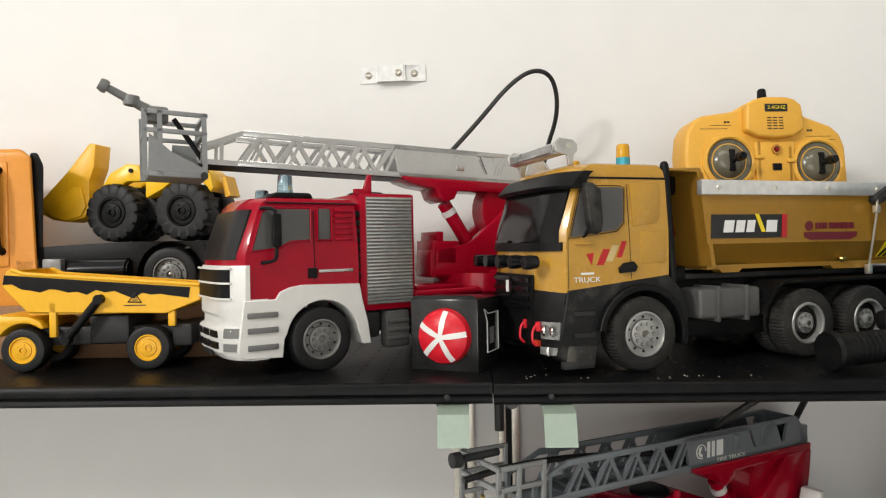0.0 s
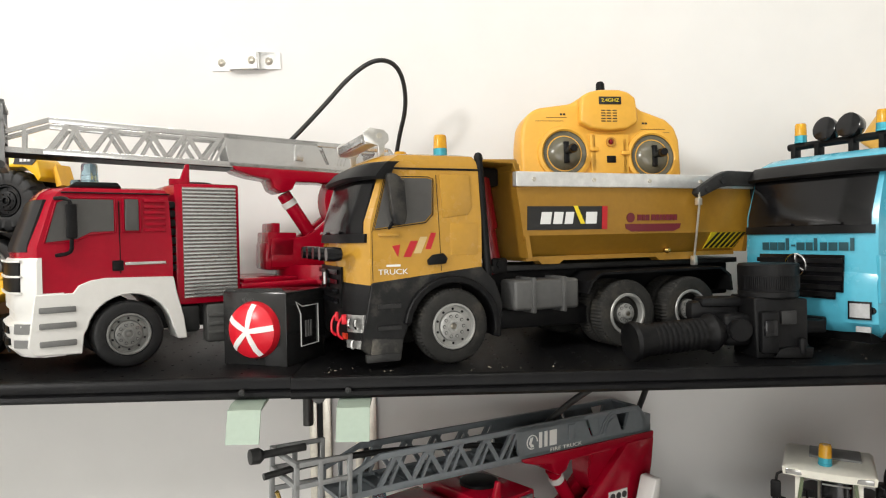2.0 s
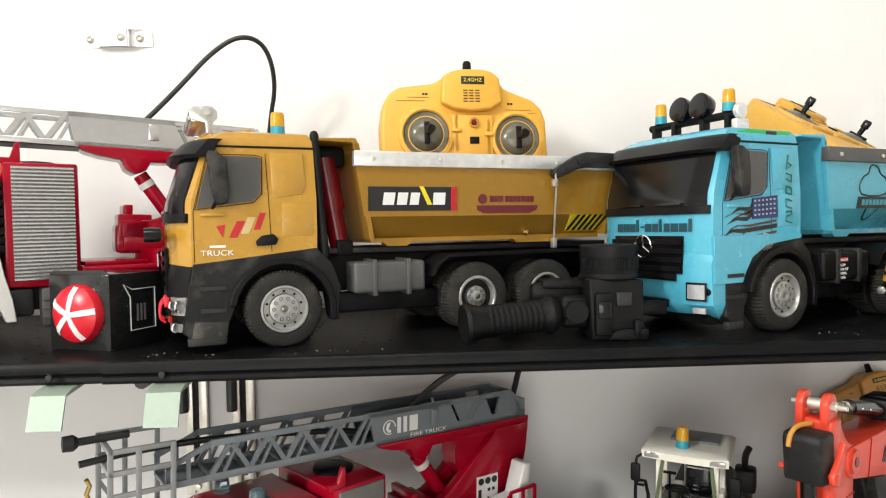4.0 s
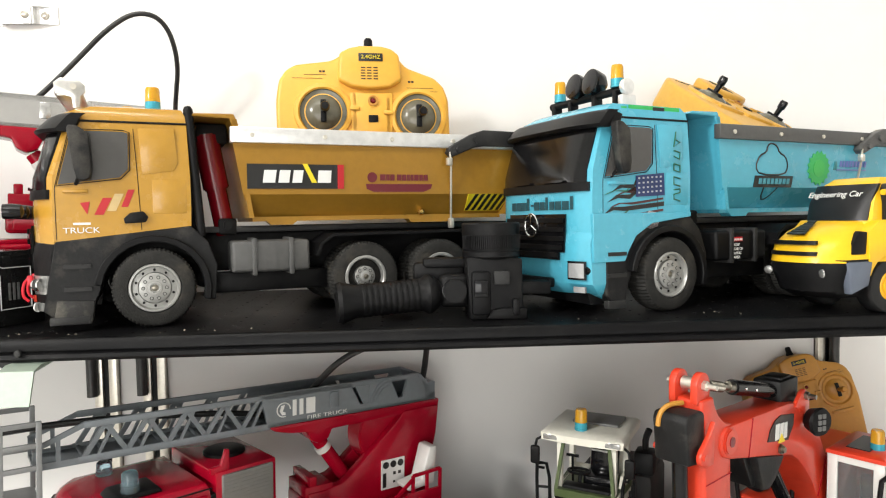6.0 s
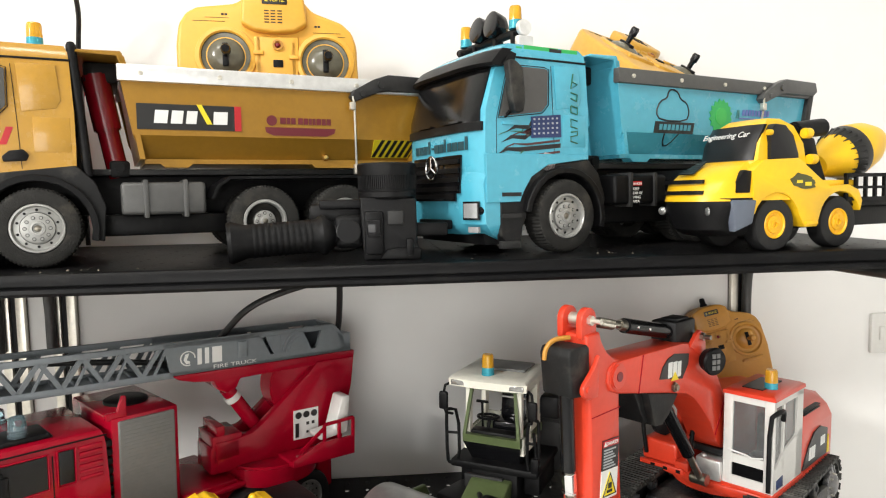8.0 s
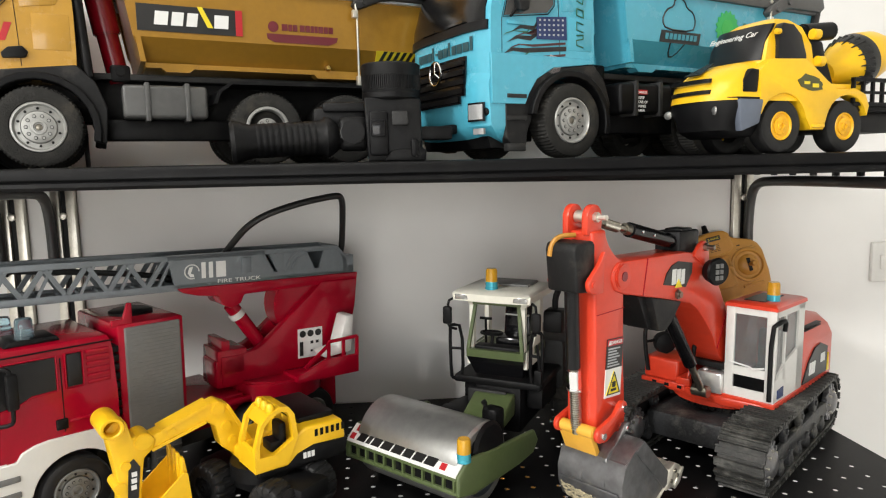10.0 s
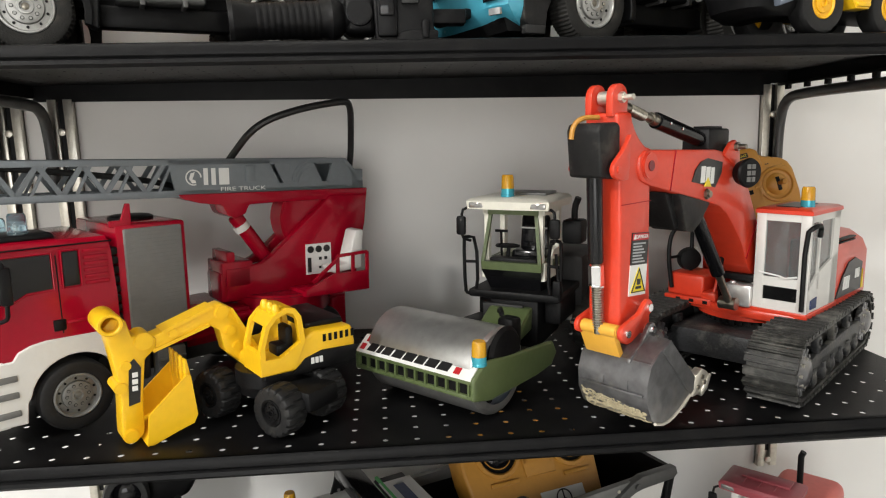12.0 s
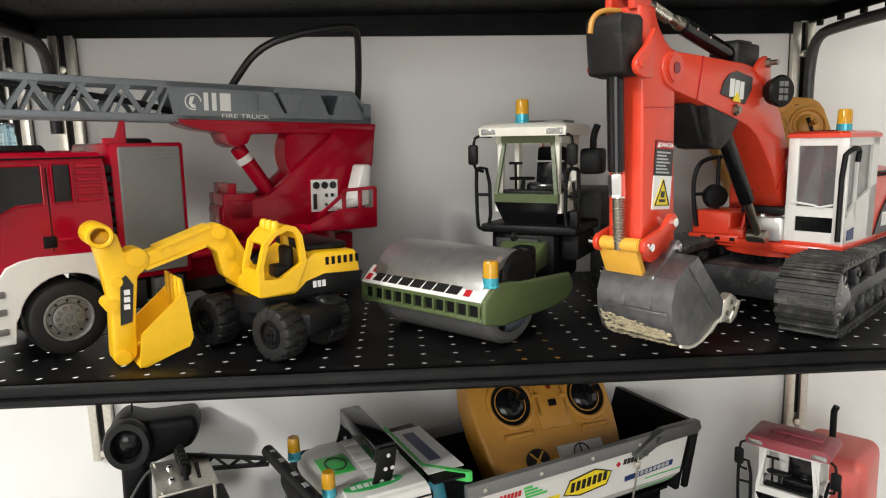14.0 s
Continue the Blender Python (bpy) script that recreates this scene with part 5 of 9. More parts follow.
    tb = Q("turret_base", join(bm_cyl((0.352, -0.025, 0.066), (0.352, -0.025, 0.092), 0.064, n=32, bevel=0.003), bm_box(0.265, 0.45, -0.05, 0.0, 0.085, 0.122, 0.005)), M_RED, t)
    Q("turret_step", join(bm_box(0.268, 0.306, -0.05, 0.002, 0.099, 0.134, 0.0015), bm_box(0.274, 0.284, -0.05, 0.002, 0.1335, 0.146, 0.0015), bm_box(0.272, 0.302, -0.052, -0.049, 0.104, 0.126, 0.001)), M_RED, tb)
    wedge = [(0.272, 0.088), (0.45, 0.088), (0.456, 0.13), (0.466, 0.17), (0.47, B - 0.006), (0.412, B - 0.006), (0.404, 0.2), (0.33, 0.137), (0.318, 0.13), (0.274, 0.124)]
    Q("turret_wedge", bm_prism(wedge, -0.052, -0.037, 0.003), M_RED, tb)
    Q("turret_wedge", bm_prism(wedge, -0.013, 0.002, 0.003), M_RED, tb)
    Q("turret_drum", bm_cyl((0.395, -0.042, B - 0.035), (0.395, -0.008, B - 0.035), 0.047, n=36, bevel=0.002), M_RED, tb)
    Q("boom_plate", bm_prism([(0.222, B + 0.002), (0.229, B - 0.004), (0.247, B - 0.009), (0.272, B - 0.012), (0.277, B - 0.024), (0.287, B - 0.029), (0.3, B - 0.024), (0.305, B - 0.013), (0.345, B - 0.012), (0.47, B - 0.012), (0.472, B + 0.002)], -0.05, 0.001, 0.002), M_RED, tb)
    cyl = Q("lift_cylinder", bm_cyl((0.2945, -0.026, B - 0.028), (0.340, -0.026, 0.122), 0.0092, n=20, bevel=0.001), M_RED, tb)
    Q("cylinder_collar", bm_cyl((0.2995, -0.026, 0.1785), (0.3065, -0.026, 0.1685), 0.0102, n=20, bevel=0.002), M_WHITE, cyl)
    if grey:
        pn = Q("control_panel", bm_box(0.376, 0.412, -0.0535, -0.052, 0.108, 0.1475), M_INK_W, tb, "white printed control panel")
        Q("panel_dial", join(*[bm_cyl((x, -0.0542, 0.1405), (x, -0.0533, 0.1405), 0.0046, n=14) for x in (0.3825, 0.394, 0.4055)], bars([(0.378, 0.383, 0.111, 0.13), (0.394, 0.398, 0.126, 0.130), (0.402, 0.406, 0.126, 0.130), (0.394, 0.397, 0.115, 0.118)], -0.0537)), M_INK_K, pn)
    X, Z = -0.032, -0.024
    Q("operator_seat", bm_prism([(0.425 + X, 0.145 + Z), (0.45 + X, 0.148 + Z), (0.462 + X, 0.19 + Z), (0.474 + X, 0.19 + Z), (0.47 + X, 0.14 + Z), (0.43 + X, 0.136 + Z)], -0.088, -0.06, 0.003), M_WHITE, tb, "white moulded seat")
    cr = join(bm_box(0.385 + X, 0.475 + X, -0.096, -0.05, 0.112 + Z, 0.12 + Z, 0.002), bm_prism([(0.385 + X, 0.113 + Z), (0.475 + X, 0.113 + Z), (0.475 + X, 0.138 + Z), (0.425 + X, 0.138 + Z), (0.385 + X, 0.122 + Z)], -0.098, -0.094, 0.001))
    for a, b in (((0.395, 0.13), (0.43, 0.156)), ((0.43, 0.136), (0.43, 0.16)), ((0.43, 0.16), (0.473, 0.162)), ((0.473, 0.136), (0.473, 0.162)), ((0.452, 0.136), (0.452, 0.161))):
        cr = join(cr, bm_strut((a[0] + X, -0.096, a[1] + Z), (b[0] + X, -0.096, b[1] + Z), 0.004, 0.003))
    Q("seat_cradle", cr, M_RED, tb)
    # ladder: two truss sides, rungs, solid rear box
    Z0, Z1b = B, B + 0.042
    la = P("ladder", bm_box(0.0, 0.475, 0.001, 0.049, Z0 - 0.001, Z0 + 0.003), M_BLACK if not grey else lm, t, "long lattice ladder")
    for y in (0.0, 0.047):
        sd = join(bm_box(0.04, 0.475, y, y + 0.004, Z0, Z0 + 0.007, 0.0008), bm_box(0.045, 0.458, y, y + 0.004, Z1b - 0.007, Z1b, 0.0008))
        x, up = 0.045, True
        while x < 0.228:
            x2 = x + 0.0165
            a, b = (Z0 + 0.005, Z1b - 0.005) if up else (Z1b - 0.005, Z0 + 0.005)
            sd = join(sd, bm_strut((x, y + 0.002, a), (x2 + 0.004, y + 0.002, b), 0.005, 0.0036))
            if up:
                sd = join(sd, bm_strut((x + 0.013, y + 0.002, a), (x2 + 0.012, y + 0.002, b), 0.003, 0.0034))
            x, up = x2 + 0.004, not up
        sd = join(sd, bm_strut((0.0, y + 0.002, Z0 + 0.003), (0.042, y + 0.002, Z0 + 0.003), 0.006, 0.0036), bm_strut((0.0, y + 0.002, Z0 + 0.02), (0.046, y + 0.002, Z1b - 0.003), 0.005, 0.0036), bm_strut((0.002, y + 0.002, Z0), (0.002, y + 0.002, Z0 + 0.022), 0.005, 0.0036), bm_strut((0.022, y + 0.002, Z0), (0.022, y + 0.002, Z0 + 0.03), 0.004, 0.0034))
        P("ladder_side", sd, lm, la)
        box = join(bm_prism([(0.232, Z1b), (0.256, Z1b), (0.256, Z0), (0.241, Z0)], y, y + 0.004), bm_box(0.256, 0.354, y, y + 0.004, Z0, Z1b), bm_box(0.354, 0.486, y, y + 0.004, Z0, Z0 + 0.012), bm_box(0.38, 0.414, y, y + 0.004, Z0 + 0.012, Z1b - 0.006), bm_prism([(0.354, Z0 + 0.012), (0.366, Z0 + 0.012), (0.354, Z1b - 0.007)], y, y + 0.004), bm_prism([(0.371, Z0 + 0.012), (0.38, Z0 + 0.012), (0.38, Z1b - 0.007), (0.36, Z1b - 0.007)], y + 0.0005, y + 0.0035), bm_prism([(0.414, Z0 + 0.012), (0.425, Z0 + 0.012), (0.414, Z1b - 0.007)], y, y + 0.004), bm_prism([(0.432, Z0 + 0.012), (0.475, Z0 + 0.012), (0.475, Z0 + 0.022), (0.458, Z1b - 0.006), (0.44, Z1b - 0.006)], y, y + 0.004))
        P("ladder_box_side", box, lm, la)
    rg = None
    for k in range(22):
        x = 0.045 + 0.0195 * k
        b = bm_cyl((x, 0.003, Z0 + 0.004), (x, 0.048, Z0 + 0.004), 0.002, n=8)
        rg = b if rg is None else join(rg, b)
    P("ladder_rung", rg, lm, la)
    P("ladder_cap", bm_prism([(0.468, Z0), (0.486, Z0), (0.486, Z0 + 0.027), (0.474, Z0 + 0.027), (0.46, Z1b), (0.456, Z1b - 0.002), (0.468, Z0 + 0.02)], 0.0, 0.051, 0.001), lm, la)
    P("ladder_catch", bm_box(0.322, 0.334, -0.0022, 0.0, Z0 + 0.014, Z1b - 0.008, 0.0008), lm, la)
    P("ladder_arc_rib", join(*[bm_prism(arch_pts(0.413, Z0 + 0.010, r, 175, 95, 8) + arch_pts(0.413, Z0 + 0.010, r - 0.002, 95, 175, 8), -0.001, 0.001) for r in (0.022, 0.0265, 0.031)]), lm, la)
    ink = M_INK_GREY if not grey else M_INK_W
    if grey:
        hand = join(bm_tube([(0.240 + 0.0085 * math.cos(a), -0.0004, Z0 + 0.021 + 0.0085 * math.sin(a)) for a in [2 * math.pi * k / 20 for k in range(17)]], 0.0008, 6), bm_prism([(0.237, Z0 + 0.026), (0.2415, Z0 + 0.027), (0.2405, Z0 + 0.024), (0.2385, Z0 + 0.019), (0.242, Z0 + 0.0175), (0.2425, Z0 + 0.0145), (0.238, Z0 + 0.0145), (0.235, Z0 + 0.0195)], -0.0006, 0.0002))
        P("handset_print", moved(hand, pose(0.0205, 0, 0)), ink, la)
        P("number_bar", bars([(0.272, 0.277, Z0 + 0.012, Z0 + 0.0315), (0.281, 0.286, Z0 + 0.012, Z0 + 0.0315), (0.290, 0.302, Z0 + 0.012, Z0 + 0.0315)], -0.0002), ink, la, "pale number bars")
        lettering("ladder_lettering", "FIRE TRUCK", 0.0068, ink, la, L @ pose(0.319, -0.0006, Z0 + 0.0065), stretch=1.55)
    # basket with water cannon
    if grey:
        zt = Z0 + 0.034
        P("basket", bm_box(-0.055, 0.006, -0.012, 0.06, zt - 0.075, zt - 0.068, 0.001), M_BASKET, la, "grey rescue basket floor")
        for y in (-0.012, 0.056):
            for x in (-0.055, -0.03, 0.002):
                P("basket_post", bm_box(x, x + 0.005, y, y + 0.004, zt - 0.07, zt + 0.018, 0.0006), M_BASKET, la)
            for z in (zt + 0.013, zt - 0.008, zt - 0.03):
                P("basket_rail", bm_box(-0.055, 0.007, y + 0.0002, y + 0.0038, z, z + 0.005, 0.0006), M_BASKET, la)
            P("basket_brace", bm_strut((-0.053, y + 0.002, zt - 0.03), (-0.03, y + 0.002, zt - 0.068), 0.004, 0.003), M_BASKET, la)
        for z in (zt + 0.013, zt - 0.008):
            P("basket_rail", bm_box(-0.0548, -0.0502, -0.012, 0.06, z, z + 0.005, 0.0006), M_BASKET, la)
        P("water_cannon", join(bm_cyl((-0.085, 0.02, zt + 0.022), (-0.03, 0.024, zt + 0.022), 0.004, n=12), bm_lathe([(0, 0), (0.0075, 0.001), (0.008, 0.01), (0.005, 0.014), (0, 0.014)], 14, pose(-0.09, 0.02, zt + 0.022, 0, 90, 0))), M_DGREY, la)
        P("brass_chain", bm_tube([(-0.07, -0.01, zt - 0.005 - 0.007 * k) if k % 2 else (-0.073, -0.012, zt - 0.005 - 0.007 * k) for k in range(10)], 0.0022, 6), M_BRASS, la, "brass chain")
    else:
        LB = L @ pose(0.017, 0, 0)

        def PB(name, bm, material, parent, label=""):
            return part(name, moved(bm, LB), material, parent, label)
        zt, zf, zr = Z0 - 0.005, 0.196, 0.268
        PB("basket", bm_box(-0.072, -0.011, -0.014, 0.058, zf, zf + 0.007, 0.001), M_BASKET, la, "grey rescue basket floor")
        PB("basket_gusset", bm_prism([(-0.072, zf + 0.005), (-0.012, zf + 0.005), (-0.012, zf + 0.01), (-0.05, zf + 0.028), (-0.072, zf + 0.046)], -0.0142, -0.011, 0.0006, 1), M_BASKET, la)
        PB("basket_panel", bm_box(-0.044, -0.014, 0.05, 0.054, zf + 0.006, zf + 0.044), M_BASKET, la)
        for x in (-0.0745, -0.059, -0.0135):
            for y in (-0.012, 0.056):
                PB("basket_post", bm_strut((x, y, zf), (x - 0.003, y, zr), 0.005, 0.004), M_BASKET, la)
        for y in (-0.012, 0.056):
            for z in (zr - 0.005, zr - 0.025):
                PB("basket_rail", bm_box(-0.078, -0.0125, y - 0.002, y + 0.002, z, z + 0.005, 0.0008), M_BASKET, la)
        for x in (-0.078, -0.018):
            for z in (zr - 0.005, zr - 0.025):
                PB("basket_rail", bm_box(x, x + 0.005, -0.014, 0.058, z, z + 0.005, 0.0008), M_BASKET, la)
        zt = zr - 0.063
        cm = pose(-0.016, 0, 0)
        PB("water_cannon", moved(join(bm_cyl((-0.055, 0.0, zt + 0.063), (-0.098, -0.004, zt + 0.083), 0.0058, 0.004, n=14), bm_lathe([(0.0065, 0), (0.0075, 0.004), (0.006, 0.009), (0.004, 0.009), (0.004, 0.001), (0, 0.001)], 14, Matrix.Translation((-0.096, -0.004, zt + 0.082)) @ Vector((-0.043, -0.004, 0.02)).to_track_quat("Z", "Y").to_matrix().to_4x4()), bm_box(-0.058, -0.036, -0.006, 0.008, zt + 0.05, zt + 0.068, 0.003), bm_lathe([(0, -0.007), (0.008, -0.005), (0.009, 0), (0.008, 0.005), (0, 0.007)], 14, pose(-0.073, -0.001, zt + 0.0715))), cm), M_MGREY, la, "grey water cannon")
        PB("hose_bar", bm_cyl((-0.045, 0.02, zt + 0.06), (-0.01, 0.02, zt + 0.012), 0.003, n=8), M_BLACK, la)
        PB("basket_bolt", bm_cyl((-0.015, -0.0165, zt - 0.006), (-0.015, -0.009, zt - 0.006), 0.004, n=12), M_DGREY, la)
    return t


ENGINE1 = S1 @ pose(-0.162, 0.733, 0, 0, 0, 35)
ENGINE2 = S2 @ pose(0.188, 0.7125, 0, 0, 0, 40)
LADDER1 = S1 @ pose(-0.305, 0.7376, 0.0201, 0, 2.0, 28.5)
LADDER2 = S2 @ pose(0.0564, 0.6972, 0.0125, 0, 1.1, 32.6)
fire_engine(ENGINE1, ENGINE1.inverted() @ LADDER1, False)
fire_engine(ENGINE2, ENGINE2.inverted() @ LADDER2, True)

# ---- hand-held radio controllers ----
M_GIMBAL = mat("olive_grey_gimbal_plastic", (0.13, 0.12, 0.085), 0.22, grain=0.15, bump=0.02)


def controller(m, colour, label, sticker=False, plain=False):
    """Stands in the plane of x and z, its face to -y."""
    t = thing("radio_controller", m, label, "controller", "radio controllers")
    well_paint, dome_paint, stick_paint = (colour, colour, colour) if plain else (M_BLACK, M_BLACK_GLOSS, M_BLACK_GLOSS) if sticker else (M_GIMBAL, M_GIMBAL, M_BLACK_GLOSS)
    out = [(-0.09, 0.0), (-0.1, 0.02), (-0.112, 0.1), (-0.1125, 0.14), (-0.109, 0.166), (-0.1, 0.18), (-0.088, 0.187), (-0.043, 0.193), (-0.034, 0.199), (-0.022, 0.206), (-0.008, 0.209), (0.018, 0.209), (0.03, 0.206), (0.04, 0.198), (0.05, 0.186), (0.086, 0.173), (0.098, 0.162), (0.104, 0.145), (0.105, 0.1), (0.096, 0.02), (0.086, 0.0), (0.04, 0.008), (-0.04, 0.008)]
    part("shell", bm_prism(out, 0.0, 0.045, 0.007, 3), colour, t)
    part("grip_back", bm_prism([(x * 0.86, z * 0.86 + 0.012) for x, z in out], 0.04, 0.062, 0.008, 3), colour, t)
    hood = [(-0.036, 0.165), (-0.034, 0.199), (-0.022, 0.2055), (-0.008, 0.2085), (0.018, 0.2085), (0.03, 0.2055), (0.04, 0.198), (0.043, 0.166), (0.028, 0.157), (0.004, 0.1545), (-0.02, 0.157)]
    hd = part("centre_hood", bm_prism(hood, -0.012, 0.004, 0.004, 3), colour, t)
    part("label_plate", bm_box(-0.0105, 0.0195, -0.0132, -0.0118, 0.1885, 0.1985, 0.0005), M_INK_K, hd)
    lettering("label_text", "2.4GHZ", 0.0066, M_INK_Y, hd, pose(0.0045, -0.0134, 0.1935), stretch=1.1)
    part("speaker_slot", bars([(x, x + 0.0055, z, z + 0.0012) for x in (-0.008, -0.0005, 0.0075) for z in (0.166, 0.1695, 0.173, 0.1765, 0.18)], -0.0122), M_DGREY, hd)
    mid = part("centre_panel", bm_prism([(-0.02, 0.085), (0.03, 0.085), (0.032, 0.152), (-0.022, 0.152)], -0.004, 0.004, 0.002), colour, t)
    part("power_lamp", bm_lathe([(0.0065, 0), (0.0065, -0.003), (0.0045, -0.003), (0.0045, -0.001), (0, -0.001)], 18, pose(0.0065, -0.004, 0.141) @ TO_Y), M_TXB, mid)
    part("lamp_core", bm_lathe([(0.0035, -0.001), (0.002, -0.004), (0, -0.0045)], 12, pose(0.0065, -0.004, 0.141) @ TO_Y), M_RAM, mid)
    part("power_switch", bm_box(0.0005, 0.0125, -0.006, -0.003, 0.114, 0.123, 0.001), M_BLACK, mid)
    for x, z in ((-0.055, 0.127), (0.064, 0.122)):
        ring = part("stick_bezel", bm_lathe([(0.037, 0.002), (0.0355, -0.003), (0.031, -0.004), (0.029, -0.002), (0.0285, 0.004)], 36, pose(x, 0, z) @ TO_Y), colour, t)
        part("stick_well", bm_lathe([(0.0288, -0.0012), (0.0282, 0.0008), (0.02, 0.0025), (0, 0.003)], 32, pose(x, -0.0018, z) @ TO_Y), well_paint, ring)
        part("gimbal_dome", bm_lathe([(0.022, 0.0), (0.019, -0.004), (0.011, -0.0075), (0, -0.0085)], 28, pose(x, -0.0005, z) @ TO_Y), dome_paint, ring)
        part("gimbal_slot", bm_box(x - 0.0035, x + 0.0035, -0.0105, -0.004, z - 0.014, z + 0.014, 0.001), M_BLACK, ring)
        part("stick", join(bm_cyl((x, -0.003, z), (x + 0.002, -0.03, z + 0.001), 0.0034, 0.0045, n=12), bm_lathe([(0, 0.002), (0.0055, 0.001), (0.006, -0.008), (0.0045, -0.011), (0, -0.011)], 12, pose(x + 0.002, -0.022, z + 0.001) @ TO_Y)), stick_paint, ring)
        s = 1 if x < 0 else -1
        part("trim_slider", join(bm_box(x + s * 0.0385 - 0.003, x + s * 0.0385 + 0.003, -0.004, 0.002, z - 0.024, z + 0.024, 0.001), bm_box(x + s * 0.0385 - 0.006, x + s * 0.0385 + 0.006, -0.007, -0.002, z + 0.002, z + 0.007, 0.001)), colour, t)
        part("trim_slider", bm_box(x - 0.022, x + 0.022, -0.004, 0.002, z - 0.046, z - 0.04, 0.001), colour, t)
    part("arrow_print", bars([(-0.092, -0.055, 0.1692, 0.1696), (-0.078, -0.05, 0.1737, 0.1741), (-0.059, -0.056, 0.177, 0.1793), (-0.055, -0.052, 0.177, 0.1793), (0.052, 0.055, 0.1655, 0.1678), (0.056, 0.059, 0.1655, 0.1678), (0.05, 0.084, 0.1587, 0.1591), (0.062, 0.09, 0.1542, 0.1546)], -0.0001), M_INK_K, t)
    part("antenna_stub", bm_lathe([(0.0075, 0), (0.0075, 0.006), (0.006, 0.008), (0.0055, 0.018), (0.004, 0.0205), (0, 0.021)], 16, pose(0.004, 0.018, 0.206)), M_BLACK, t)
    if sticker:
        st = part("badge_sticker", bm_box(-0.005, 0.066, -0.002, 0.001, 0.033, 0.061), M_INK_W, t, "white sticker with a dark ring")
        part("badge_ring", bm_tube([(0.030 + 0.012 * math.cos(a * math.pi / 12), -0.0025, 0.047 + 0.012 * math.sin(a * math.pi / 12)) for a in range(24)], 0.001, 6, True), M_INK_K, st)
        for a in (90, 210, 330):
            part("badge_spoke", bm_tube([(0.030, -0.0025, 0.047), (0.030 + 0.012 * math.cos(radians(a)), -0.0025, 0.047 + 0.012 * math.sin(radians(a)))], 0.001, 6), M_INK_K, st)
        ov = part("oval_sticker", moved(bm_cyl((0, -0.002, 0), (0, 0.001, 0), 0.0175, n=24), pose(-0.038, 0, 0.048) @ Matrix.Diagonal((1, 1, 0.9, 1))), M_INK_K, t)
        for z0, z1 in ((0.037, 0.059), (0.059, 0.037)):
            part("sticker_cross", bm_strut((-0.048, -0.0023, z0), (-0.028, -0.0023, z1), 0.0022, 0.001), M_TXY, ov)
    return t


controller(pose(0.392, 0.872, Z1 + 0.1115, -4, 0, 6.5), M_TXY, "amber-yellow radio controller standing in the mustard truck's bed")
controller(pose(0.942, 0.858, Z1 + 0.186, -58, 12, 22), M_TXM, "brown-orange radio controller lying tilted in the blue truck's bed")

# ---- carton with a red push button ----
def button_box():
    t = thing("button_carton", S1 @ pose(-0.066, 0.743, 0, 0, 0, -22), "glossy black carton with a red striped push button", "box")
    part("carton", bm_box(0, 0.080, 0, 0.078, 0, 0.0785, 0.0012), M_CARD, t)
    part("carton_flap", bm_prism([(0.001, 0.0785), (0.079, 0.0785), (0.074, 0.083), (0.006, 0.082)], 0.0005, 0.0015), M_CARD, t)
    d = part("push_button", bm_lathe([(0.0305, 0.0), (0.0305, -0.003), (0.0285, -0.0085), (0.021, -0.0135), (0.011, -0.0155), (0, -0.016)], 36, pose(0.042, 0, 0.0385) @ TO_Y), M_BALL, t, "domed red button")
    prof = [(0.0285, -0.0085), (0.021, -0.0135), (0.011, -0.0155), (0, -0.016)]
    for k in range(5):
        a = radians(80 + 72 * k)
        bm = bmesh.new()
        w, rows = 0.003, []
        for r, y in prof:
            c = Vector((0.042 + r * math.cos(a), y - 0.0008, 0.0385 + r * math.sin(a)))
            n = Vector((-math.sin(a), 0, math.cos(a))) * (w if r > 0.001 else 0.0022)
            rows.append([bm.verts.new(c + n), bm.verts.new(c - n), bm.verts.new(c - n + Vector((0, 0.001, 0))), bm.verts.new(c + n + Vector((0, 0.001, 0)))])
        for p, q in zip(rows, rows[1:]):
            for i in range(4):
                bm.faces.new((p[i], p[(i + 1) % 4], q[(i + 1) % 4], q[i]))
        bmesh.ops.recalc_face_normals(bm, faces=bm.faces[:])
        part("button_stripe", bm, M_INK_W, d)
    ol = bm_tube([(0.0805, y, z) for y, z in ((0.018, 0.067), (0.03, 0.061), (0.062, 0.061), (0.062, 0.018), (0.027, 0.018), (0.027, 0.053))], 0.0007, 5, True)
    part("bubble_outline", ol, M_INK_W, t)
    part("print_bar", join(*[bm_box(0.0799, 0.0806, 0.036 + 0.005 * k, 0.0385 + 0.005 * k, 0.027, 0.045) for k in range(3)]), M_MGREY, t)
    return t


button_box()


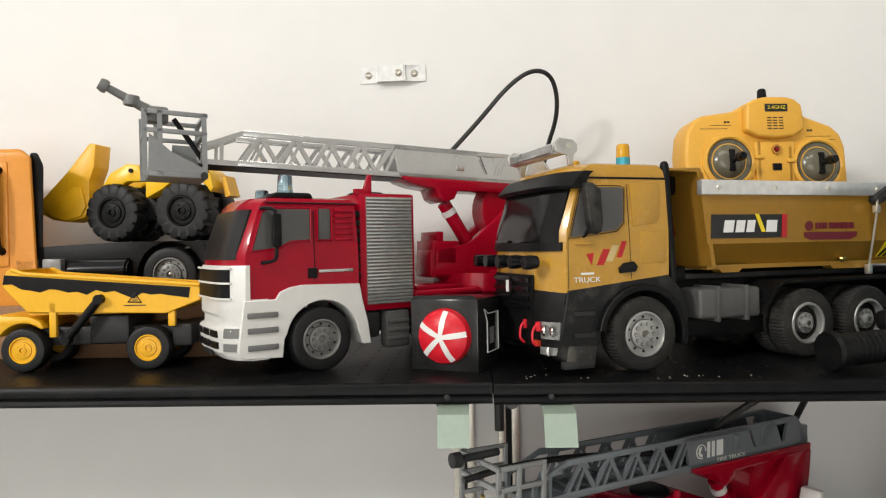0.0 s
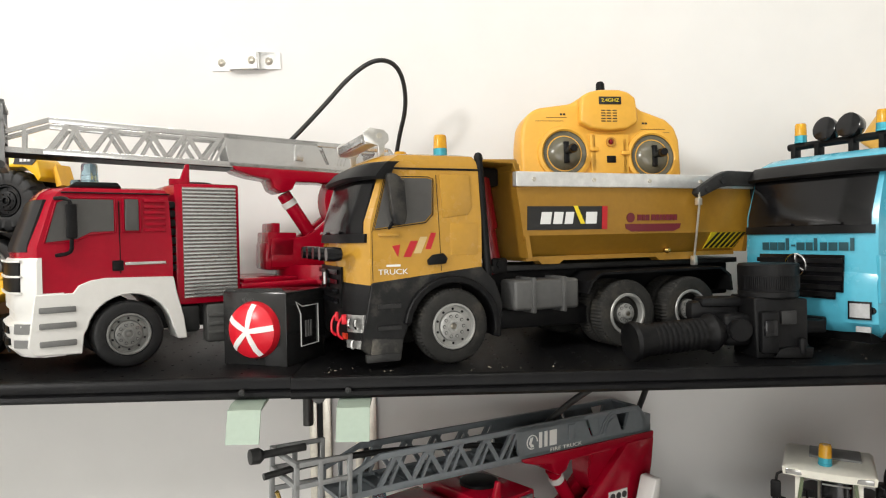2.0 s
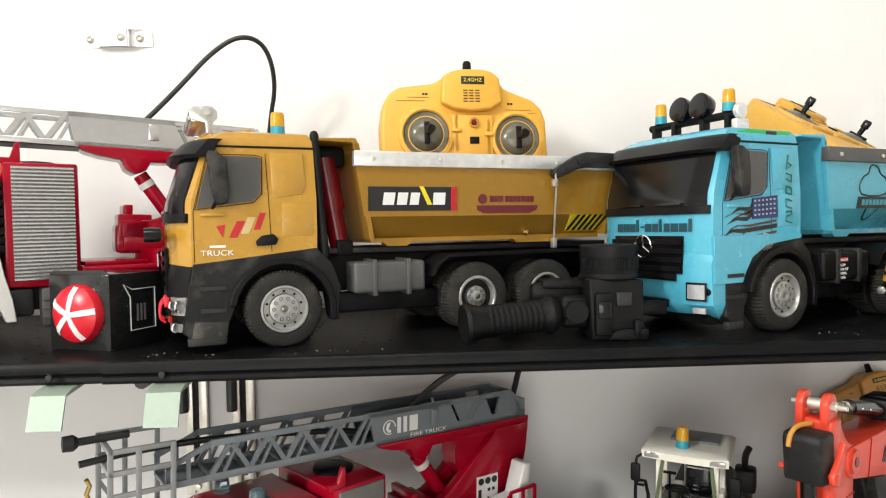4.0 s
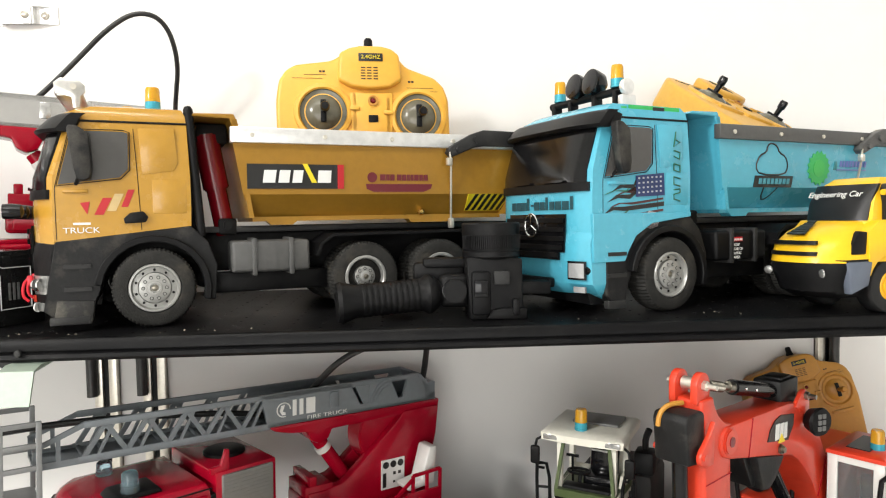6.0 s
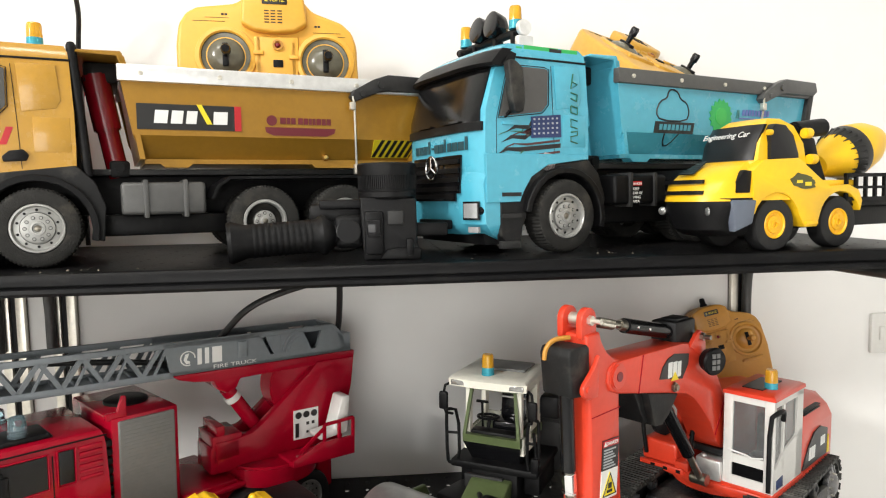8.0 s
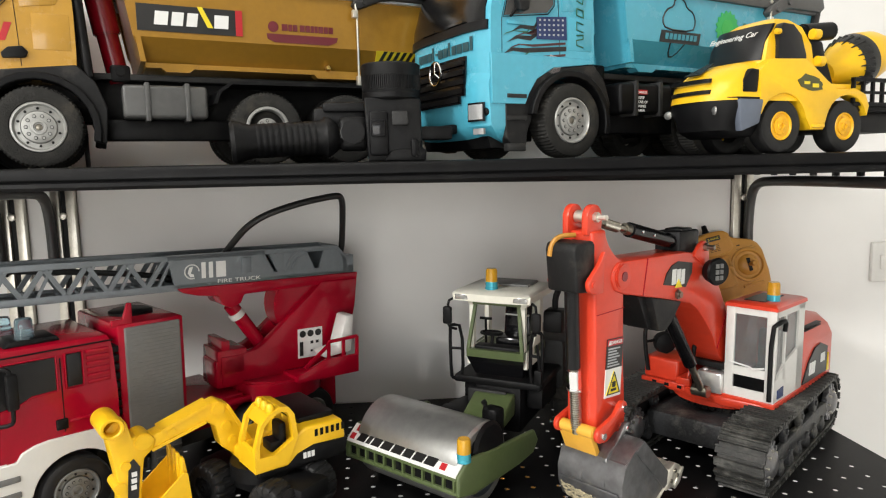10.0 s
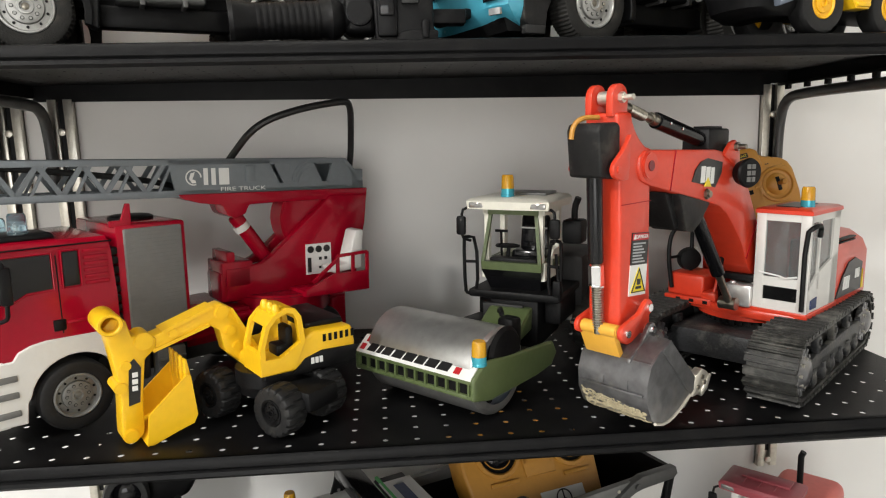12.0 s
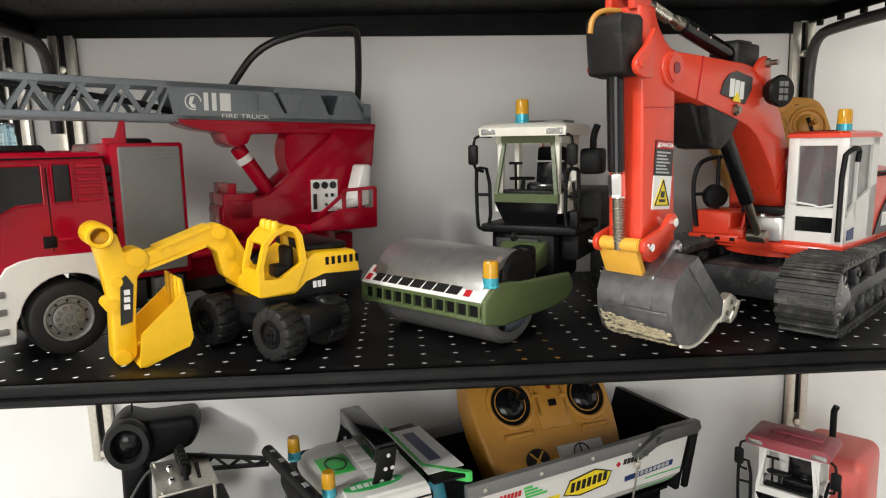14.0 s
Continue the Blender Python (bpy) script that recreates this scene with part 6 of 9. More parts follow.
# ---- yellow articulated dumper in front ----
def small_dumper():
    t = thing("toy_dumper", S1 @ pose(-0.372, 0.757, 0, 0, 0, 4), "small yellow toy dumper with a scuffed black-rimmed skip", "toy truck")
    for x in (0.0, -0.142):
        for y, far in ((0, False), (0.085, True)):
            wheel(t, x, y, 0.0255, 0.0255, 0.02, M_TYRE_CLEAN, M_YELLOW, 0.6, 0.1, far=far, nuts=5, cap=M_YELLOW)
    side = [(-0.163, 0.1), (-0.158, 0.117), (-0.15, 0.119), (-0.138, 0.113), (0.045, 0.0975), (0.061, 0.096), (0.061, 0.08), (0.022, 0.065), (-0.135, 0.069), (-0.155, 0.09)]
    bd = part("skip", join(bm_prism(side, 0.0, 0.004, 0.0008, 1), bm_prism(side, 0.082, 0.086, 0.0008, 1), bm_box(-0.135, 0.022, 0.003, 0.083, 0.066, 0.07), bm_prism([(0.022, 0.065), (0.061, 0.08), (0.061, 0.084), (0.022, 0.069)], 0.003, 0.083), bm_prism([(-0.135, 0.069), (-0.163, 0.1), (-0.158, 0.118), (-0.154, 0.118), (-0.157, 0.1), (-0.131, 0.071)], 0.003, 0.083)), M_YELLOW, t)
    random.seed(5)
    top = [(-0.16 + 0.0105 * k, 0.1125 - 0.0009 * k) for k in range(21)]
    low = [(x - 0.002, z - 0.011 + random.uniform(-0.006, 0.002)) for x, z in top[::-1]]
    part("scuffed_band", bm_prism(top + low, -0.0006, 0.0004), M_BLACK, bd, "worn black paint band")
    part("skip_rim", bm_tube([(-0.152, 0.0, 0.1185), (-0.138, 0.0, 0.1135), (0.045, 0.0, 0.0985), (0.061, 0.0, 0.097)], 0.0022, 8), M_YELLOW, bd)
    part("warning_triangle", bm_tube([(-0.021, -0.0004, 0.079), (-0.006, -0.0004, 0.0785), (-0.013, -0.0004, 0.089)], 0.0012, 5, True), M_INK_K, bd)
    part("triangle_print", bars([(-0.016, -0.0095, 0.0805, 0.0815), (-0.0155, -0.011, 0.083, 0.084), (-0.026, -0.001, 0.0745, 0.0755)], -0.0002), M_INK_K, bd)
    part("chassis", join(bm_box(-0.13, 0.04, 0.02, 0.066, 0.028, 0.05, 0.003), bm_box(-0.07, -0.024, 0.008, 0.078, 0.03, 0.064, 0.004), bm_box(0.025, 0.048, 0.008, 0.078, 0.026, 0.052, 0.003)), M_DGREY, t)
    part("engine_cover", bm_prism([(-0.2, 0.04), (-0.2, 0.06), (-0.175, 0.066), (-0.135, 0.064), (-0.122, 0.058), (-0.118, 0.05)] + arch_pts(-0.142, 0.0255, 0.031, 50, 150, 8), 0.002, 0.084, 0.002), M_YELLOW, t)
    part("stay", bm_box(-0.111, -0.103, 0.0, 0.006, 0.04, 0.08, 0.001), M_YELLOW, t)
    part("stay", bm_box(0.023, 0.031, 0.002, 0.008, 0.05, 0.068, 0.001), M_YELLOW, t)
    r = part("lift_ram", bm_cyl((-0.088, -0.003, 0.04), (-0.054, -0.003, 0.081), 0.0048, n=12), M_BLACK, t)
    part("ram_eye", join(bm_cyl((-0.052, -0.008, 0.083), (-0.052, 0.002, 0.083), 0.0055, n=12), bm_cyl((-0.09, -0.008, 0.037), (-0.09, 0.002, 0.037), 0.0055, n=12)), M_BLACK, r)
    return t


small_dumper()

# ---- cardboard support, orange lorry and wheel loader ----
single("cardboard_box", bm_box(-0.7, -0.315, 0.845, 1.0, 0, 0.069, 0.002), M_CARDBOARD, "plain brown cardboard box under the orange lorry", "box", S1)


def orange_lorry():
    t = thing("toy_lorry", S1 @ pose(-0.395, 0.868, 0.069, 0, 0, 2), "orange-cabbed toy lorry with a bare black chassis", "toy truck")
    for x in (0.0, -0.26):
        for y, far in ((0, False), (0.12, True)):
            wheel(t, x, y, 0.0365, 0.0365, 0.026, M_TYRE_CLEAN, M_RIM_GREY, 0.62, 0.2, far=far)
    deck = [(-0.21, 0.052), (-0.2, 0.075), (-0.06, 0.081), (0.045, 0.081), (0.05, 0.06), (0.045, 0.04)] + arch_pts(0, 0.0365, 0.044, 5, 175, 10) + [(-0.05, 0.03), (-0.2, 0.03)]
    part("chassis", bm_prism(deck, 0.004, 0.118, 0.002), M_BLACK, t)
    part("air_tank", bm_cyl((-0.128, 0.0, 0.043), (-0.05, 0.0, 0.043), 0.0165, n=24, bevel=0.003), M_BLACK_GLOSS, t)
    for x0, x1 in ((-0.165, -0.14), (-0.2, -0.175)):
        part("battery_box", bm_box(x0, x1, -0.006, 0.03, 0.034, 0.06, 0.002), M_RIM_GREY, t)
    for x in (-0.166, -0.149):
        part("tail_lamp", bm_cyl((x, -0.007, 0.031), (x, 0.002, 0.031), 0.006, n=14), M_CLEAR, t)
    lean = Matrix(((1, -0.62, 0, 0), (0, 1, 0, 0), (0, 0, 1, 0), (0, 0, 0, 1)))
    part("cab", moved(bm_prism([(-0.34, -0.02), (-0.34, 0.19), (-0.325, 0.206), (-0.192, 0.206), (-0.179, 0.195), (-0.173, 0.03), (-0.187, -0.02)], -0.006, 0.13, 0.006, 3), lean), M_OCAB, t)
    part("cab_rear_panel", moved(bm_prism([(-0.175, 0.04), (-0.167, 0.04), (-0.163, 0.185), (-0.171, 0.202), (-0.181, 0.202)], 0.006, 0.126, 0.003), lean), M_BLACK, t)
    part("cab_fairing", join(bm_box(-0.238, -0.206, -0.009, 0.0, 0.05, 0.19, 0.004), bm_box(-0.3, -0.245, -0.009, 0.0, 0.03, 0.1, 0.004)), M_OCAB, t)
    part("grab_handle", bm_tube([(-0.214, -0.008, 0.07), (-0.216, -0.02, 0.078), (-0.218, -0.02, 0.17), (-0.216, -0.008, 0.178)], 0.005, 10, smooth=1), M_BLACK, t)
    part("handle_grip", join(*[bm_lathe([(0.0065, 0), (0.0068, 0.0015), (0.0065, 0.003)], 14, pose(-0.2172, -0.02, 0.088 + 0.006 * k)) for k in range(12)]), M_BLACK, t)
    return t


orange_lorry()


def wheel_loader():
    t = thing("toy_wheel_loader", S1 @ pose(-0.392, 0.900, 0.1505, 0, 0, -7), "yellow toy wheel loader with raised scoop and chunky black tyres", "toy loader")
    for x in (0.0, -0.105):
        for y, far in ((0, False), (0.09, True)):
            wheel(t, x, y, 0.041, 0.041, 0.034, M_TYRE_CLEAN, M_BLACK, 0.5, 0.12, lugs=15, lug_depth=0.07, far=far, nuts=6, cap=M_BLACK)
    part("body", bm_prism([(-0.06, 0.06), (-0.06, 0.088), (-0.03, 0.1), (-0.005, 0.106), (0.025, 0.104), (0.037, 0.094), (0.042, 0.072), (0.037, 0.066), (0.032, 0.074), (0.018, 0.086), (-0.015, 0.086), (-0.035, 0.072)], 0.012, 0.06, 0.002), M_YELLOW2, t)
    part("body_vent", join(*[bm_box(-0.03 + 0.012 * k, -0.022 + 0.012 * k, 0.03, 0.06, 0.103, 0.1075, 0.001) for k in range(4)]), M_BLACK, t)
    part("maker_patch", bm_prism([(0.004, 0.09), (0.03, 0.088), (0.036, 0.094), (0.03, 0.102), (0.008, 0.102)], 0.0105, 0.013), M_INK_K, t)
    part("patch_mark", bars([(0.014, 0.018, 0.0925, 0.0985), (0.0195, 0.0235, 0.0925, 0.0985), (0.025, 0.029, 0.0925, 0.0985)], 0.01), M_INK_W, t)
    part("tail_fin", bm_prism([(0.05, 0.06), (0.058, 0.062), (0.05, 0.09), (0.046, 0.085)], 0.03, 0.06), M_YELLOW, t)
    part("underframe", bm_box(-0.11, 0.03, 0.025, 0.065, 0.03, 0.062, 0.004), M_BLACK, t)
    arm = part("lift_arm", bm_prism([(-0.062, 0.085), (-0.072, 0.108), (-0.09, 0.11), (-0.115, 0.098), (-0.135, 0.07), (-0.12, 0.066), (-0.09, 0.085)], 0.014, 0.03, 0.002), M_YELLOW2, t)
    part("lift_arm", bm_prism([(-0.062, 0.085), (-0.072, 0.108), (-0.09, 0.11), (-0.115, 0.098), (-0.135, 0.07), (-0.12, 0.066), (-0.09, 0.085)], 0.06, 0.076, 0.002), M_YELLOW2, t)
    part("arm_bolt", bm_cyl((-0.082, 0.011, 0.1), (-0.082, 0.015, 0.1), 0.003, n=10), M_BLACK, arm)
    prof = [(-0.26, 0.052), (-0.234, 0.056), (-0.184, 0.103), (-0.148, 0.142), (-0.138, 0.14), (-0.142, 0.107), (-0.15, 0.088), (-0.15, 0.055), (-0.158, 0.036), (-0.184, 0.03), (-0.209, 0.034), (-0.232, 0.045)]
    sc = part("scoop", bm_prism(prof, 0.016, 0.05, 0.002), M_YELLOW, t)
    part("scoop_rib", bm_prism([(-0.221, 0.05), (-0.174, 0.08), (-0.16, 0.079), (-0.1535, 0.052), (-0.162, 0.038), (-0.184, 0.032), (-0.207, 0.036)], 0.0125, 0.017, 0.003), M_YELLOW, sc)
    return t


wheel_loader()


# ---- black handheld stabiliser lying on the shelf ----
def stabiliser():
    t = thing("camera_stabiliser", S1, "black handheld camera stabiliser lying on the shelf", "stabiliser")
    a, b = Vector((0.368, 0.698, 0.0215)), Vector((0.455, 0.716, 0.026))
    d = (b - a).normalized()
    q = Matrix.Translation(a) @ d.to_track_quat("Z", "Y").to_matrix().to_4x4()
    h = part("handle", bm_lathe([(0, -0.004), (0.0195, -0.004), (0.0212, 0), (0.0195, 0.006), (0.0168, 0.014), (0.0166, 0.05), (0.0168, 0.078), (0.0172, 0.084), (0.0205, 0.0885), (0.0205, 0.0915), (0.0155, 0.099), (0.012, 0.102), (0, 0.102)], 32, q), M_BLACK, t)
    for k in range(10):
        part("grip_ring", bm_lathe([(0.0166, 0.02 + 0.006 * k), (0.01705, 0.021 + 0.006 * k), (0.01705, 0.024 + 0.006 * k), (0.0166, 0.025 + 0.006 * k)], 28, q), M_BLACK, h)
    part("collar", bm_cyl(b + d * 0.008, b + d * 0.028, 0.0135, 0.012, n=20, bevel=0.001), M_BLACK, t)
    j = part("knuckle", join(bm_box(0.468, 0.498, 0.708, 0.744, 0.012, 0.046, 0.006, 3), bm_cyl((0.483, 0.7, 0.03), (0.483, 0.752, 0.03), 0.012, n=18, bevel=0.001)), M_BLACK, t)
    part("knuckle_cap", bm_cyl((0.48, 0.706, 0.03), (0.48, 0.714, 0.03), 0.01, n=16), M_BLACK_GLOSS, j)
    part("motor_arm", join(bm_box(0.452, 0.506, 0.726, 0.752, 0.052, 0.062, 0.003), bm_box(0.441, 0.496, 0.73, 0.75, 0.036, 0.058, 0.006)), M_BLACK, t)
    part("accent_line", bm_box(0.47, 0.489, 0.7288, 0.7301, 0.0565, 0.0585), M_INK_R, t)
    body = part("motor_body", join(bm_prism([(0.4975, 0.0), (0.5545, 0.0), (0.5555, 0.011), (0.552, 0.014), (0.5515, 0.062), (0.4945, 0.064), (0.4965, 0.02)], 0.698, 0.752, 0.006, 3), bm_prism([(0.513, 0.001), (0.555, 0.0), (0.556, 0.012), (0.53, 0.0125), (0.52, 0.0105)], 0.694, 0.7, 0.002), bm_box(0.499, 0.518, 0.69, 0.7, 0.006, 0.05, 0.003), bm_box(0.54, 0.548, 0.692, 0.7, 0.004, 0.022, 0.003)), M_BLACK, t)
    part("side_key", bm_box(0.501, 0.515, 0.687, 0.691, 0.024, 0.042, 0.002), M_BLACK_GLOSS, body)
    part("side_key", bm_box(0.522, 0.538, 0.694, 0.6985, 0.036, 0.05, 0.001), M_DGREY, body)
    rg = [(0.0285, 0.062), (0.0302, 0.064), (0.0302, 0.069), (0.0296, 0.0695), (0.0298, 0.07), (0.0305, 0.0945), (0.0305, 0.097), (0.029, 0.0985), (0, 0.0985)]
    r = part("ribbed_motor", bm_lathe(rg, 40, pose(0.523, 0.724, 0)), M_BLACK, t)
    for k in range(40):
        an = radians(195 + 4.0 * k)
        c, s = math.cos(an), math.sin(an)
        part("motor_rib", bm_cyl((0.523 + 0.0299 * c, 0.724 + 0.0299 * s, 0.072), (0.523 + 0.0303 * c, 0.724 + 0.0303 * s, 0.086), 0.0009, n=5), M_BLACK, r)
    part("plate_arm", bm_box(0.548, 0.586, 0.722, 0.742, 0.022, 0.036, 0.002), M_BLACK, t)
    return t


stabiliser()


# ---- yellow cement mixer car ----
def mixer_car():
    t = thing("toy_mixer_car", S1 @ pose(0.919, 0.667, 0, 0, 0, 16.5), "yellow toy cement mixer car with black windows and patterned drum", "toy truck")
    N, F = 0.0, 0.088
    for x in (0.0, 0.094):
        for y, far in ((N, False), (F, True)):
            wheel(t, x, y, 0.0278, 0.0278, 0.02, M_TYRE_CLEAN, M_YELLOW, 0.52, 0.1, far=far, nuts=5, cap=M_YELLOW)
    part("chassis", bm_box(-0.06, 0.2, 0.012, 0.076, 0.022, 0.045, 0.004), M_BLACK, t)
    # black bumper
    part("bumper", bm_loft([cab_ring(z, fx, cx, N + i, F - i, -0.028, power=3) for z, fx, cx, i in ((0.017, -0.066, -0.05, 0.014), (0.024, -0.078, -0.06, 0.008), (0.046, -0.086, -0.062, 0.0), (0.056, -0.085, -0.06, -0.001))]), M_BLACK, t)
    part("bumper_corner", bm_prism([(-0.058, 0.022), (-0.034, 0.03), (-0.029, 0.054), (-0.062, 0.054)], -0.003, 0.006, 0.002), mat("blue_grey_plastic", (0.11, 0.13, 0.17), 0.5), t)
    for y in (0.012, 0.076):
        part("headlamp", bm_lathe([(0.0046, 0), (0.0042, 0.0012), (0.003, 0.002), (0, 0.0024)], 14, pose(-0.0805 if y > 0.05 else -0.079, y, 0.043, 0, -90, -20 if y < 0.05 else 20)), M_CLEAR, t)
    # hood
    hood = part("hood", bm_loft([cab_ring(z, fx, cx, N + i, F - i, 0.03, power=3) for z, fx, cx, i in ((0.053, -0.087, -0.062, 0.0), (0.07, -0.083, -0.058, 0.001), (0.083, -0.068, -0.046, 0.006), (0.092, -0.044, -0.03, 0.012), (0.096, -0.02, -0.012, 0.016))]), M_YELLOW2, t)
    for z in (0.06, 0.071):
        part("grille_slot", front_band([(z, -0.0865, -0.0615), (z + 0.004, -0.0855, -0.0605)], N, F, 0.2, 0.86, 0.0006, 0.003, power=3), M_BLACK, hood)
    part("side_lamp", bm_prism([(-0.055, 0.061), (-0.036, 0.061), (-0.034, 0.083), (-0.044, 0.084), (-0.054, 0.072)], -0.0006, 0.006, 0.001), M_BLACK, hood)
    random.seed(3)
    tr = [bm_box(x, x + 0.004, 0.036 + 0.0015 * k, 0.0575 - 0.001 * k, 0.0, 0.0012) for k, x in enumerate([0.0, 0.005, 0.01, 0.015, 0.02, 0.025])]
    part("tread_print", moved(join(*tr), Matrix.Translation((-0.0755, 0.0, 0.0805)) @ Matrix.Rotation(radians(-27), 4, "Y")), M_INK_K, hood)
    # side and mudguards
    sd = [(-0.032, 0.04)] + arch_pts(0, 0.0278, 0.033, 160, 15, 10) + [(0.04, 0.024), (0.058, 0.024)] + arch_pts(0.094, 0.0278, 0.033, 165, 20, 10) + [(0.128, 0.05), (0.122, 0.062), (0.105, 0.068), (0.078, 0.066), (0.062, 0.075), (0.03, 0.096), (-0.02, 0.094), (-0.035, 0.082)]
    for y0, y1 in ((N - 0.002, N + 0.014), (F - 0.014, F + 0.002)):
        part("side_panel", bm_prism(sd, y0, y1, 0.002), M_YELLOW2, t)
    part("side_step", bm_box(0.04, 0.058, N - 0.004, N + 0.002, 0.026, 0.03, 0.001), M_YELLOW2, t)
    random.seed(8)
    blob = [(0.036 + 0.022 * math.cos(a) * random.uniform(0.7, 1.1), 0.072 + 0.008 * math.sin(a) * random.uniform(0.6, 1.2) - 0.1 * 0.022 * math.cos(a)) for a in [2 * math.pi * k / 18 for k in range(18)]]
    bp = part("camouflage_print", bm_prism(blob, N - 0.003, N - 0.0019), mat("dark_olive_print", (0.07, 0.07, 0.02), 0.5), t)
    part("camouflage_spot", bars([(0.026, 0.034, 0.07, 0.073), (0.038, 0.047, 0.067, 0.071)], N - 0.003), M_INK_Y, bp)
    # cab
    cab = part("cab", bm_loft([cab_ring(z, fx, cx, N + i, F - i, rear, power=4) for z, fx, cx, i, rear in ((0.09, -0.032, -0.02, 0.006, 0.05), (0.112, -0.026, -0.016, 0.007, 0.046), (0.13, -0.014, -0.005, 0.011, 0.036), (0.138, 0.0, 0.006, 0.018, 0.024))]), M_YELLOW2, t)
    part("windscreen", front_band([(0.094, -0.031, -0.0196), (0.112, -0.026, -0.016), (0.131, -0.0135, -0.0045)], N + 0.007, F - 0.007, 0.03, 0.97, 0.0012, 0.004, power=4), M_GLASS_DULL, cab)
    part("side_window", bm_prism([(-0.006, 0.09), (0.034, 0.079), (0.034, 0.1), (0.026, 0.12), (0.014, 0.13), (0.0, 0.131), (-0.005, 0.125)], N + 0.002, N + 0.012, 0.001), M_GLASS_DULL, cab)
    for x0, x1, z, r in ((0.042, 0.052, 0.122, 0.0055), (0.05, 0.06, 0.095, 0.0055), (-0.01, -0.003, 0.122, 0.003)):
        part("side_knob", bm_cyl((x0, N + 0.0035, z), (x1, N + 0.0035, z), r, n=12, bevel=0.001), M_YELLOW2, cab)
    lm = Matrix.Translation((-0.0222, 0.046, 0.121)) @ Matrix.Rotation(radians(-90), 4, "Z") @ Matrix.Rotation(radians(-33), 4, "X")
    lettering("windscreen_lettering", "Engineering Car", 0.0098, M_INK_W, cab, lm, stretch=1.0)
    # mixer
    part("pump_box", join(bm_prism([(0.05, 0.078), (0.09, 0.078), (0.084, 0.095), (0.076, 0.12), (0.052, 0.12)], 0.016, 0.07, 0.004), bm_cyl((0.046, 0.02, 0.126), (0.092, 0.02, 0.131), 0.0095, n=16, bevel=0.002), bm_prism([(0.05, 0.068), (0.09, 0.068), (0.075, 0.1), (0.06, 0.1)], 0.012, 0.076)), M_BLACK, t)
    part("rear_shelf", bm_box(0.05, 0.125, 0.004, 0.084, 0.066, 0.073, 0.002), M_YELLOW2, t)
    dm = pose(0.116, 0.046, 0.09, 0, 72, 0) @ Matrix.Diagonal((0.8, 0.8, 0.8, 1))
    dr = part("drum", bm_lathe([(0, 0), (0.016, 0.001), (0.024, 0.02), (0.037, 0.05), (0.039, 0.072), (0.034, 0.1), (0.022, 0.125), (0, 0.126)], 36, dm), M_YELLOW2, t)
    bd = bm_lathe([(0.0345, 0.042), (0.0378, 0.05), (0.0396, 0.066), (0.0388, 0.068)], 36, dm)
    part("drum_band", bd, M_INK_K, dr)
    for k in range(26):
        a = 2 * math.pi * k / 26
        z0 = 0.036 + (0.004 if k % 2 else 0.0)
        r0 = 0.0318
        p = dm @ Vector((r0 * math.cos(a), r0 * math.sin(a), z0))
        q = dm @ Vector((0.0383 * math.cos(a + 0.08), 0.0383 * math.sin(a + 0.08), 0.055))
        part("band_tooth", bm_cyl(p, q, 0.0006, 0.0026, n=5), M_INK_K, dr)
    part("side_cage", join(bm_box(0.105, 0.2, 0.0, 0.004, 0.05, 0.054), bm_box(0.105, 0.2, 0.0, 0.004, 0.076, 0.08), *[bm_box(0.105 + 0.0155 * k, 0.108 + 0.0155 * k, 0.0, 0.0035, 0.05, 0.08) for k in range(7)], bm_box(0.105, 0.2, 0.0005, 0.003, 0.063, 0.066)), M_BLACK, t)
    part("rear_bed", bm_box(0.1, 0.2, 0.004, 0.084, 0.044, 0.052, 0.002), M_BLACK, t)
    return t


mixer_car()
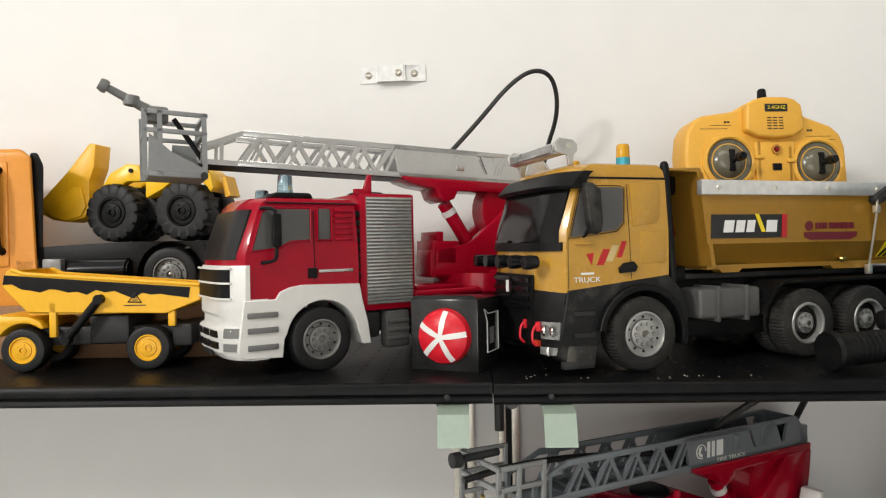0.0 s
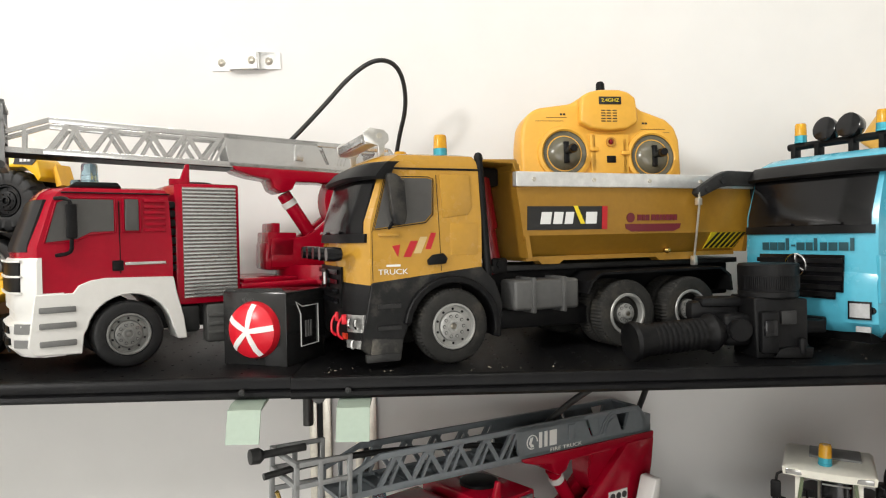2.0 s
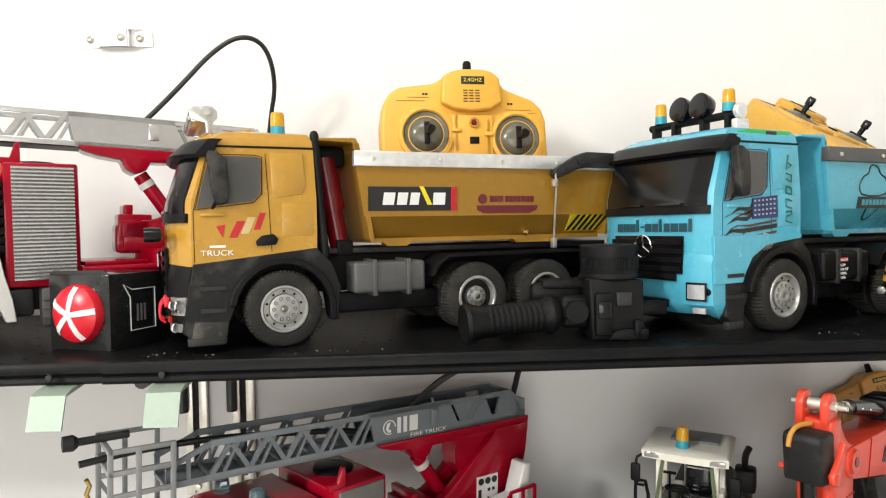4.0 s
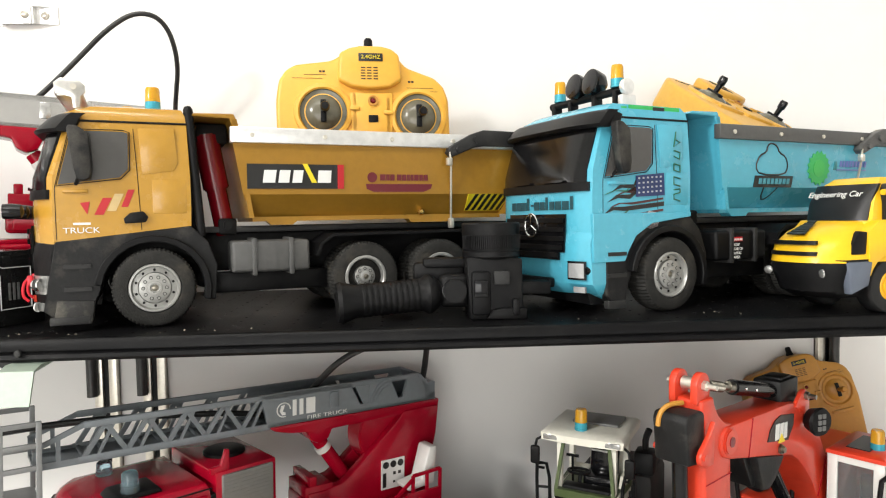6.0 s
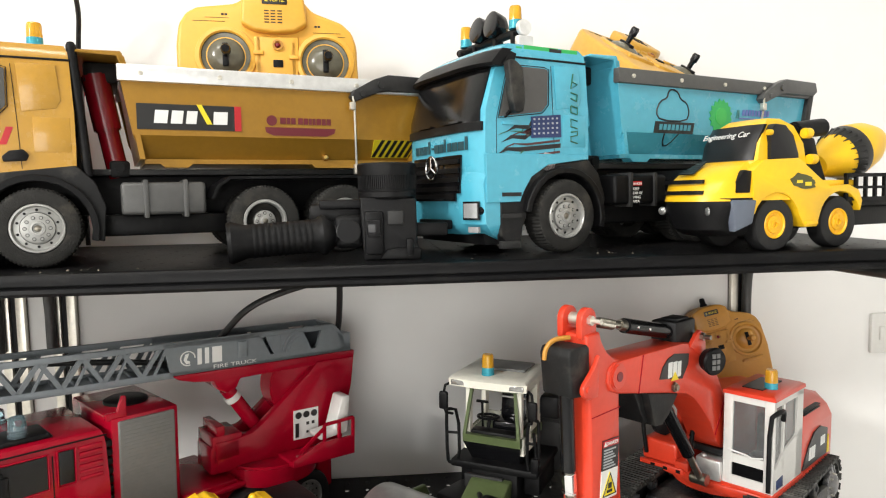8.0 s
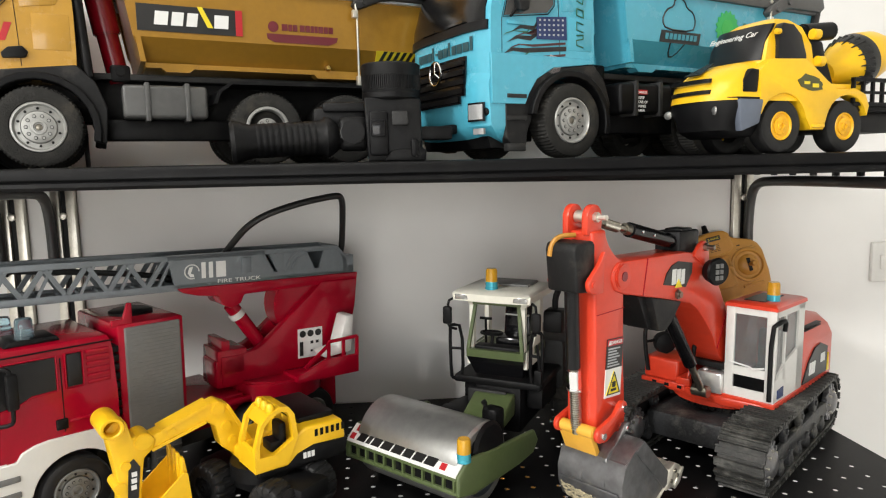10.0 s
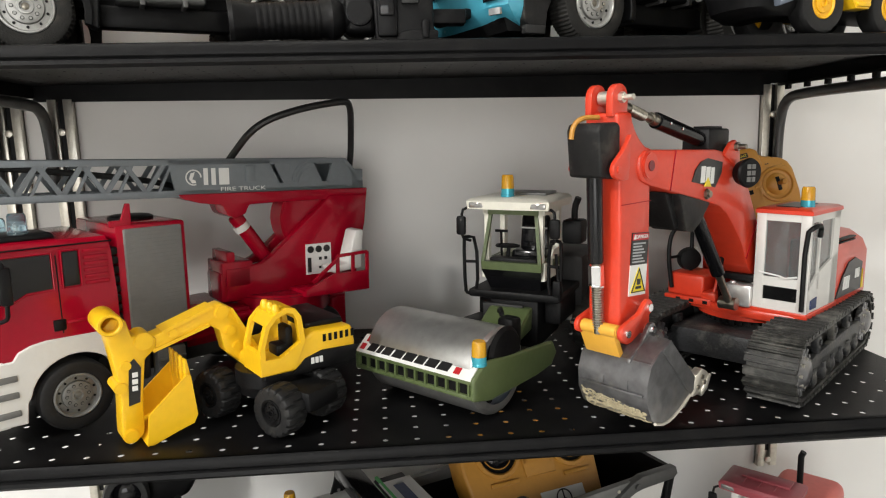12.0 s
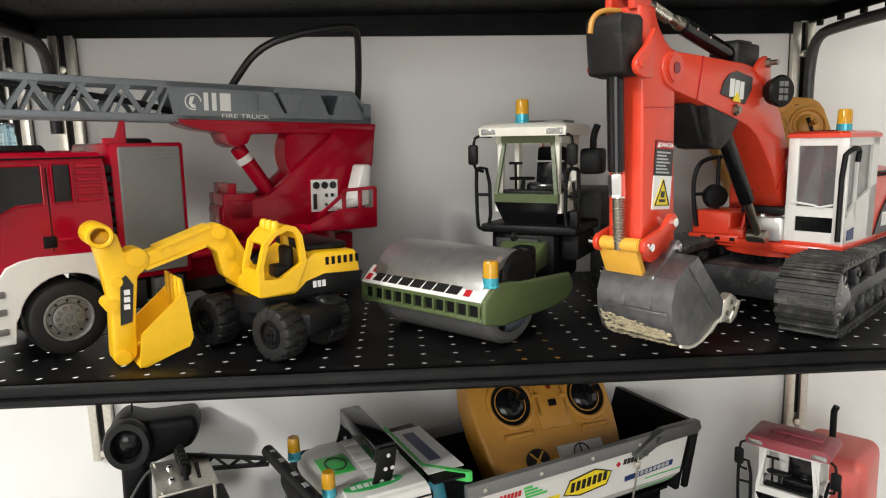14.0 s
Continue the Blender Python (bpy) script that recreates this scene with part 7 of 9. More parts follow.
# ---- glazed toy cab used by the roller and the loader ----
def glazed_cab(t, m, roof_mat, frame_mat, belt_mat, w=0.092, d=0.085, z0=0.1, z1=0.205):
    """An open cab: corner posts, belt panels, roof slab, seat and wheel. Front at y 0, x from 0 to w."""
    def P(name, bm, material, parent, label=""):
        return part(name, moved(bm, m), material, parent, label)
    zb, zm = z0 + 0.026, z0 + 0.036
    base = P("cab_base", bm_loft([[Vector((x, y, z)) for x, y in ((a, b), (w - a, b), (w - a * 0.6, d), (a * 0.6, d))] for z, a, b in ((z0, 0.012, 0.012), (zb, 0.006, -0.004))]), M_BLACK_GLOSS, t)
    P("cab_belt", bm_loft([[Vector((x, y, z)) for x, y in ((a, b), (w - a, b), (w - 0.002, d), (0.002, d))] for z, a, b in ((zb, 0.006, -0.004), (zm, 0.006, -0.005))]), belt_mat, base)
    th = 0.0042
    def post(p, q, s=0.0032):
        return bm_tube([p, q], s, 4)
    P("front_frame", join(bm_loft([[Vector((x0, y, z)) for x0, y in ((a, b), (a + th, b), (a + th, b + 0.004), (a, b + 0.004))] for z, a, b in ((zm, 0.006, -0.005), (z1 - 0.004, 0.014, 0.004))]), bm_loft([[Vector((w - x0, y, z)) for x0, y in ((a, b), (a + th, b), (a + th, b + 0.004), (a, b + 0.004))] for z, a, b in ((zm, 0.006, -0.005), (z1 - 0.004, 0.014, 0.004))]), bm_box(0.012, w - 0.012, 0.002, 0.007, z1 - 0.012, z1 - 0.003)), belt_mat, base)
    P("side_frame", join(bm_box(w - 0.013, w - 0.007, 0.004, 0.012, zb - 0.01, z1), bm_box(w - 0.011, w - 0.005, d - 0.012, d, zb - 0.01, z1), bm_box(w - 0.01, w - 0.005, 0.004, d, z1 - 0.012, z1), bm_prism([(0.004, zb - 0.012), (d, zb - 0.012), (d, zm + 0.012), (0.04, zm + 0.012), (0.03, zm), (0.004, zm)], w - 0.0095, w - 0.004, axis="x")), frame_mat, base)
    P("side_frame", join(bm_box(0.007, 0.013, 0.004, 0.012, zb - 0.01, z1), bm_box(0.005, 0.011, d - 0.012, d, zb - 0.01, z1), bm_box(0.005, 0.01, 0.004, d, z1 - 0.012, z1), bm_box(0.004, 0.0095, 0.004, d, zb - 0.012, zm)), frame_mat, base)
    x_open = w * 0.36 if frame_mat is M_CREAM else w * 0.24
    P("back_wall", join(bm_box(0.01, w - 0.01, d - 0.004, d, zb, zm + 0.008), bm_box(x_open, w - 0.01, d - 0.004, d, zm + 0.008, z1 - 0.002), bm_box(0.01, x_open, d - 0.004, d, z1 - 0.014, z1 - 0.002)), frame_mat, base)
    rf = P("roof", bm_loft([[Vector((x, y, z)) for x, y in ((-a, -0.012 - a), (w * 0.3, -0.016 - a), (w * 0.7, -0.016 - a), (w + a, -0.012 - a), (w + a, d + a), (-a, d + a))] for z, a in ((z1 - 0.004, 0.006), (z1 + 0.005, 0.007), (z1 + 0.0085, 0.003), (z1 + 0.0105, -0.008))]), roof_mat, base)
    for x in (0.006, w - 0.006):
        P("roof_lamp", bm_box(x - 0.009, x + 0.009, -0.0212, -0.018, z1 - 0.0025, z1 + 0.004, 0.001), M_CLEAR, rf)
    P("roof_hatch", bm_box(0.022, w - 0.008, 0.02, d - 0.012, z1 + 0.01, z1 + 0.0135, 0.001), M_MGREY if roof_mat is M_CREAM else roof_mat, rf)
    st = P("seat", join(bm_box(w * 0.38, w * 0.84, 0.026, 0.062, zm - 0.004, zm + 0.011, 0.004), bm_prism([(0.052, zm), (0.064, zm + 0.002), (0.07, zm + 0.05), (0.06, zm + 0.054)], w * 0.4, w * 0.82, 0.005, axis="x")), M_BLACK_GLOSS, base, "glossy black seat with a white piping line")
    P("seat_piping", bm_box(w * 0.42, w * 0.8, 0.0555, 0.059, zm + 0.034, zm + 0.036, 0.0005), M_INK_W, st)
    P("steering_wheel", join(bm_tube([(w * 0.34 + 0.014 * math.cos(a * math.pi / 8), 0.024 + 0.01 * math.sin(a * math.pi / 8), zm + 0.016) for a in range(16)], 0.0018, 6, True), bm_cyl((w * 0.36, 0.024, zm + 0.015), (w * 0.36, 0.016, zm - 0.006), 0.0025, n=8), bm_box(w * 0.36 - 0.011, w * 0.36 + 0.011, 0.0225, 0.0255, zm + 0.015, zm + 0.0168)), M_BLACK, base)
    P("dashboard", bm_box(0.014, w - 0.014, 0.002, 0.02, zm - 0.004, zm + 0.004, 0.002), M_BLACK, base)
    P("control_lever", join(bm_cyl((0.02, 0.03, zm), (0.02, 0.028, zm + 0.034), 0.0016, n=6), bm_box(0.012, 0.028, 0.027, 0.03, zm + 0.032, zm + 0.035)), M_BLACK, base)
    P("inner_cable", bm_tube([(w * 0.45, 0.07, z1 - 0.012), (w * 0.46, 0.068, z1 - 0.03), (w * 0.56, 0.066, zm + 0.02)], 0.0009, 5, smooth=2), M_ORANGE, base)
    for x, s in ((0.0, -1), (w, 1)):
        mr = P("mirror_arm", bm_tube([(x - s * 0.004, -0.006, z1 - 0.004), (x + s * 0.012, -0.016, z1 - 0.003), (x + s * 0.014, -0.018, z1 - 0.014), (x + s * 0.014, -0.018, z1 - 0.04), (x + s * 0.006, -0.008, z1 - 0.044)], 0.0017, 8, smooth=1), M_BLACK, base)
        P("mirror", bm_box(x + s * 0.014 - 0.006, x + s * 0.014 + 0.006, -0.022, -0.015, z1 - 0.036, z1 - 0.013, 0.003), M_BLACK, mr)
        P("handrail", bm_tube([(x + s * 0.002, 0.0, zm + 0.028), (x + s * 0.015, -0.003, zm + 0.029), (x + s * 0.0175, -0.003, zm + 0.025), (x + s * 0.0165, -0.002, z0 - 0.002), (x + s * 0.013, -0.001, z0 - 0.007), (x + s * 0.001, 0.002, z0 - 0.006)], 0.0022, 8, True, smooth=1), M_BLACK, base)
        P("handrail_bar", bm_cyl((x + s * 0.002, 0.0, zm - 0.002), (x + s * 0.0165, -0.003, zm - 0.002), 0.0018, n=8), M_BLACK, base)
    return base


# ---- road roller ----
def road_roller():
    R = S2 @ pose(0.4605, 0.774, 0, 0, 0, -45.5)
    t = thing("toy_road_roller", R, "olive-green toy road roller with a scratched grey drum", "toy roller")
    W = 0.194
    dr = part("drum", bm_lathe([(0.035, 0.0), (0.042, 0.0), (0.0458, 0.003), (0.0465, 0.006), (0.0465, 0.174), (0.0458, 0.177), (0.042, 0.18), (0.035, 0.18)], 56, pose(0.01, 0.053, 0.0465, 0, 90, 0)), M_GREY_DRUM, t, "scratched grey steel drum")
    part("drum_disc", bm_lathe([(0, 0.174), (0.012, 0.174), (0.014, 0.17), (0.039, 0.17), (0.0415, 0.174)], 36, pose(0.01, 0.053, 0.0465, 0, 90, 0)), mat("blue_grey_disc", (0.13, 0.15, 0.18), 0.4), dr)
    holes = [bm_cyl((0.1785, 0.053 + 0.031 * math.cos(a), 0.0465 + 0.031 * math.sin(a)), (0.182, 0.053 + 0.031 * math.cos(a), 0.0465 + 0.031 * math.sin(a)), 0.0045, n=10) for a in [2 * math.pi * k / 7 for k in range(7)]]
    part("disc_hole", join(*holes), M_BLACK, dr)
    part("disc_hub", bm_lathe([(0, -0.006), (0.021, -0.006), (0.023, 0), (0.023, 0.004)], 28, pose(0.01, 0.053, 0.0465, 0, 90, 0)), M_BLACK, dr)
    part("disc_hub", bm_lathe([(0.016, 0.166), (0.02, 0.181), (0.0, 0.1815)], 24, pose(0.01, 0.053, 0.0465, 0, 90, 0)), M_BLACK, dr)
    # front beam with slots, sloped sponsor plate
    bars_ = [bm_box(0.0, W, 0.0, 0.006, 0.031, 0.0355, 0.001), bm_box(0.0, W, 0.0, 0.006, 0.0465, 0.0515, 0.001)]
    fb = part("front_beam", join(*bars_, bm_box(0.0, W, 0.006, 0.01, 0.032, 0.051)), M_GREEN, t)
    for k in range(12):
        x = 0.002 + k * (W - 0.007) / 11
        part("beam_rib", bm_box(x, x + 0.003, 0.0, 0.0065, 0.0335, 0.047), M_GREEN, fb)
    part("beam_recess", bm_box(0.004, W - 0.004, 0.0035, 0.0055, 0.034, 0.0465), M_BLACK, fb)
    slope = [(0.0, 0.0505), (0.0, 0.052), (0.017, 0.0665), (0.019, 0.0655)]
    sp = part("sponsor_plate", bm_prism(slope, 0.0, W, axis="x"), M_INK_W, fb, "white plate with heavy black shapes")
    S = Matrix.Translation((0, 0.0004, 0.0526)) @ Matrix.Rotation(radians(40.5), 4, "X")
    def flat(rows, d=0.0007):
        b = None
        for x0, x1, y0, y1, k in rows:
            q = bm_prism([(x0, y0), (x1, y0), (x1 + k, y1), (x0 + k, y1)], 0.0, d, axis="z")
            b = q if b is None else join(b, q)
        return moved(b, S)
    part("wordmark_bar", flat([(0.0180, 0.0318, 0.002, 0.0207, 0.004), (0.0350, 0.0418, 0.002, 0.0207, 0.004), (0.0449, 0.0594, 0.002, 0.0207, 0.004), (0.0631, 0.0793, 0.002, 0.0207, 0.004), (0.0825, 0.0994, 0.002, 0.0207, 0.004), (0.1026, 0.1169, 0.002, 0.0207, 0.004), (0.1201, 0.1370, 0.002, 0.0207, 0.004), (0.1401, 0.1571, 0.002, 0.0207, 0.004)], 0.0008), M_INK_K, sp)
    part("red_square", flat([(0.004, 0.012, 0.002, 0.0095, 0.0), (0.008, 0.016, 0.0125, 0.0205, 0.0), (0.166, 0.175, 0.002, 0.0095, 0.0), (0.174, 0.183, 0.0125, 0.0205, 0.0)]), M_INK_R, sp)
    # side frames
    sd = [(0.0, 0.03), (0.03, 0.023), (0.115, 0.025), (0.146, 0.029), (0.157, 0.042), (0.148, 0.057), (0.06, 0.062), (0.02, 0.0665), (0.0, 0.052)]
    for x0, x1 in ((-0.004, 0.004), (W - 0.002, W + 0.005)):
        part("side_frame", bm_prism(sd, x0, x1, 0.003, 3, axis="x"), M_GREEN, t, "olive side frame plate")
    part("axle_guard", bm_lathe([(0, 0.0), (0.026, 0.0), (0.028, 0.003), (0.024, 0.007), (0.012, 0.009), (0, 0.009)], 28, pose(0.1875, 0.062, 0.064, 0, 90, 0)), M_BLACK, t)
    part("hydraulic_valve", join(bm_box(0.14, 0.166, 0.106, 0.126, 0.05, 0.086, 0.005), bm_tube([(0.15, 0.1, 0.095), (0.165, 0.085, 0.103), (0.175, 0.075, 0.1)], 0.003, 8, smooth=2)), M_BLACK, t)
    part("rear_hitch", bm_box(0.05, 0.12, 0.12, 0.175, 0.03, 0.068, 0.006), M_BLACK, t)
    squeeze = Matrix.Diagonal((0.83, 1, 1, 1))
    for o in t.children_recursive:
        o.data.transform(squeeze)
    beacon(t, 0.158, 0.018, 0.062, 0.0085, 0.025)
    # rear part with the cab, turned on its joint
    C = R.inverted() @ S2 @ pose(0.6097, 0.8495, 0, 0, 0, -31)
    glazed_cab(t, C, M_CREAM, M_CREAM, M_GREEN, 0.088, 0.076)
    b = lambda n, bm, mm: part(n, moved(bm, C), mm, t)
    b("platform", bm_box(-0.012, 0.104, -0.004, 0.11, 0.09, 0.1, 0.003), M_BLACK)
    b("under_platform", bm_box(0.014, 0.076, 0.004, 0.1, 0.03, 0.09, 0.004), M_BLACK)
    b("side_tank", bm_box(-0.008, 0.012, 0.02, 0.09, 0.058, 0.089, 0.004), M_BLACK)
    b("side_tank", bm_box(0.078, 0.1, 0.02, 0.09, 0.058, 0.089, 0.004), M_BLACK)
    b("hitch_cover", bm_prism([(-0.06, 0.05), (0.0, 0.055), (0.004, 0.082), (-0.01, 0.082), (-0.06, 0.062)], 0.018, 0.07, 0.003, axis="x"), M_GREEN)
    b("grey_case", bm_box(0.008, 0.06, -0.006, 0.0, 0.055, 0.085, 0.002), M_DGREY)
    b("engine_hood", bm_box(0.01, 0.11, 0.09, 0.19, 0.06, 0.135, 0.012), M_DGREY)
    for x, far in ((-0.02, True), (0.125, False)):
        w = wheel(t, 0, 0, 0, 0.045, 0.03, M_TYRE, M_RIM_GREY, 0.55, 0.15, lugs=15, lug_depth=0.06)
        for o in (w, *w.children):
            o.data.transform(C @ pose(x, 0.13, 0.045, 0, 0, 90 if not far else -90))
    b("air_filter", join(bm_box(0.096, 0.121, 0.03, 0.058, 0.157, 0.186, 0.004), bm_tube([(0.108, 0.045, 0.185), (0.108, 0.045, 0.2), (0.113, 0.043, 0.212)], 0.004, 8, smooth=1)), M_BLACK)
    b("side_lever", join(bm_cyl((0.104, -0.004, 0.1), (0.1, -0.006, 0.15), 0.0018, n=6), bm_box(0.097, 0.106, -0.009, -0.002, 0.1, 0.118, 0.001)), M_BLACK)
    bc = beacon(t, 0, 0, 0, 0.0085, 0.026)
    for o in (bc, *bc.children):
        o.data.transform(C @ pose(0.04, -0.004, 0.215))
    return t


road_roller()


# ---- orange tracked excavator ----
def big_excavator():
    E = S2 @ pose(0.715, 0.640, 0, 0, 0, 37)
    t = thing("toy_excavator", E, "orange-red model excavator with dusty tracks and steel bucket", "toy excavator")
    # tracks, on a carriage turned a little under the house
    U = pose(0.1915, -0.075, 0, 0, 0, 4)

    def low(name, bm, material, parent, label=""):
        return part(name, moved(bm, U), material, parent, label)
    x0, x1, r = 0.0, 0.266, 0.0335
    path = [(x0, 0.004), (x1, 0.004)] + arch_pts(x1, 0.004 + r, r, -90, 90, 10)[1:] + [(x0, 0.004 + 2 * r)] + arch_pts(x0, 0.004 + r, r, 90, 270, 10)[1:-1]
    loop = path + [path[0]]
    seg = [(a, b, math.dist(a, b)) for a, b in zip(loop, loop[1:])]
    total = sum(d for a, b, d in seg)
    for y0 in (-0.0265, 0.1335):
        y1 = y0 + 0.053
        tr = low("track", bm_ring(path, [(0.133 + (x - 0.133) * 0.97, 0.036 + (z - 0.036) * 0.87) for x, z in path], y0 + 0.002, y1 - 0.002), M_TRACK, t, "dusty black crawler track")
        low("track_core", bm_box(x0, x1, y0 + 0.016, y1 - 0.012, 0.0085, 0.0635, 0.004), M_SCUFF, tr)
        n = 56
        for k in range(n):
            s = total * k / n
            for a, b, d in seg:
                if s <= d:
                    f = s / d
                    px, pz = a[0] + (b[0] - a[0]) * f, a[1] + (b[1] - a[1]) * f
                    ang = math.degrees(math.atan2(b[1] - a[1], b[0] - a[0]))
                    break
                s -= d
            low("track_shoe", moved(join(bm_box(-0.0046, 0.0046, y0, y1, -0.0032, 0.0005), bm_box(-0.0042, -0.0024, y0, y1, -0.0056, -0.003), bm_box(0.0014, 0.0026, y0 + 0.002, y1 - 0.002, -0.0046, -0.003)), pose(px, 0, pz) @ Matrix.Rotation(radians(-ang), 4, "Y")), M_TRACK, tr)
        for x in (x0, x1):
            teeth = [moved(bm_box(-0.0028, 0.0028, 0.004, 0.009, 0.018, 0.0262, 0.0008), pose(x, y0, 0.036) @ Matrix.Rotation(2 * math.pi * q / 12, 4, "Y")) for q in range(12)]
            low("sprocket", bm_lathe([(0.0205, 0.009), (0.0205, 0.003), (0.017, 0.002), (0.013, -0.003), (0.007, -0.005), (0, -0.005)], 20, pose(x, y0 + 0.002, 0.036) @ TO_Y), M_BUCKET, tr)
            for tooth in teeth:
                low("sprocket_tooth", tooth, M_BUCKET, tr)
            low("sprocket_bolt", join(*[bm_cyl((x + 0.015 * math.cos(q), y0 + 0.0005, 0.036 + 0.015 * math.sin(q)), (x + 0.015 * math.cos(q), y0 + 0.005, 0.036 + 0.015 * math.sin(q)), 0.0019, n=8) for q in [math.pi * k / 4 for k in range(8)]]), M_STEEL, tr)
        low("track_side_frame", bm_prism([(x0 + 0.022, 0.026), (x0 + 0.04, 0.021), (x1 - 0.035, 0.021), (x1 - 0.02, 0.028), (x1 - 0.022, 0.041), (x1 - 0.06, 0.045), (x0 + 0.06, 0.043), (x0 + 0.024, 0.042)], y0 + 0.004, y0 + 0.012, 0.002), M_FRAME, tr, "dusty grey track frame")
        for k in range(6):
            x = x0 + 0.036 + 0.036 * k
            low("track_roller", join(bm_lathe([(0.0085, 0.006), (0.0085, -0.002), (0.004, -0.004), (0, -0.004)], 14, pose(x, y0 + 0.004, 0.0185) @ TO_Y), bm_box(x - 0.004, x + 0.004, y0 + 0.001, y0 + 0.005, 0.016, 0.03, 0.001)), M_FRAME, tr)
        for k in range(3):
            x = x0 + 0.06 + 0.064 * k
            low("frame_web", join(bm_prism([(x - 0.004, 0.041), (x + 0.006, 0.041), (x + 0.0095, 0.058), (x + 0.005, 0.062), (x - 0.009, 0.062), (x - 0.011, 0.057)], y0 + 0.005, y0 + 0.012, 0.0015), bm_cyl((x, y0 + 0.003, 0.055), (x, y0 + 0.006, 0.055), 0.0035, n=10)), M_FRAME, tr)
    part("undercarriage", join(moved(bm_box(0.035, 0.18, 0.02, 0.142, 0.018, 0.052, 0.006), U), bm_cyl((0.325, 0.012, 0.045), (0.325, 0.012, 0.060), 0.056, n=36, bevel=0.002)), M_FRAME, t, "dusty dark undercarriage casting")
    part("slew_ring", join(bm_cyl((0.325, 0.012, 0.050), (0.325, 0.012, 0.0665), 0.0575, n=40), *[moved(bm_box(-0.0028, 0.0028, 0.0565, 0.0605, 0.052, 0.0635), pose(0.325, 0.012, 0, 0, 0, 9 * k)) for k in range(40)]), M_SCUFF, t)
    # upper body
    ub = part("upper_deck", join(bm_prism([(0.257, -0.0745), (0.36, -0.0745), (0.475, -0.071), (0.504, 0.0), (0.48, 0.09), (0.34, 0.0995), (0.27, 0.0995), (0.262, 0.05), (0.255, 0.03), (0.252, -0.016)], 0.0665, 0.078, 0.003, axis="z"), bm_cyl((0.318, 0.012, 0.061), (0.318, 0.012, 0.072), 0.064, n=32)), M_ORANGE, t)
    for y in (-0.066, -0.034):
        part("deck_plate", bm_box(0.2555, 0.2575, y, y + 0.013, 0.0695, 0.0735), M_INK_W, ub)
    part("engine_hood", bm_loft([[Vector((x, y, z)) for x, y in ((0.3535 + a * 0.3, -0.0725 + a), (0.468 - a, -0.0725 + a), (0.498 - a, -0.052 + a * 0.5), (0.503 - a, 0.07 - a * 0.5), (0.468 - a, 0.096 - a), (0.3535 + a * 0.3, 0.096 - a))] for z, a in ((0.078, 0.0), (0.132, 0.0), (0.147, 0.005), (0.155, 0.013), (0.158, 0.026))]), M_ORANGE, t)
    dk = part("hood_decal", bm_prism([(0.355, 0.083), (0.446, 0.083), (0.448, 0.118), (0.42, 0.127), (0.396, 0.124), (0.374, 0.108)], -0.0742, -0.0722), M_INK_K, t, "black swoosh decal with pale marks")
    part("decal_mark", bars([(0.376, 0.382, 0.091, 0.107, 0.002), (0.384, 0.390, 0.091, 0.107, 0.002), (0.392, 0.397, 0.091, 0.107, 0.002), (0.42, 0.424, 0.1, 0.112), (0.426, 0.43, 0.1, 0.112), (0.432, 0.436, 0.1, 0.112)], -0.0745), M_INK_W, dk)
    part("decal_edge", bm_prism([(0.448, 0.083), (0.456, 0.083), (0.452, 0.108)], -0.0745, -0.0715), M_INK_Y, dk)
    part("hood_grille", join(*[bm_box(0.376, 0.436, -0.0675, -0.0585, 0.1445 + 0.0035 * k, 0.1465 + 0.0035 * k, 0.0006) for k in range(3)]), M_BLACK, t)
    part("side_platform", join(bm_box(0.264, 0.318, 0.05, 0.0995, 0.078, 0.108, 0.004, 3), bm_box(0.258, 0.3, 0.031, 0.05, 0.078, 0.089, 0.002), bm_box(0.2555, 0.262, 0.036, 0.0985, 0.0725, 0.0805, 0.001)), M_ORANGE, t)
    part("step_hole", join(*[bm_box(0.2548, 0.2558, y, y + 0.006, 0.0745, 0.0785) for y in (0.04, 0.058, 0.076)]), M_BLACK, t)
    for y in (-0.012, 0.0365):
        part("boom_foot", bm_prism([(0.262, 0.078), (0.33, 0.078), (0.325, 0.112), (0.313, 0.13), (0.296, 0.13), (0.278, 0.11)], y, y + 0.0035, 0.001), M_ORANGE, t)
    part("foot_pin", bm_cyl((0.304, -0.016, 0.117), (0.304, 0.044, 0.117), 0.006, n=14), M_STEEL, t)
    part("hydraulic_hose", bm_tube([(0.262, 0.026, 0.085), (0.25, 0.024, 0.11), (0.255, 0.024, 0.14), (0.27, 0.024, 0.16)], 0.003, 8, smooth=2), M_BLACK, t)
    part("valve_block", join(bm_box(0.254, 0.284, -0.013, 0.02, 0.079, 0.106, 0.003), *[bm_lathe([(0.0035, 0), (0.0035, 0.002), (0.0016, 0.003), (0, 0.003)], 8, pose(0.262 + 0.014 * q, 0.012 - 0.018 * q, 0.106)) for q in range(2)]), M_ZINC, t, "bare zinc valve block")
    part("valve_cap", bm_box(0.266, 0.3, -0.016, 0.04, 0.108, 0.117, 0.002), M_SCUFF, t)
    # cab
    F0, F1, yb, yn = 0.2585, 0.353, -0.0135, -0.0735
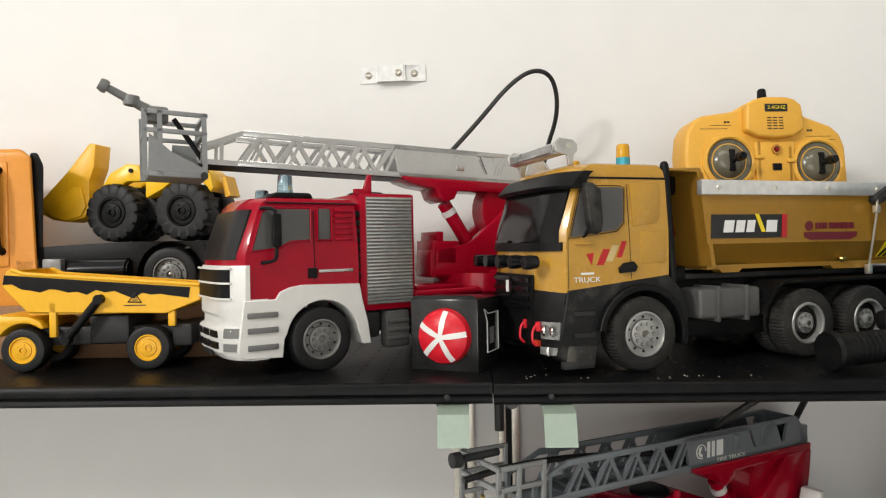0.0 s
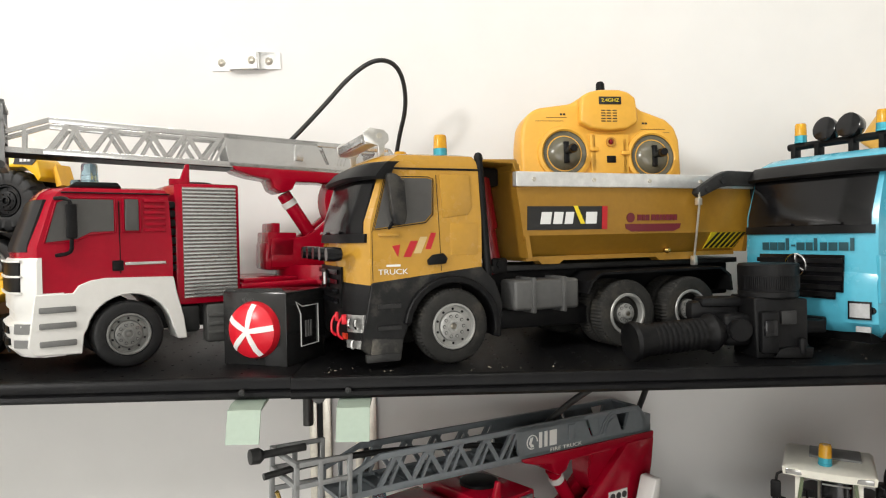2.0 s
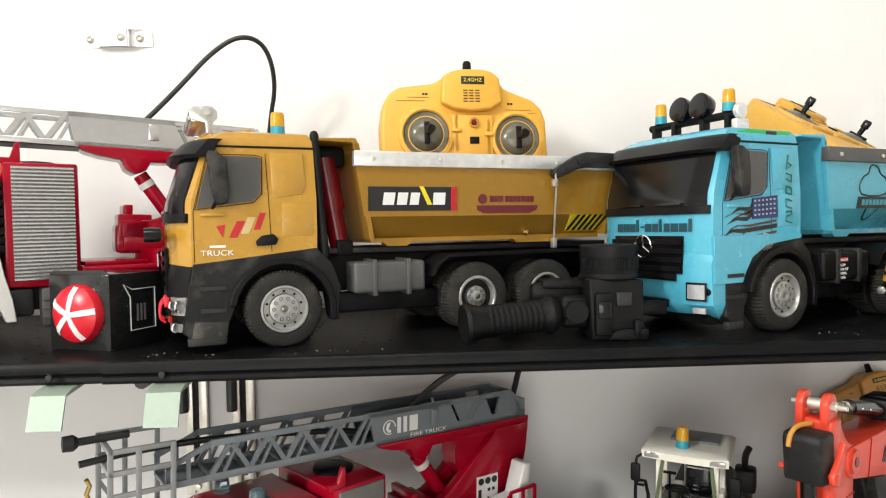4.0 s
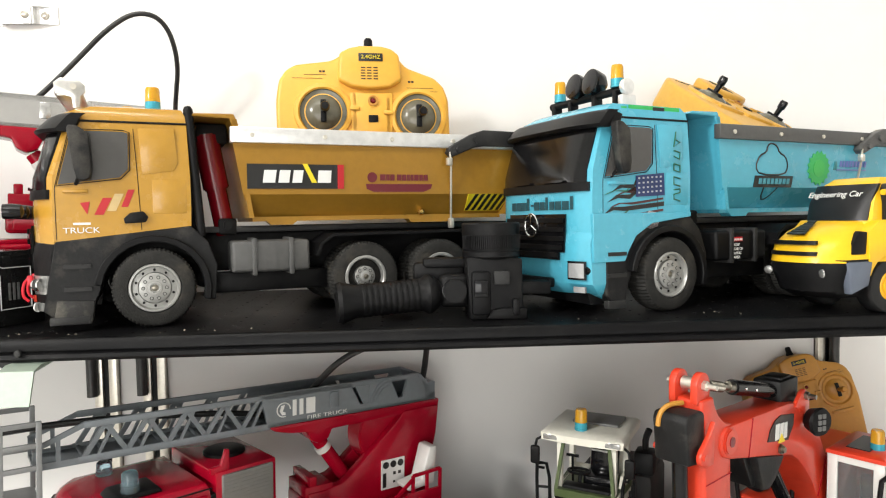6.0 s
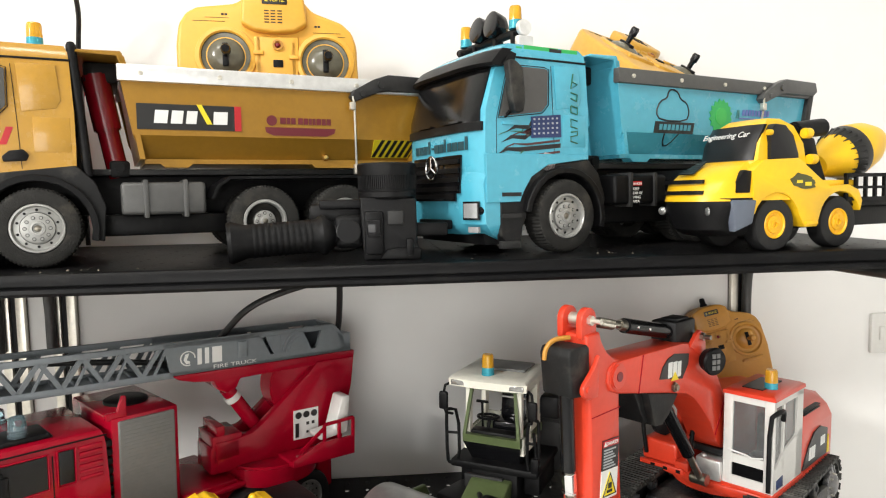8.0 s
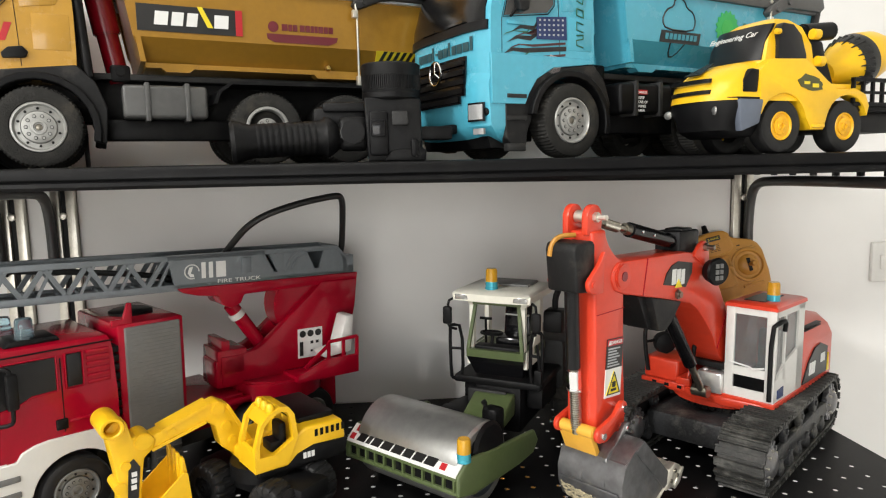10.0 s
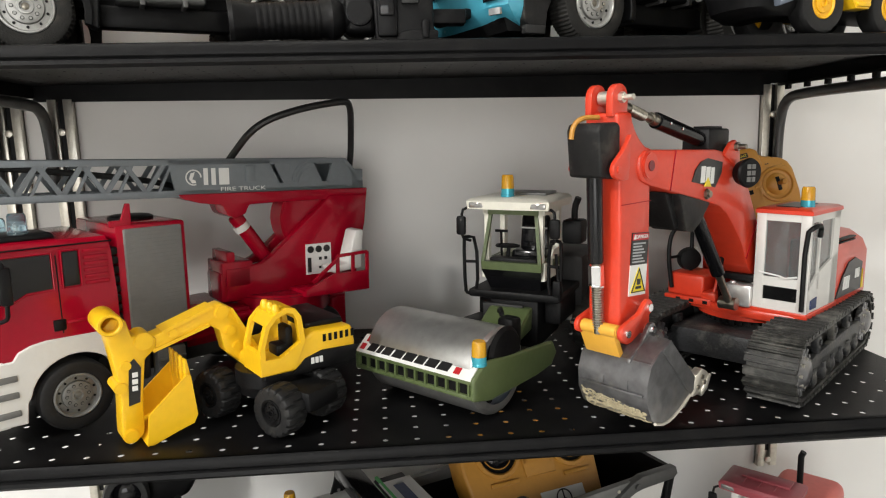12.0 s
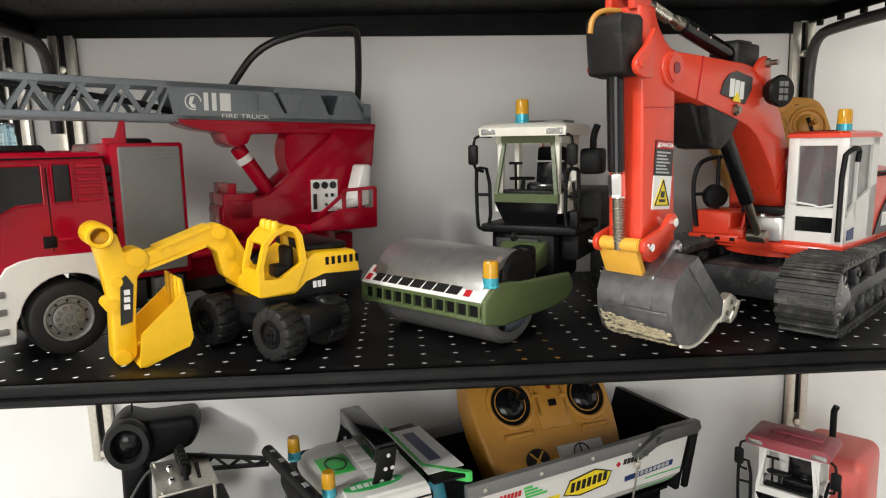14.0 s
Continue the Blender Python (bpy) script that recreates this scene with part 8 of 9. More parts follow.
    cab = part("cab_frame", join(bm_box(F0, F0 + 0.006, yn, yn + 0.0115, 0.076, 0.184, 0.001), bm_box(F0, F0 + 0.006, yb - 0.011, yb, 0.076, 0.184, 0.001), bm_box(F0 + 0.0005, F0 + 0.0055, yn, yb, 0.176, 0.184), bm_box(F0 + 0.0005, F0 + 0.0055, yn, yb, 0.103, 0.1135), bm_box(F0 + 0.0005, F0 + 0.0055, yn, yb, 0.076, 0.0875), bm_box(F1 - 0.02, F1, yn + 0.0005, yn + 0.0055, 0.076, 0.184), bm_box(F0 + 0.004, F1, yn + 0.0005, yn + 0.0055, 0.176, 0.184), bm_prism([(F0 + 0.004, 0.076), (F1, 0.076), (F1, 0.135), (F0 + 0.03, 0.118), (F0 + 0.004, 0.1)], yn + 0.0005, yn + 0.0055), bm_box(F0 + 0.03, F0 + 0.034, yn + 0.0005, yn + 0.0055, 0.1, 0.18)), M_WHITE, t, "white cab frame")
    part("cab_back", join(bm_box(F1 - 0.006, F1, yn + 0.006, yb, 0.078, 0.182), bm_box(F0 + 0.006, F1 - 0.006, yb - 0.004, yb, 0.078, 0.182)), M_ORANGE, cab)
    glass = mat("clear_cab_glass", (0.55, 0.56, 0.56), 0.05, grain=0.01, bump=0, trans=0.85)
    for nm, bm in (("front_pane", bm_box(F0 + 0.0022, F0 + 0.0035, yn + 0.007, yb - 0.007, 0.113, 0.177)), ("lower_pane", bm_box(F0 + 0.0022, F0 + 0.0035, yn + 0.007, yb - 0.007, 0.085, 0.107))):
        part(nm, bm, glass if nm == "front_pane" else M_GLASS, cab)
    part("side_pane", bm_box(F0 + 0.006, F1 - 0.02, yn + 0.003, yn + 0.004, 0.1, 0.177), glass, cab)
    part("cab_seat", join(bm_box(F0 + 0.03, F0 + 0.06, -0.062, -0.028, 0.09, 0.105, 0.004), bm_box(F0 + 0.058, F0 + 0.068, -0.06, -0.03, 0.1, 0.15, 0.004)), M_DGREY, cab)
    part("cab_roof", bm_loft([[Vector((x, y, z)) for x, y in ((F0 - a, yn - a), (F1 + a, yn - a), (F1 + a, yb + a), (F0 - a, yb + a))] for z, a in ((0.184, 0.0015), (0.188, 0.001), (0.1905, -0.004))]), M_ORANGE, cab)
    part("roof_hatch", bm_box(F0 + 0.015, F1 - 0.02, yn + 0.02, yb - 0.015, 0.1905, 0.1915), M_GLASS_DULL, cab)
    part("cab_sill", bm_box(F0 - 0.002, F1 + 0.003, yn - 0.0015, yb + 0.001, 0.07, 0.0765, 0.001), M_ORANGE, cab)
    part("grab_rail", bm_tube([(F0 - 0.003, yn + 0.004, 0.08), (F0 - 0.0035, yn + 0.004, 0.165), (F0 - 0.001, yn - 0.004, 0.173), (F0 + 0.016, yn - 0.005, 0.173), (F0 + 0.018, yn - 0.003, 0.16)], 0.0028, 8, smooth=1), M_BLACK, cab)
    part("door_decal", bm_prism([(F0 + 0.012, 0.08), (F0 + 0.03, 0.08), (F0 + 0.03, 0.092), (F0 + 0.012, 0.09)], yn - 0.0006, yn + 0.0006), M_INK_B, cab)
    part("wiper", bm_tube([(F0 - 0.001, -0.02, 0.118), (F0 - 0.001, -0.043, 0.1155), (F0 - 0.001, -0.049, 0.1135), (F0 - 0.001, -0.062, 0.1165)], 0.0011, 6), M_INK_W, cab)
    grow = pose(0, 0, 0.0745) @ Matrix.Diagonal((1, 1, 1.045, 1)) @ pose(0, 0, -0.07)
    for o in (cab, *cab.children):
        o.data.transform(grow)
    beacon(t, 0.292, -0.056, 0.1985, 0.0085, 0.025)
    # boom, in a plane beside the cab
    yA = 0.014
    boom = [(0.012, 0.252), (0.0145, 0.264), (0.024, 0.2705), (0.086, 0.2695), (0.165, 0.268), (0.192, 0.264), (0.222, 0.246), (0.25, 0.222), (0.28, 0.18), (0.31, 0.13), (0.314, 0.117), (0.302, 0.104), (0.284, 0.108), (0.259, 0.128), (0.240, 0.157), (0.2154, 0.181), (0.196, 0.197), (0.178, 0.2064), (0.1315, 0.217), (0.0665, 0.230), (0.034, 0.2365), (0.018, 0.242)]
    bo = part("boom", bm_prism(boom, yA - 0.020, yA + 0.020, 0.0025, 2), M_ORANGE, t)
    part("boom_seam", join(*[bm_strut((a[0], yA - 0.0203, a[1]), (b[0], yA - 0.0203, b[1]), 0.0008, 0.001) for a, b in (((0.252, 0.139), (0.278, 0.183)), ((0.07, 0.2298), (0.078, 0.2692)))]), M_RED, bo)
    part("pivot_boss", bm_cyl((0.0297, yA - 0.0225, 0.2557), (0.0297, yA + 0.0225, 0.2557), 0.0135, n=24, bevel=0.0015), M_ORANGE, bo)
    part("pivot_hole", bm_cyl((0.0297, yA - 0.0232, 0.2557), (0.0297, yA - 0.0222, 0.2557), 0.005, n=16), M_RAM, bo)
    part("maker_patch", bm_prism([(0.112, 0.2365), (0.118, 0.248), (0.129, 0.256), (0.144, 0.2595), (0.177, 0.2545), (0.176, 0.243), (0.1625, 0.228)], yA - 0.0212, yA - 0.0198), M_INK_K, bo, "black swoosh patch with white shapes")
    part("patch_mark", bars([(0.129, 0.1375, 0.2345, 0.2515, 0.001), (0.1395, 0.148, 0.2335, 0.2505, 0.001), (0.150, 0.1575, 0.2325, 0.2495, 0.001)], yA - 0.0214), M_INK_W, bo)
    part("patch_wedge", bm_prism([(0.1355, 0.2305), (0.1515, 0.2295), (0.1435, 0.2395)], yA - 0.0224, yA - 0.0216), M_INK_Y, bo)
    part("boom_bolt", join(bm_cyl((0.1437, yA - 0.026, 0.222), (0.1437, yA + 0.026, 0.222), 0.0036, n=12), bm_cyl((0.1437, yA - 0.0235, 0.222), (0.1437, yA - 0.0205, 0.222), 0.0056, n=6)), M_ROD, bo)
    LM = pose(0.2115, -0.019, 0.2417, 0, 0, -20)
    part("round_lamp", join(moved(join(bm_lathe([(0.0155, 0.0), (0.0165, -0.003), (0.015, -0.0055), (0, -0.006)], 28, TO_Y), bm_lathe([(0, 0.009), (0.013, 0.008), (0.0155, 0.0)], 28, TO_Y)), LM), bm_cyl((0.2115, -0.016, 0.2417), (0.2115, 0.0, 0.2417), 0.005, n=10)), M_BLACK, bo)
    part("lamp_cell", moved(join(*[bm_box(-0.006 + 0.0065 * i, -0.0015 + 0.0065 * i, -0.007, -0.0055, -0.0095 + 0.007 * j, -0.0045 + 0.007 * j) for i in range(2) for j in range(3)]), LM), M_MGREY, bo)
    part("under_box", join(bm_prism([(0.088, 0.226), (0.155, 0.2125), (0.134, 0.192), (0.1195, 0.184), (0.105, 0.186)], yA - 0.021, yA + 0.02, 0.002), bm_prism([(0.074, 0.228), (0.092, 0.225), (0.108, 0.19), (0.098, 0.188)], yA - 0.012, yA + 0.024, 0.002)), M_SCUFF, bo, "black moulded hose cover")
    ab = part("arm_cylinder", bm_cyl((0.19, yA, 0.2735), (0.072, yA, 0.2985), 0.0082, n=18, bevel=0.001), M_BLACK_GLOSS, t)
    part("cylinder_rod", bm_cyl((0.072, yA, 0.2985), (-0.0125, yA, 0.317), 0.0042, n=12), M_ROD, ab)
    part("rod_collar", bm_cyl((0.075, yA, 0.2979), (0.063, yA, 0.3007), 0.0066, 0.0056, n=16), M_ROD, ab)
    way = Vector((-0.0785, 0, 0.0185)).to_track_quat("Z", "Y").to_matrix().to_4x4()
    part("rod_thread", join(*[bm_lathe([(0.0043, 0), (0.0056, 0.0011), (0.0043, 0.0022)], 12, Matrix.Translation(Vector((0.05 - 0.0034 * k, yA, 0.3023 + 0.0008 * k))) @ way) for k in range(8)]), M_ROD, ab)
    part("chrome_fleck", join(*[bm_lathe([(0.0016, 0), (0.0014, -0.0008), (0, -0.001)], 8, pose(x, yA - 0.0082, z) @ TO_Y) for x, z in ((0.088, 0.2955), (0.112, 0.29), (0.168, 0.2795))]), M_CHROME, ab)
    part("cylinder_mount", join(bm_box(0.163, 0.211, yA - 0.012, yA + 0.020, 0.256, 0.2905, 0.003), bm_box(0.172, 0.2, yA - 0.008, yA + 0.012, 0.2895, 0.293, 0.001)), M_SCUFF, t, "black cylinder mounting block")
    lug = part("boom_lug", bm_prism([(0.179, 0.262), (0.219, 0.242), (0.217, 0.262), (0.212, 0.274), (0.204, 0.278), (0.195, 0.275)], yA - 0.022, yA - 0.017, 0.001), M_ORANGE, t)
    part("lug_bolt", join(bm_cyl((0.2045, yA - 0.034, 0.2705), (0.2045, yA + 0.016, 0.2705), 0.0028, n=10), bm_cyl((0.2045, yA - 0.026, 0.2705), (0.2045, yA - 0.022, 0.2705), 0.0048, n=6)), M_ROD, lug)
    bc = part("boom_cylinder", bm_cyl((0.132, yA - 0.012, 0.208), (0.199, yA - 0.012, 0.128), 0.0078, n=18, bevel=0.001), M_BLACK_GLOSS, t)
    part("cylinder_rod", bm_cyl((0.199, yA - 0.012, 0.128), (0.232, yA - 0.012, 0.088), 0.0045, n=12), M_ROD, bc)
    part("rod_eye", bm_cyl((0.234, yA - 0.02, 0.0865), (0.234, yA + 0.0, 0.0865), 0.0075, n=14), M_ROD, bc)
    # stick
    sk = [(-0.004, 0.092), (-0.0085, 0.105), (-0.0115, 0.2), (-0.0145, 0.255), (-0.0195, 0.290), (-0.0205, 0.3035), (0.0025, 0.3045), (0.0045, 0.297), (0.0095, 0.289), (0.0175, 0.2805), (0.028, 0.2735), (0.038, 0.2715), (0.0455, 0.262), (0.046, 0.250), (0.038, 0.2395), (0.0405, 0.17), (0.046, 0.105), (0.044, 0.094), (0.03, 0.087), (0.008, 0.086)]
    st = part("stick", bm_prism(sk, yA - 0.0175, yA + 0.0175, 0.003, 3), M_ORANGE, t)
    part("stick_seam", bm_strut((-0.011, yA - 0.0177, 0.2215), (0.038, yA - 0.0177, 0.2225), 0.0007, 0.001), M_RED, st)
    for y in (yA - 0.0145, yA + 0.0075):
        part("stick_lug", bm_prism([(-0.0245, 0.300), (-0.0005, 0.300), (0.0, 0.313)] + arch_pts(-0.0125, 0.317, 0.0122, 5, 175, 10) + [(-0.0247, 0.313)], y, y + 0.007, 0.001), M_ORANGE, st)
    part("lug_bolt", join(bm_cyl((-0.0125, yA - 0.028, 0.317), (-0.0125, yA + 0.022, 0.317), 0.0026, n=10), bm_cyl((-0.0125, yA - 0.006, 0.317), (-0.0125, yA + 0.006, 0.317), 0.0062, n=14), bm_cyl((-0.0125, yA - 0.0185, 0.317), (-0.0125, yA - 0.0145, 0.317), 0.005, n=6)), M_STEEL, st)
    bx = part("cylinder_box", bm_prism([(-0.0445, 0.2475), (-0.024, 0.2455), (-0.0155, 0.25), (-0.0165, 0.2925), (-0.021, 0.2955), (-0.0465, 0.2945), (-0.0495, 0.288)], yA - 0.0185, yA + 0.0165, 0.004, 3), M_SCUFF, st, "scuffed black cylinder housing")
    part("housing_ear", bm_prism([(-0.010, 0.285), (-0.012, 0.245), (-0.024, 0.2445)] + arch_pts(-0.028, 0.2545, 0.0085, 270, 130, 8) + [(-0.02, 0.272)], yA - 0.0255, yA - 0.0205, 0.001), M_ORANGE, bx)
    part("box_bolt", join(bm_cyl((-0.029, yA - 0.027, 0.2545), (-0.029, yA + 0.026, 0.2545), 0.0032, n=10), bm_cyl((-0.029, yA + 0.0165, 0.2545), (-0.029, yA + 0.021, 0.2545), 0.007, 0.0045, n=14)), M_ORANGE, bx)
    part("gold_clip", bm_tube([(-0.05, yA + 0.01, 0.281), (-0.049, yA + 0.009, 0.293), (-0.04, yA + 0.006, 0.3), (-0.024, yA, 0.3)], 0.0024, 8, smooth=2), M_TXB, bx)
    bk = part("bucket_cylinder", bm_cyl((-0.0285, yA, 0.25), (-0.0235, yA, 0.168), 0.0073, n=20, bevel=0.001), M_BLACK_GLOSS, t)
    part("cylinder_rod", bm_cyl((-0.0235, yA, 0.17), (-0.0165, yA, 0.1), 0.0043, n=12), M_ROD, bk)
    part("rod_thread", join(*[bm_lathe([(0.0042, 0), (0.006, 0.0009), (0.0042, 0.0018)], 12, pose(-0.0165 - 0.0001 * (2 * k), yA, 0.104 + 0.0024 * k)) for k in range(18)]), M_ALU, bk)
    part("rod_nut", join(bm_cyl((-0.0213, yA, 0.147), (-0.0232, yA, 0.166), 0.0072, n=6, bevel=0.0006), bm_cyl((-0.0212, yA, 0.146), (-0.0213, yA, 0.1475), 0.0078, n=16)), M_CHROME, bk, "chrome lock nut")
    tip = pose(0.0205, 0, 0.165, 0, 3.6, 0)
    lb = part("danger_label", moved(bm_prism([(-0.0145, -0.002), (0.0145, -0.002), (0.0145, 0.0285), (-0.0145, 0.0285)], yA - 0.0184, yA - 0.0172), tip), M_INK_K, st, "black and yellow warning label")
    part("label_header", moved(bars([(-0.0138, 0.0138, 0.0215, 0.0278)], yA - 0.0184), tip), M_INK_R, lb)
    lettering("label_text", "DANGER", 0.005, M_INK_W, lb, tip @ pose(0.0015, yA - 0.0192, 0.0246), stretch=1.05)
    part("header_mark", moved(bm_prism([(-0.0128, 0.0225), (-0.0085, 0.0225), (-0.0106, 0.027)], yA - 0.0192, yA - 0.0184), tip), M_INK_W, lb)
    part("label_line", moved(bars([(-0.012, 0.009 - 0.003 * (k % 3), 0.0002 + 0.0029 * k, 0.0016 + 0.0029 * k) for k in range(7)], yA - 0.0185), tip), M_INK_GREY, lb)
    wl = part("warning_plate", moved(bm_prism([(-0.0145, -0.0315), (0.0145, -0.0315), (0.0145, -0.002), (-0.0145, -0.002)], yA - 0.0184, yA - 0.0172), tip), M_INK_W, st)
    part("warning_triangle", moved(bm_prism([(-0.013, -0.0285), (0.012, -0.0285), (-0.0005, -0.0045)], yA - 0.0192, yA - 0.0183), tip), M_INK_Y, wl)
    part("triangle_edge", moved(join(bm_tube([(-0.012, yA - 0.0194, -0.0278), (0.011, yA - 0.0194, -0.0278), (-0.0005, yA - 0.0194, -0.006)], 0.0009, 5, True), bars([(-0.005, 0.004, -0.025, -0.0225), (-0.003, 0.0025, -0.021, -0.0155)], yA - 0.0194)), tip), M_INK_K, wl)
    # bucket link and bucket
    pin, low_pin = (-0.0145, 0.1045), (0.0025, 0.0735)
    part("bucket_link", join(bm_cyl((pin[0], yA - 0.021, pin[1]), (pin[0], yA + 0.019, pin[1]), 0.0062, n=18, bevel=0.001), bm_cyl((low_pin[0], yA - 0.016, low_pin[1]), (low_pin[0], yA + 0.026, low_pin[1]), 0.0058, n=18), bm_prism([(pin[0] - 0.003, pin[1] - 0.001), (pin[0] + 0.003, pin[1] + 0.001), (low_pin[0] + 0.003, low_pin[1]), (low_pin[0] - 0.0035, low_pin[1] - 0.002)], yA - 0.016, yA + 0.023, 0.001)), M_TXY, t, "mustard-yellow bucket link")
    for y in (yA - 0.0285, yA + 0.0195):
        part("link_arm", bm_prism(arch_pts(*pin, 0.008, 100, 280, 10) + [(-0.002, 0.1005), (0.012, 0.112)] + arch_pts(0.0235, 0.1225, 0.0078, -70, 120, 10) + [(0.008, 0.119)], y, y + 0.0052, 0.0012), M_ORANGE, t)
    part("side_link", bm_prism(arch_pts(*low_pin, 0.0088, 150, 330, 8) + [(0.019, 0.083), (0.0335, 0.093)] + arch_pts(0.032, 0.099, 0.0068, -40, 150, 8) + [(0.017, 0.092)], yA - 0.0285, yA - 0.0235, 0.001), M_BUCKET, t)
    part("link_bolt", join(bm_cyl((low_pin[0], yA - 0.032, low_pin[1]), (low_pin[0], yA + 0.03, low_pin[1]), 0.0042, n=12), bm_cyl((0.0235, yA - 0.031, 0.1225), (0.0235, yA + 0.031, 0.1225), 0.004, n=10), bm_cyl((0.032, yA - 0.031, 0.099), (0.032, yA - 0.02, 0.099), 0.0036, n=10), bm_cyl((pin[0], yA - 0.032, pin[1]), (pin[0], yA + 0.032, pin[1]), 0.0036, n=10)), M_CHROME, t)
    B0, B1 = -0.036, 0.040
    prof = [(0.026, 0.094), (0.008, 0.0855), (-0.006, 0.074), (-0.0115, 0.058), (-0.010, 0.040), (-0.002, 0.0235), (0.008, 0.0165), (0.024, 0.0125), (0.066, 0.020)]
    inner = [(x + 0.003 * (1 if k < 6 else 0), z + (0.0 if k < 2 else 0.0028)) for k, (x, z) in enumerate(prof)]
    bkt = part("bucket", bm_prism(prof + inner[::-1], B0 + 0.002, B1 - 0.002), M_BUCKET, t, "scratched grey steel bucket")
    side = prof[:-1] + [(0.062, 0.019), (0.0745, 0.030), (0.0745, 0.046), (0.064, 0.056)]
    for y in (B0, B1 - 0.002):
        part("bucket_side", bm_prism(side, y, y + 0.002), M_BUCKET, bkt)
    part("side_cutter", bm_prism([(0.012, 0.0865), (0.026, 0.0945), (0.0755, 0.047), (0.0745, 0.030), (0.070, 0.0285)], B0 - 0.0016, B0 + 0.0004, 0.0004, 1), M_BUCKET, bkt)
    part("back_ridge", join(bm_box(-0.0128, -0.0095, B0 + 0.004, B1 - 0.004, 0.0465, 0.049, 0.001), bm_prism([(-0.004, 0.074), (-0.012, 0.058), (-0.0125, 0.05), (0.0, 0.07)], B0 + 0.02, B0 + 0.023), bm_prism([(-0.004, 0.074), (-0.012, 0.058), (-0.0125, 0.05), (0.0, 0.07)], B1 - 0.03, B1 - 0.027)), M_BUCKET, bkt)
    part("bucket_rim", bm_tube([(0.004, B0 - 0.0005, 0.018), (0.022, B0 - 0.0005, 0.0125), (0.044, B0 - 0.0005, 0.0165), (0.0745, B0 - 0.0005, 0.032)], 0.0016, 8, smooth=1), M_STEEL, bkt)
    part("cutting_edge", bm_prism([(0.060, 0.018), (0.082, 0.034), (0.080, 0.038), (0.058, 0.022)], B0, B1), M_STEEL, bkt)
    for k in range(5):
        y = B0 + 0.001 + 0.0165 * k
        part("bucket_tooth", bm_prism([(0.072, 0.0255), (0.086, 0.026), (0.103, 0.034), (0.1055, 0.0395), (0.101, 0.046), (0.09, 0.0515), (0.078, 0.047), (0.074, 0.037)], y - 0.003, y + 0.006, 0.0015), M_STEEL, bkt)
        part("tooth_bolt", join(*[bm_cyl((x, y - 0.0042, z), (x, y - 0.0025, z), 0.0024, n=8) for x, z in ((0.082, 0.034), (0.09, 0.043), (0.095, 0.036))]), M_ROD, bkt)
    random.seed(11)
    for k in range(5):
        y = -0.036 + 0.0155 * k
        part("bucket_tooth", bm_prism([(0.090, 0.022), (0.101, 0.027), (0.109, 0.041), (0.105, 0.043), (0.096, 0.036), (0.089, 0.028)], y - 0.003, y + 0.005, 0.001), M_STEEL, bkt)
    for k in range(260):
        y, a = B0 + 0.004 + 0.068 * random.random() ** 0.8, random.random()
        p, q = Vector((-0.0102, 0, 0.042)), Vector((-0.002, 0, 0.0235))
        if a > 0.62:
            p, q, a = q, Vector((0.008, 0, 0.0165)), a - 0.62
        u = (p - q).normalized()
        n = Vector((-u.z, 0, u.x))
        c = q + (p - q) * min(1.0, a * 1.55) * (0.35 + 0.65 * (y - B0) / 0.076) + Vector((0, y, 0))
        bm = bmesh.new()
        ring = [bm.verts.new(c + n * 0.0002 + (Vector((0, 1, 0)) * math.cos(2 * math.pi * q / 9) * random.uniform(0.001, 0.0044) + u * math.sin(2 * math.pi * q / 9) * random.uniform(0.0008, 0.003))) for q in range(9)]
        top = bm.verts.new(c + n * 0.0012)
        for q in range(9):
            bm.faces.new((ring[q], ring[(q + 1) % 9], top))
        bm.faces.new(ring[::-1])
        bmesh.ops.recalc_face_normals(bm, faces=bm.faces[:])
        part("mud_flake", bm, M_MUD, bkt)
    # front rail and second lamp on the far side
    rail = part("guard_rail", join(bm_tube([(0.262, 0.092, 0.088), (0.259, 0.097, 0.13), (0.262, 0.096, 0.158), (0.272, 0.088, 0.172), (0.33, 0.07, 0.172)], 0.0028, 8, smooth=2), bm_cyl((0.29, 0.081, 0.108), (0.29, 0.081, 0.172), 0.0026, n=8), bm_cyl((0.259, 0.096, 0.127), (0.29, 0.088, 0.127), 0.002, n=8)), M_BLACK, t)
    part("round_lamp", bm_lathe([(0, 0.012), (0.012, 0.009), (0.0152, 0.0), (0.0135, -0.009), (0, -0.012)], 24, pose(0.288, 0.084, 0.1237, 0, 0, -40) @ TO_Y), M_BLACK, rail)
    return t


big_excavator()


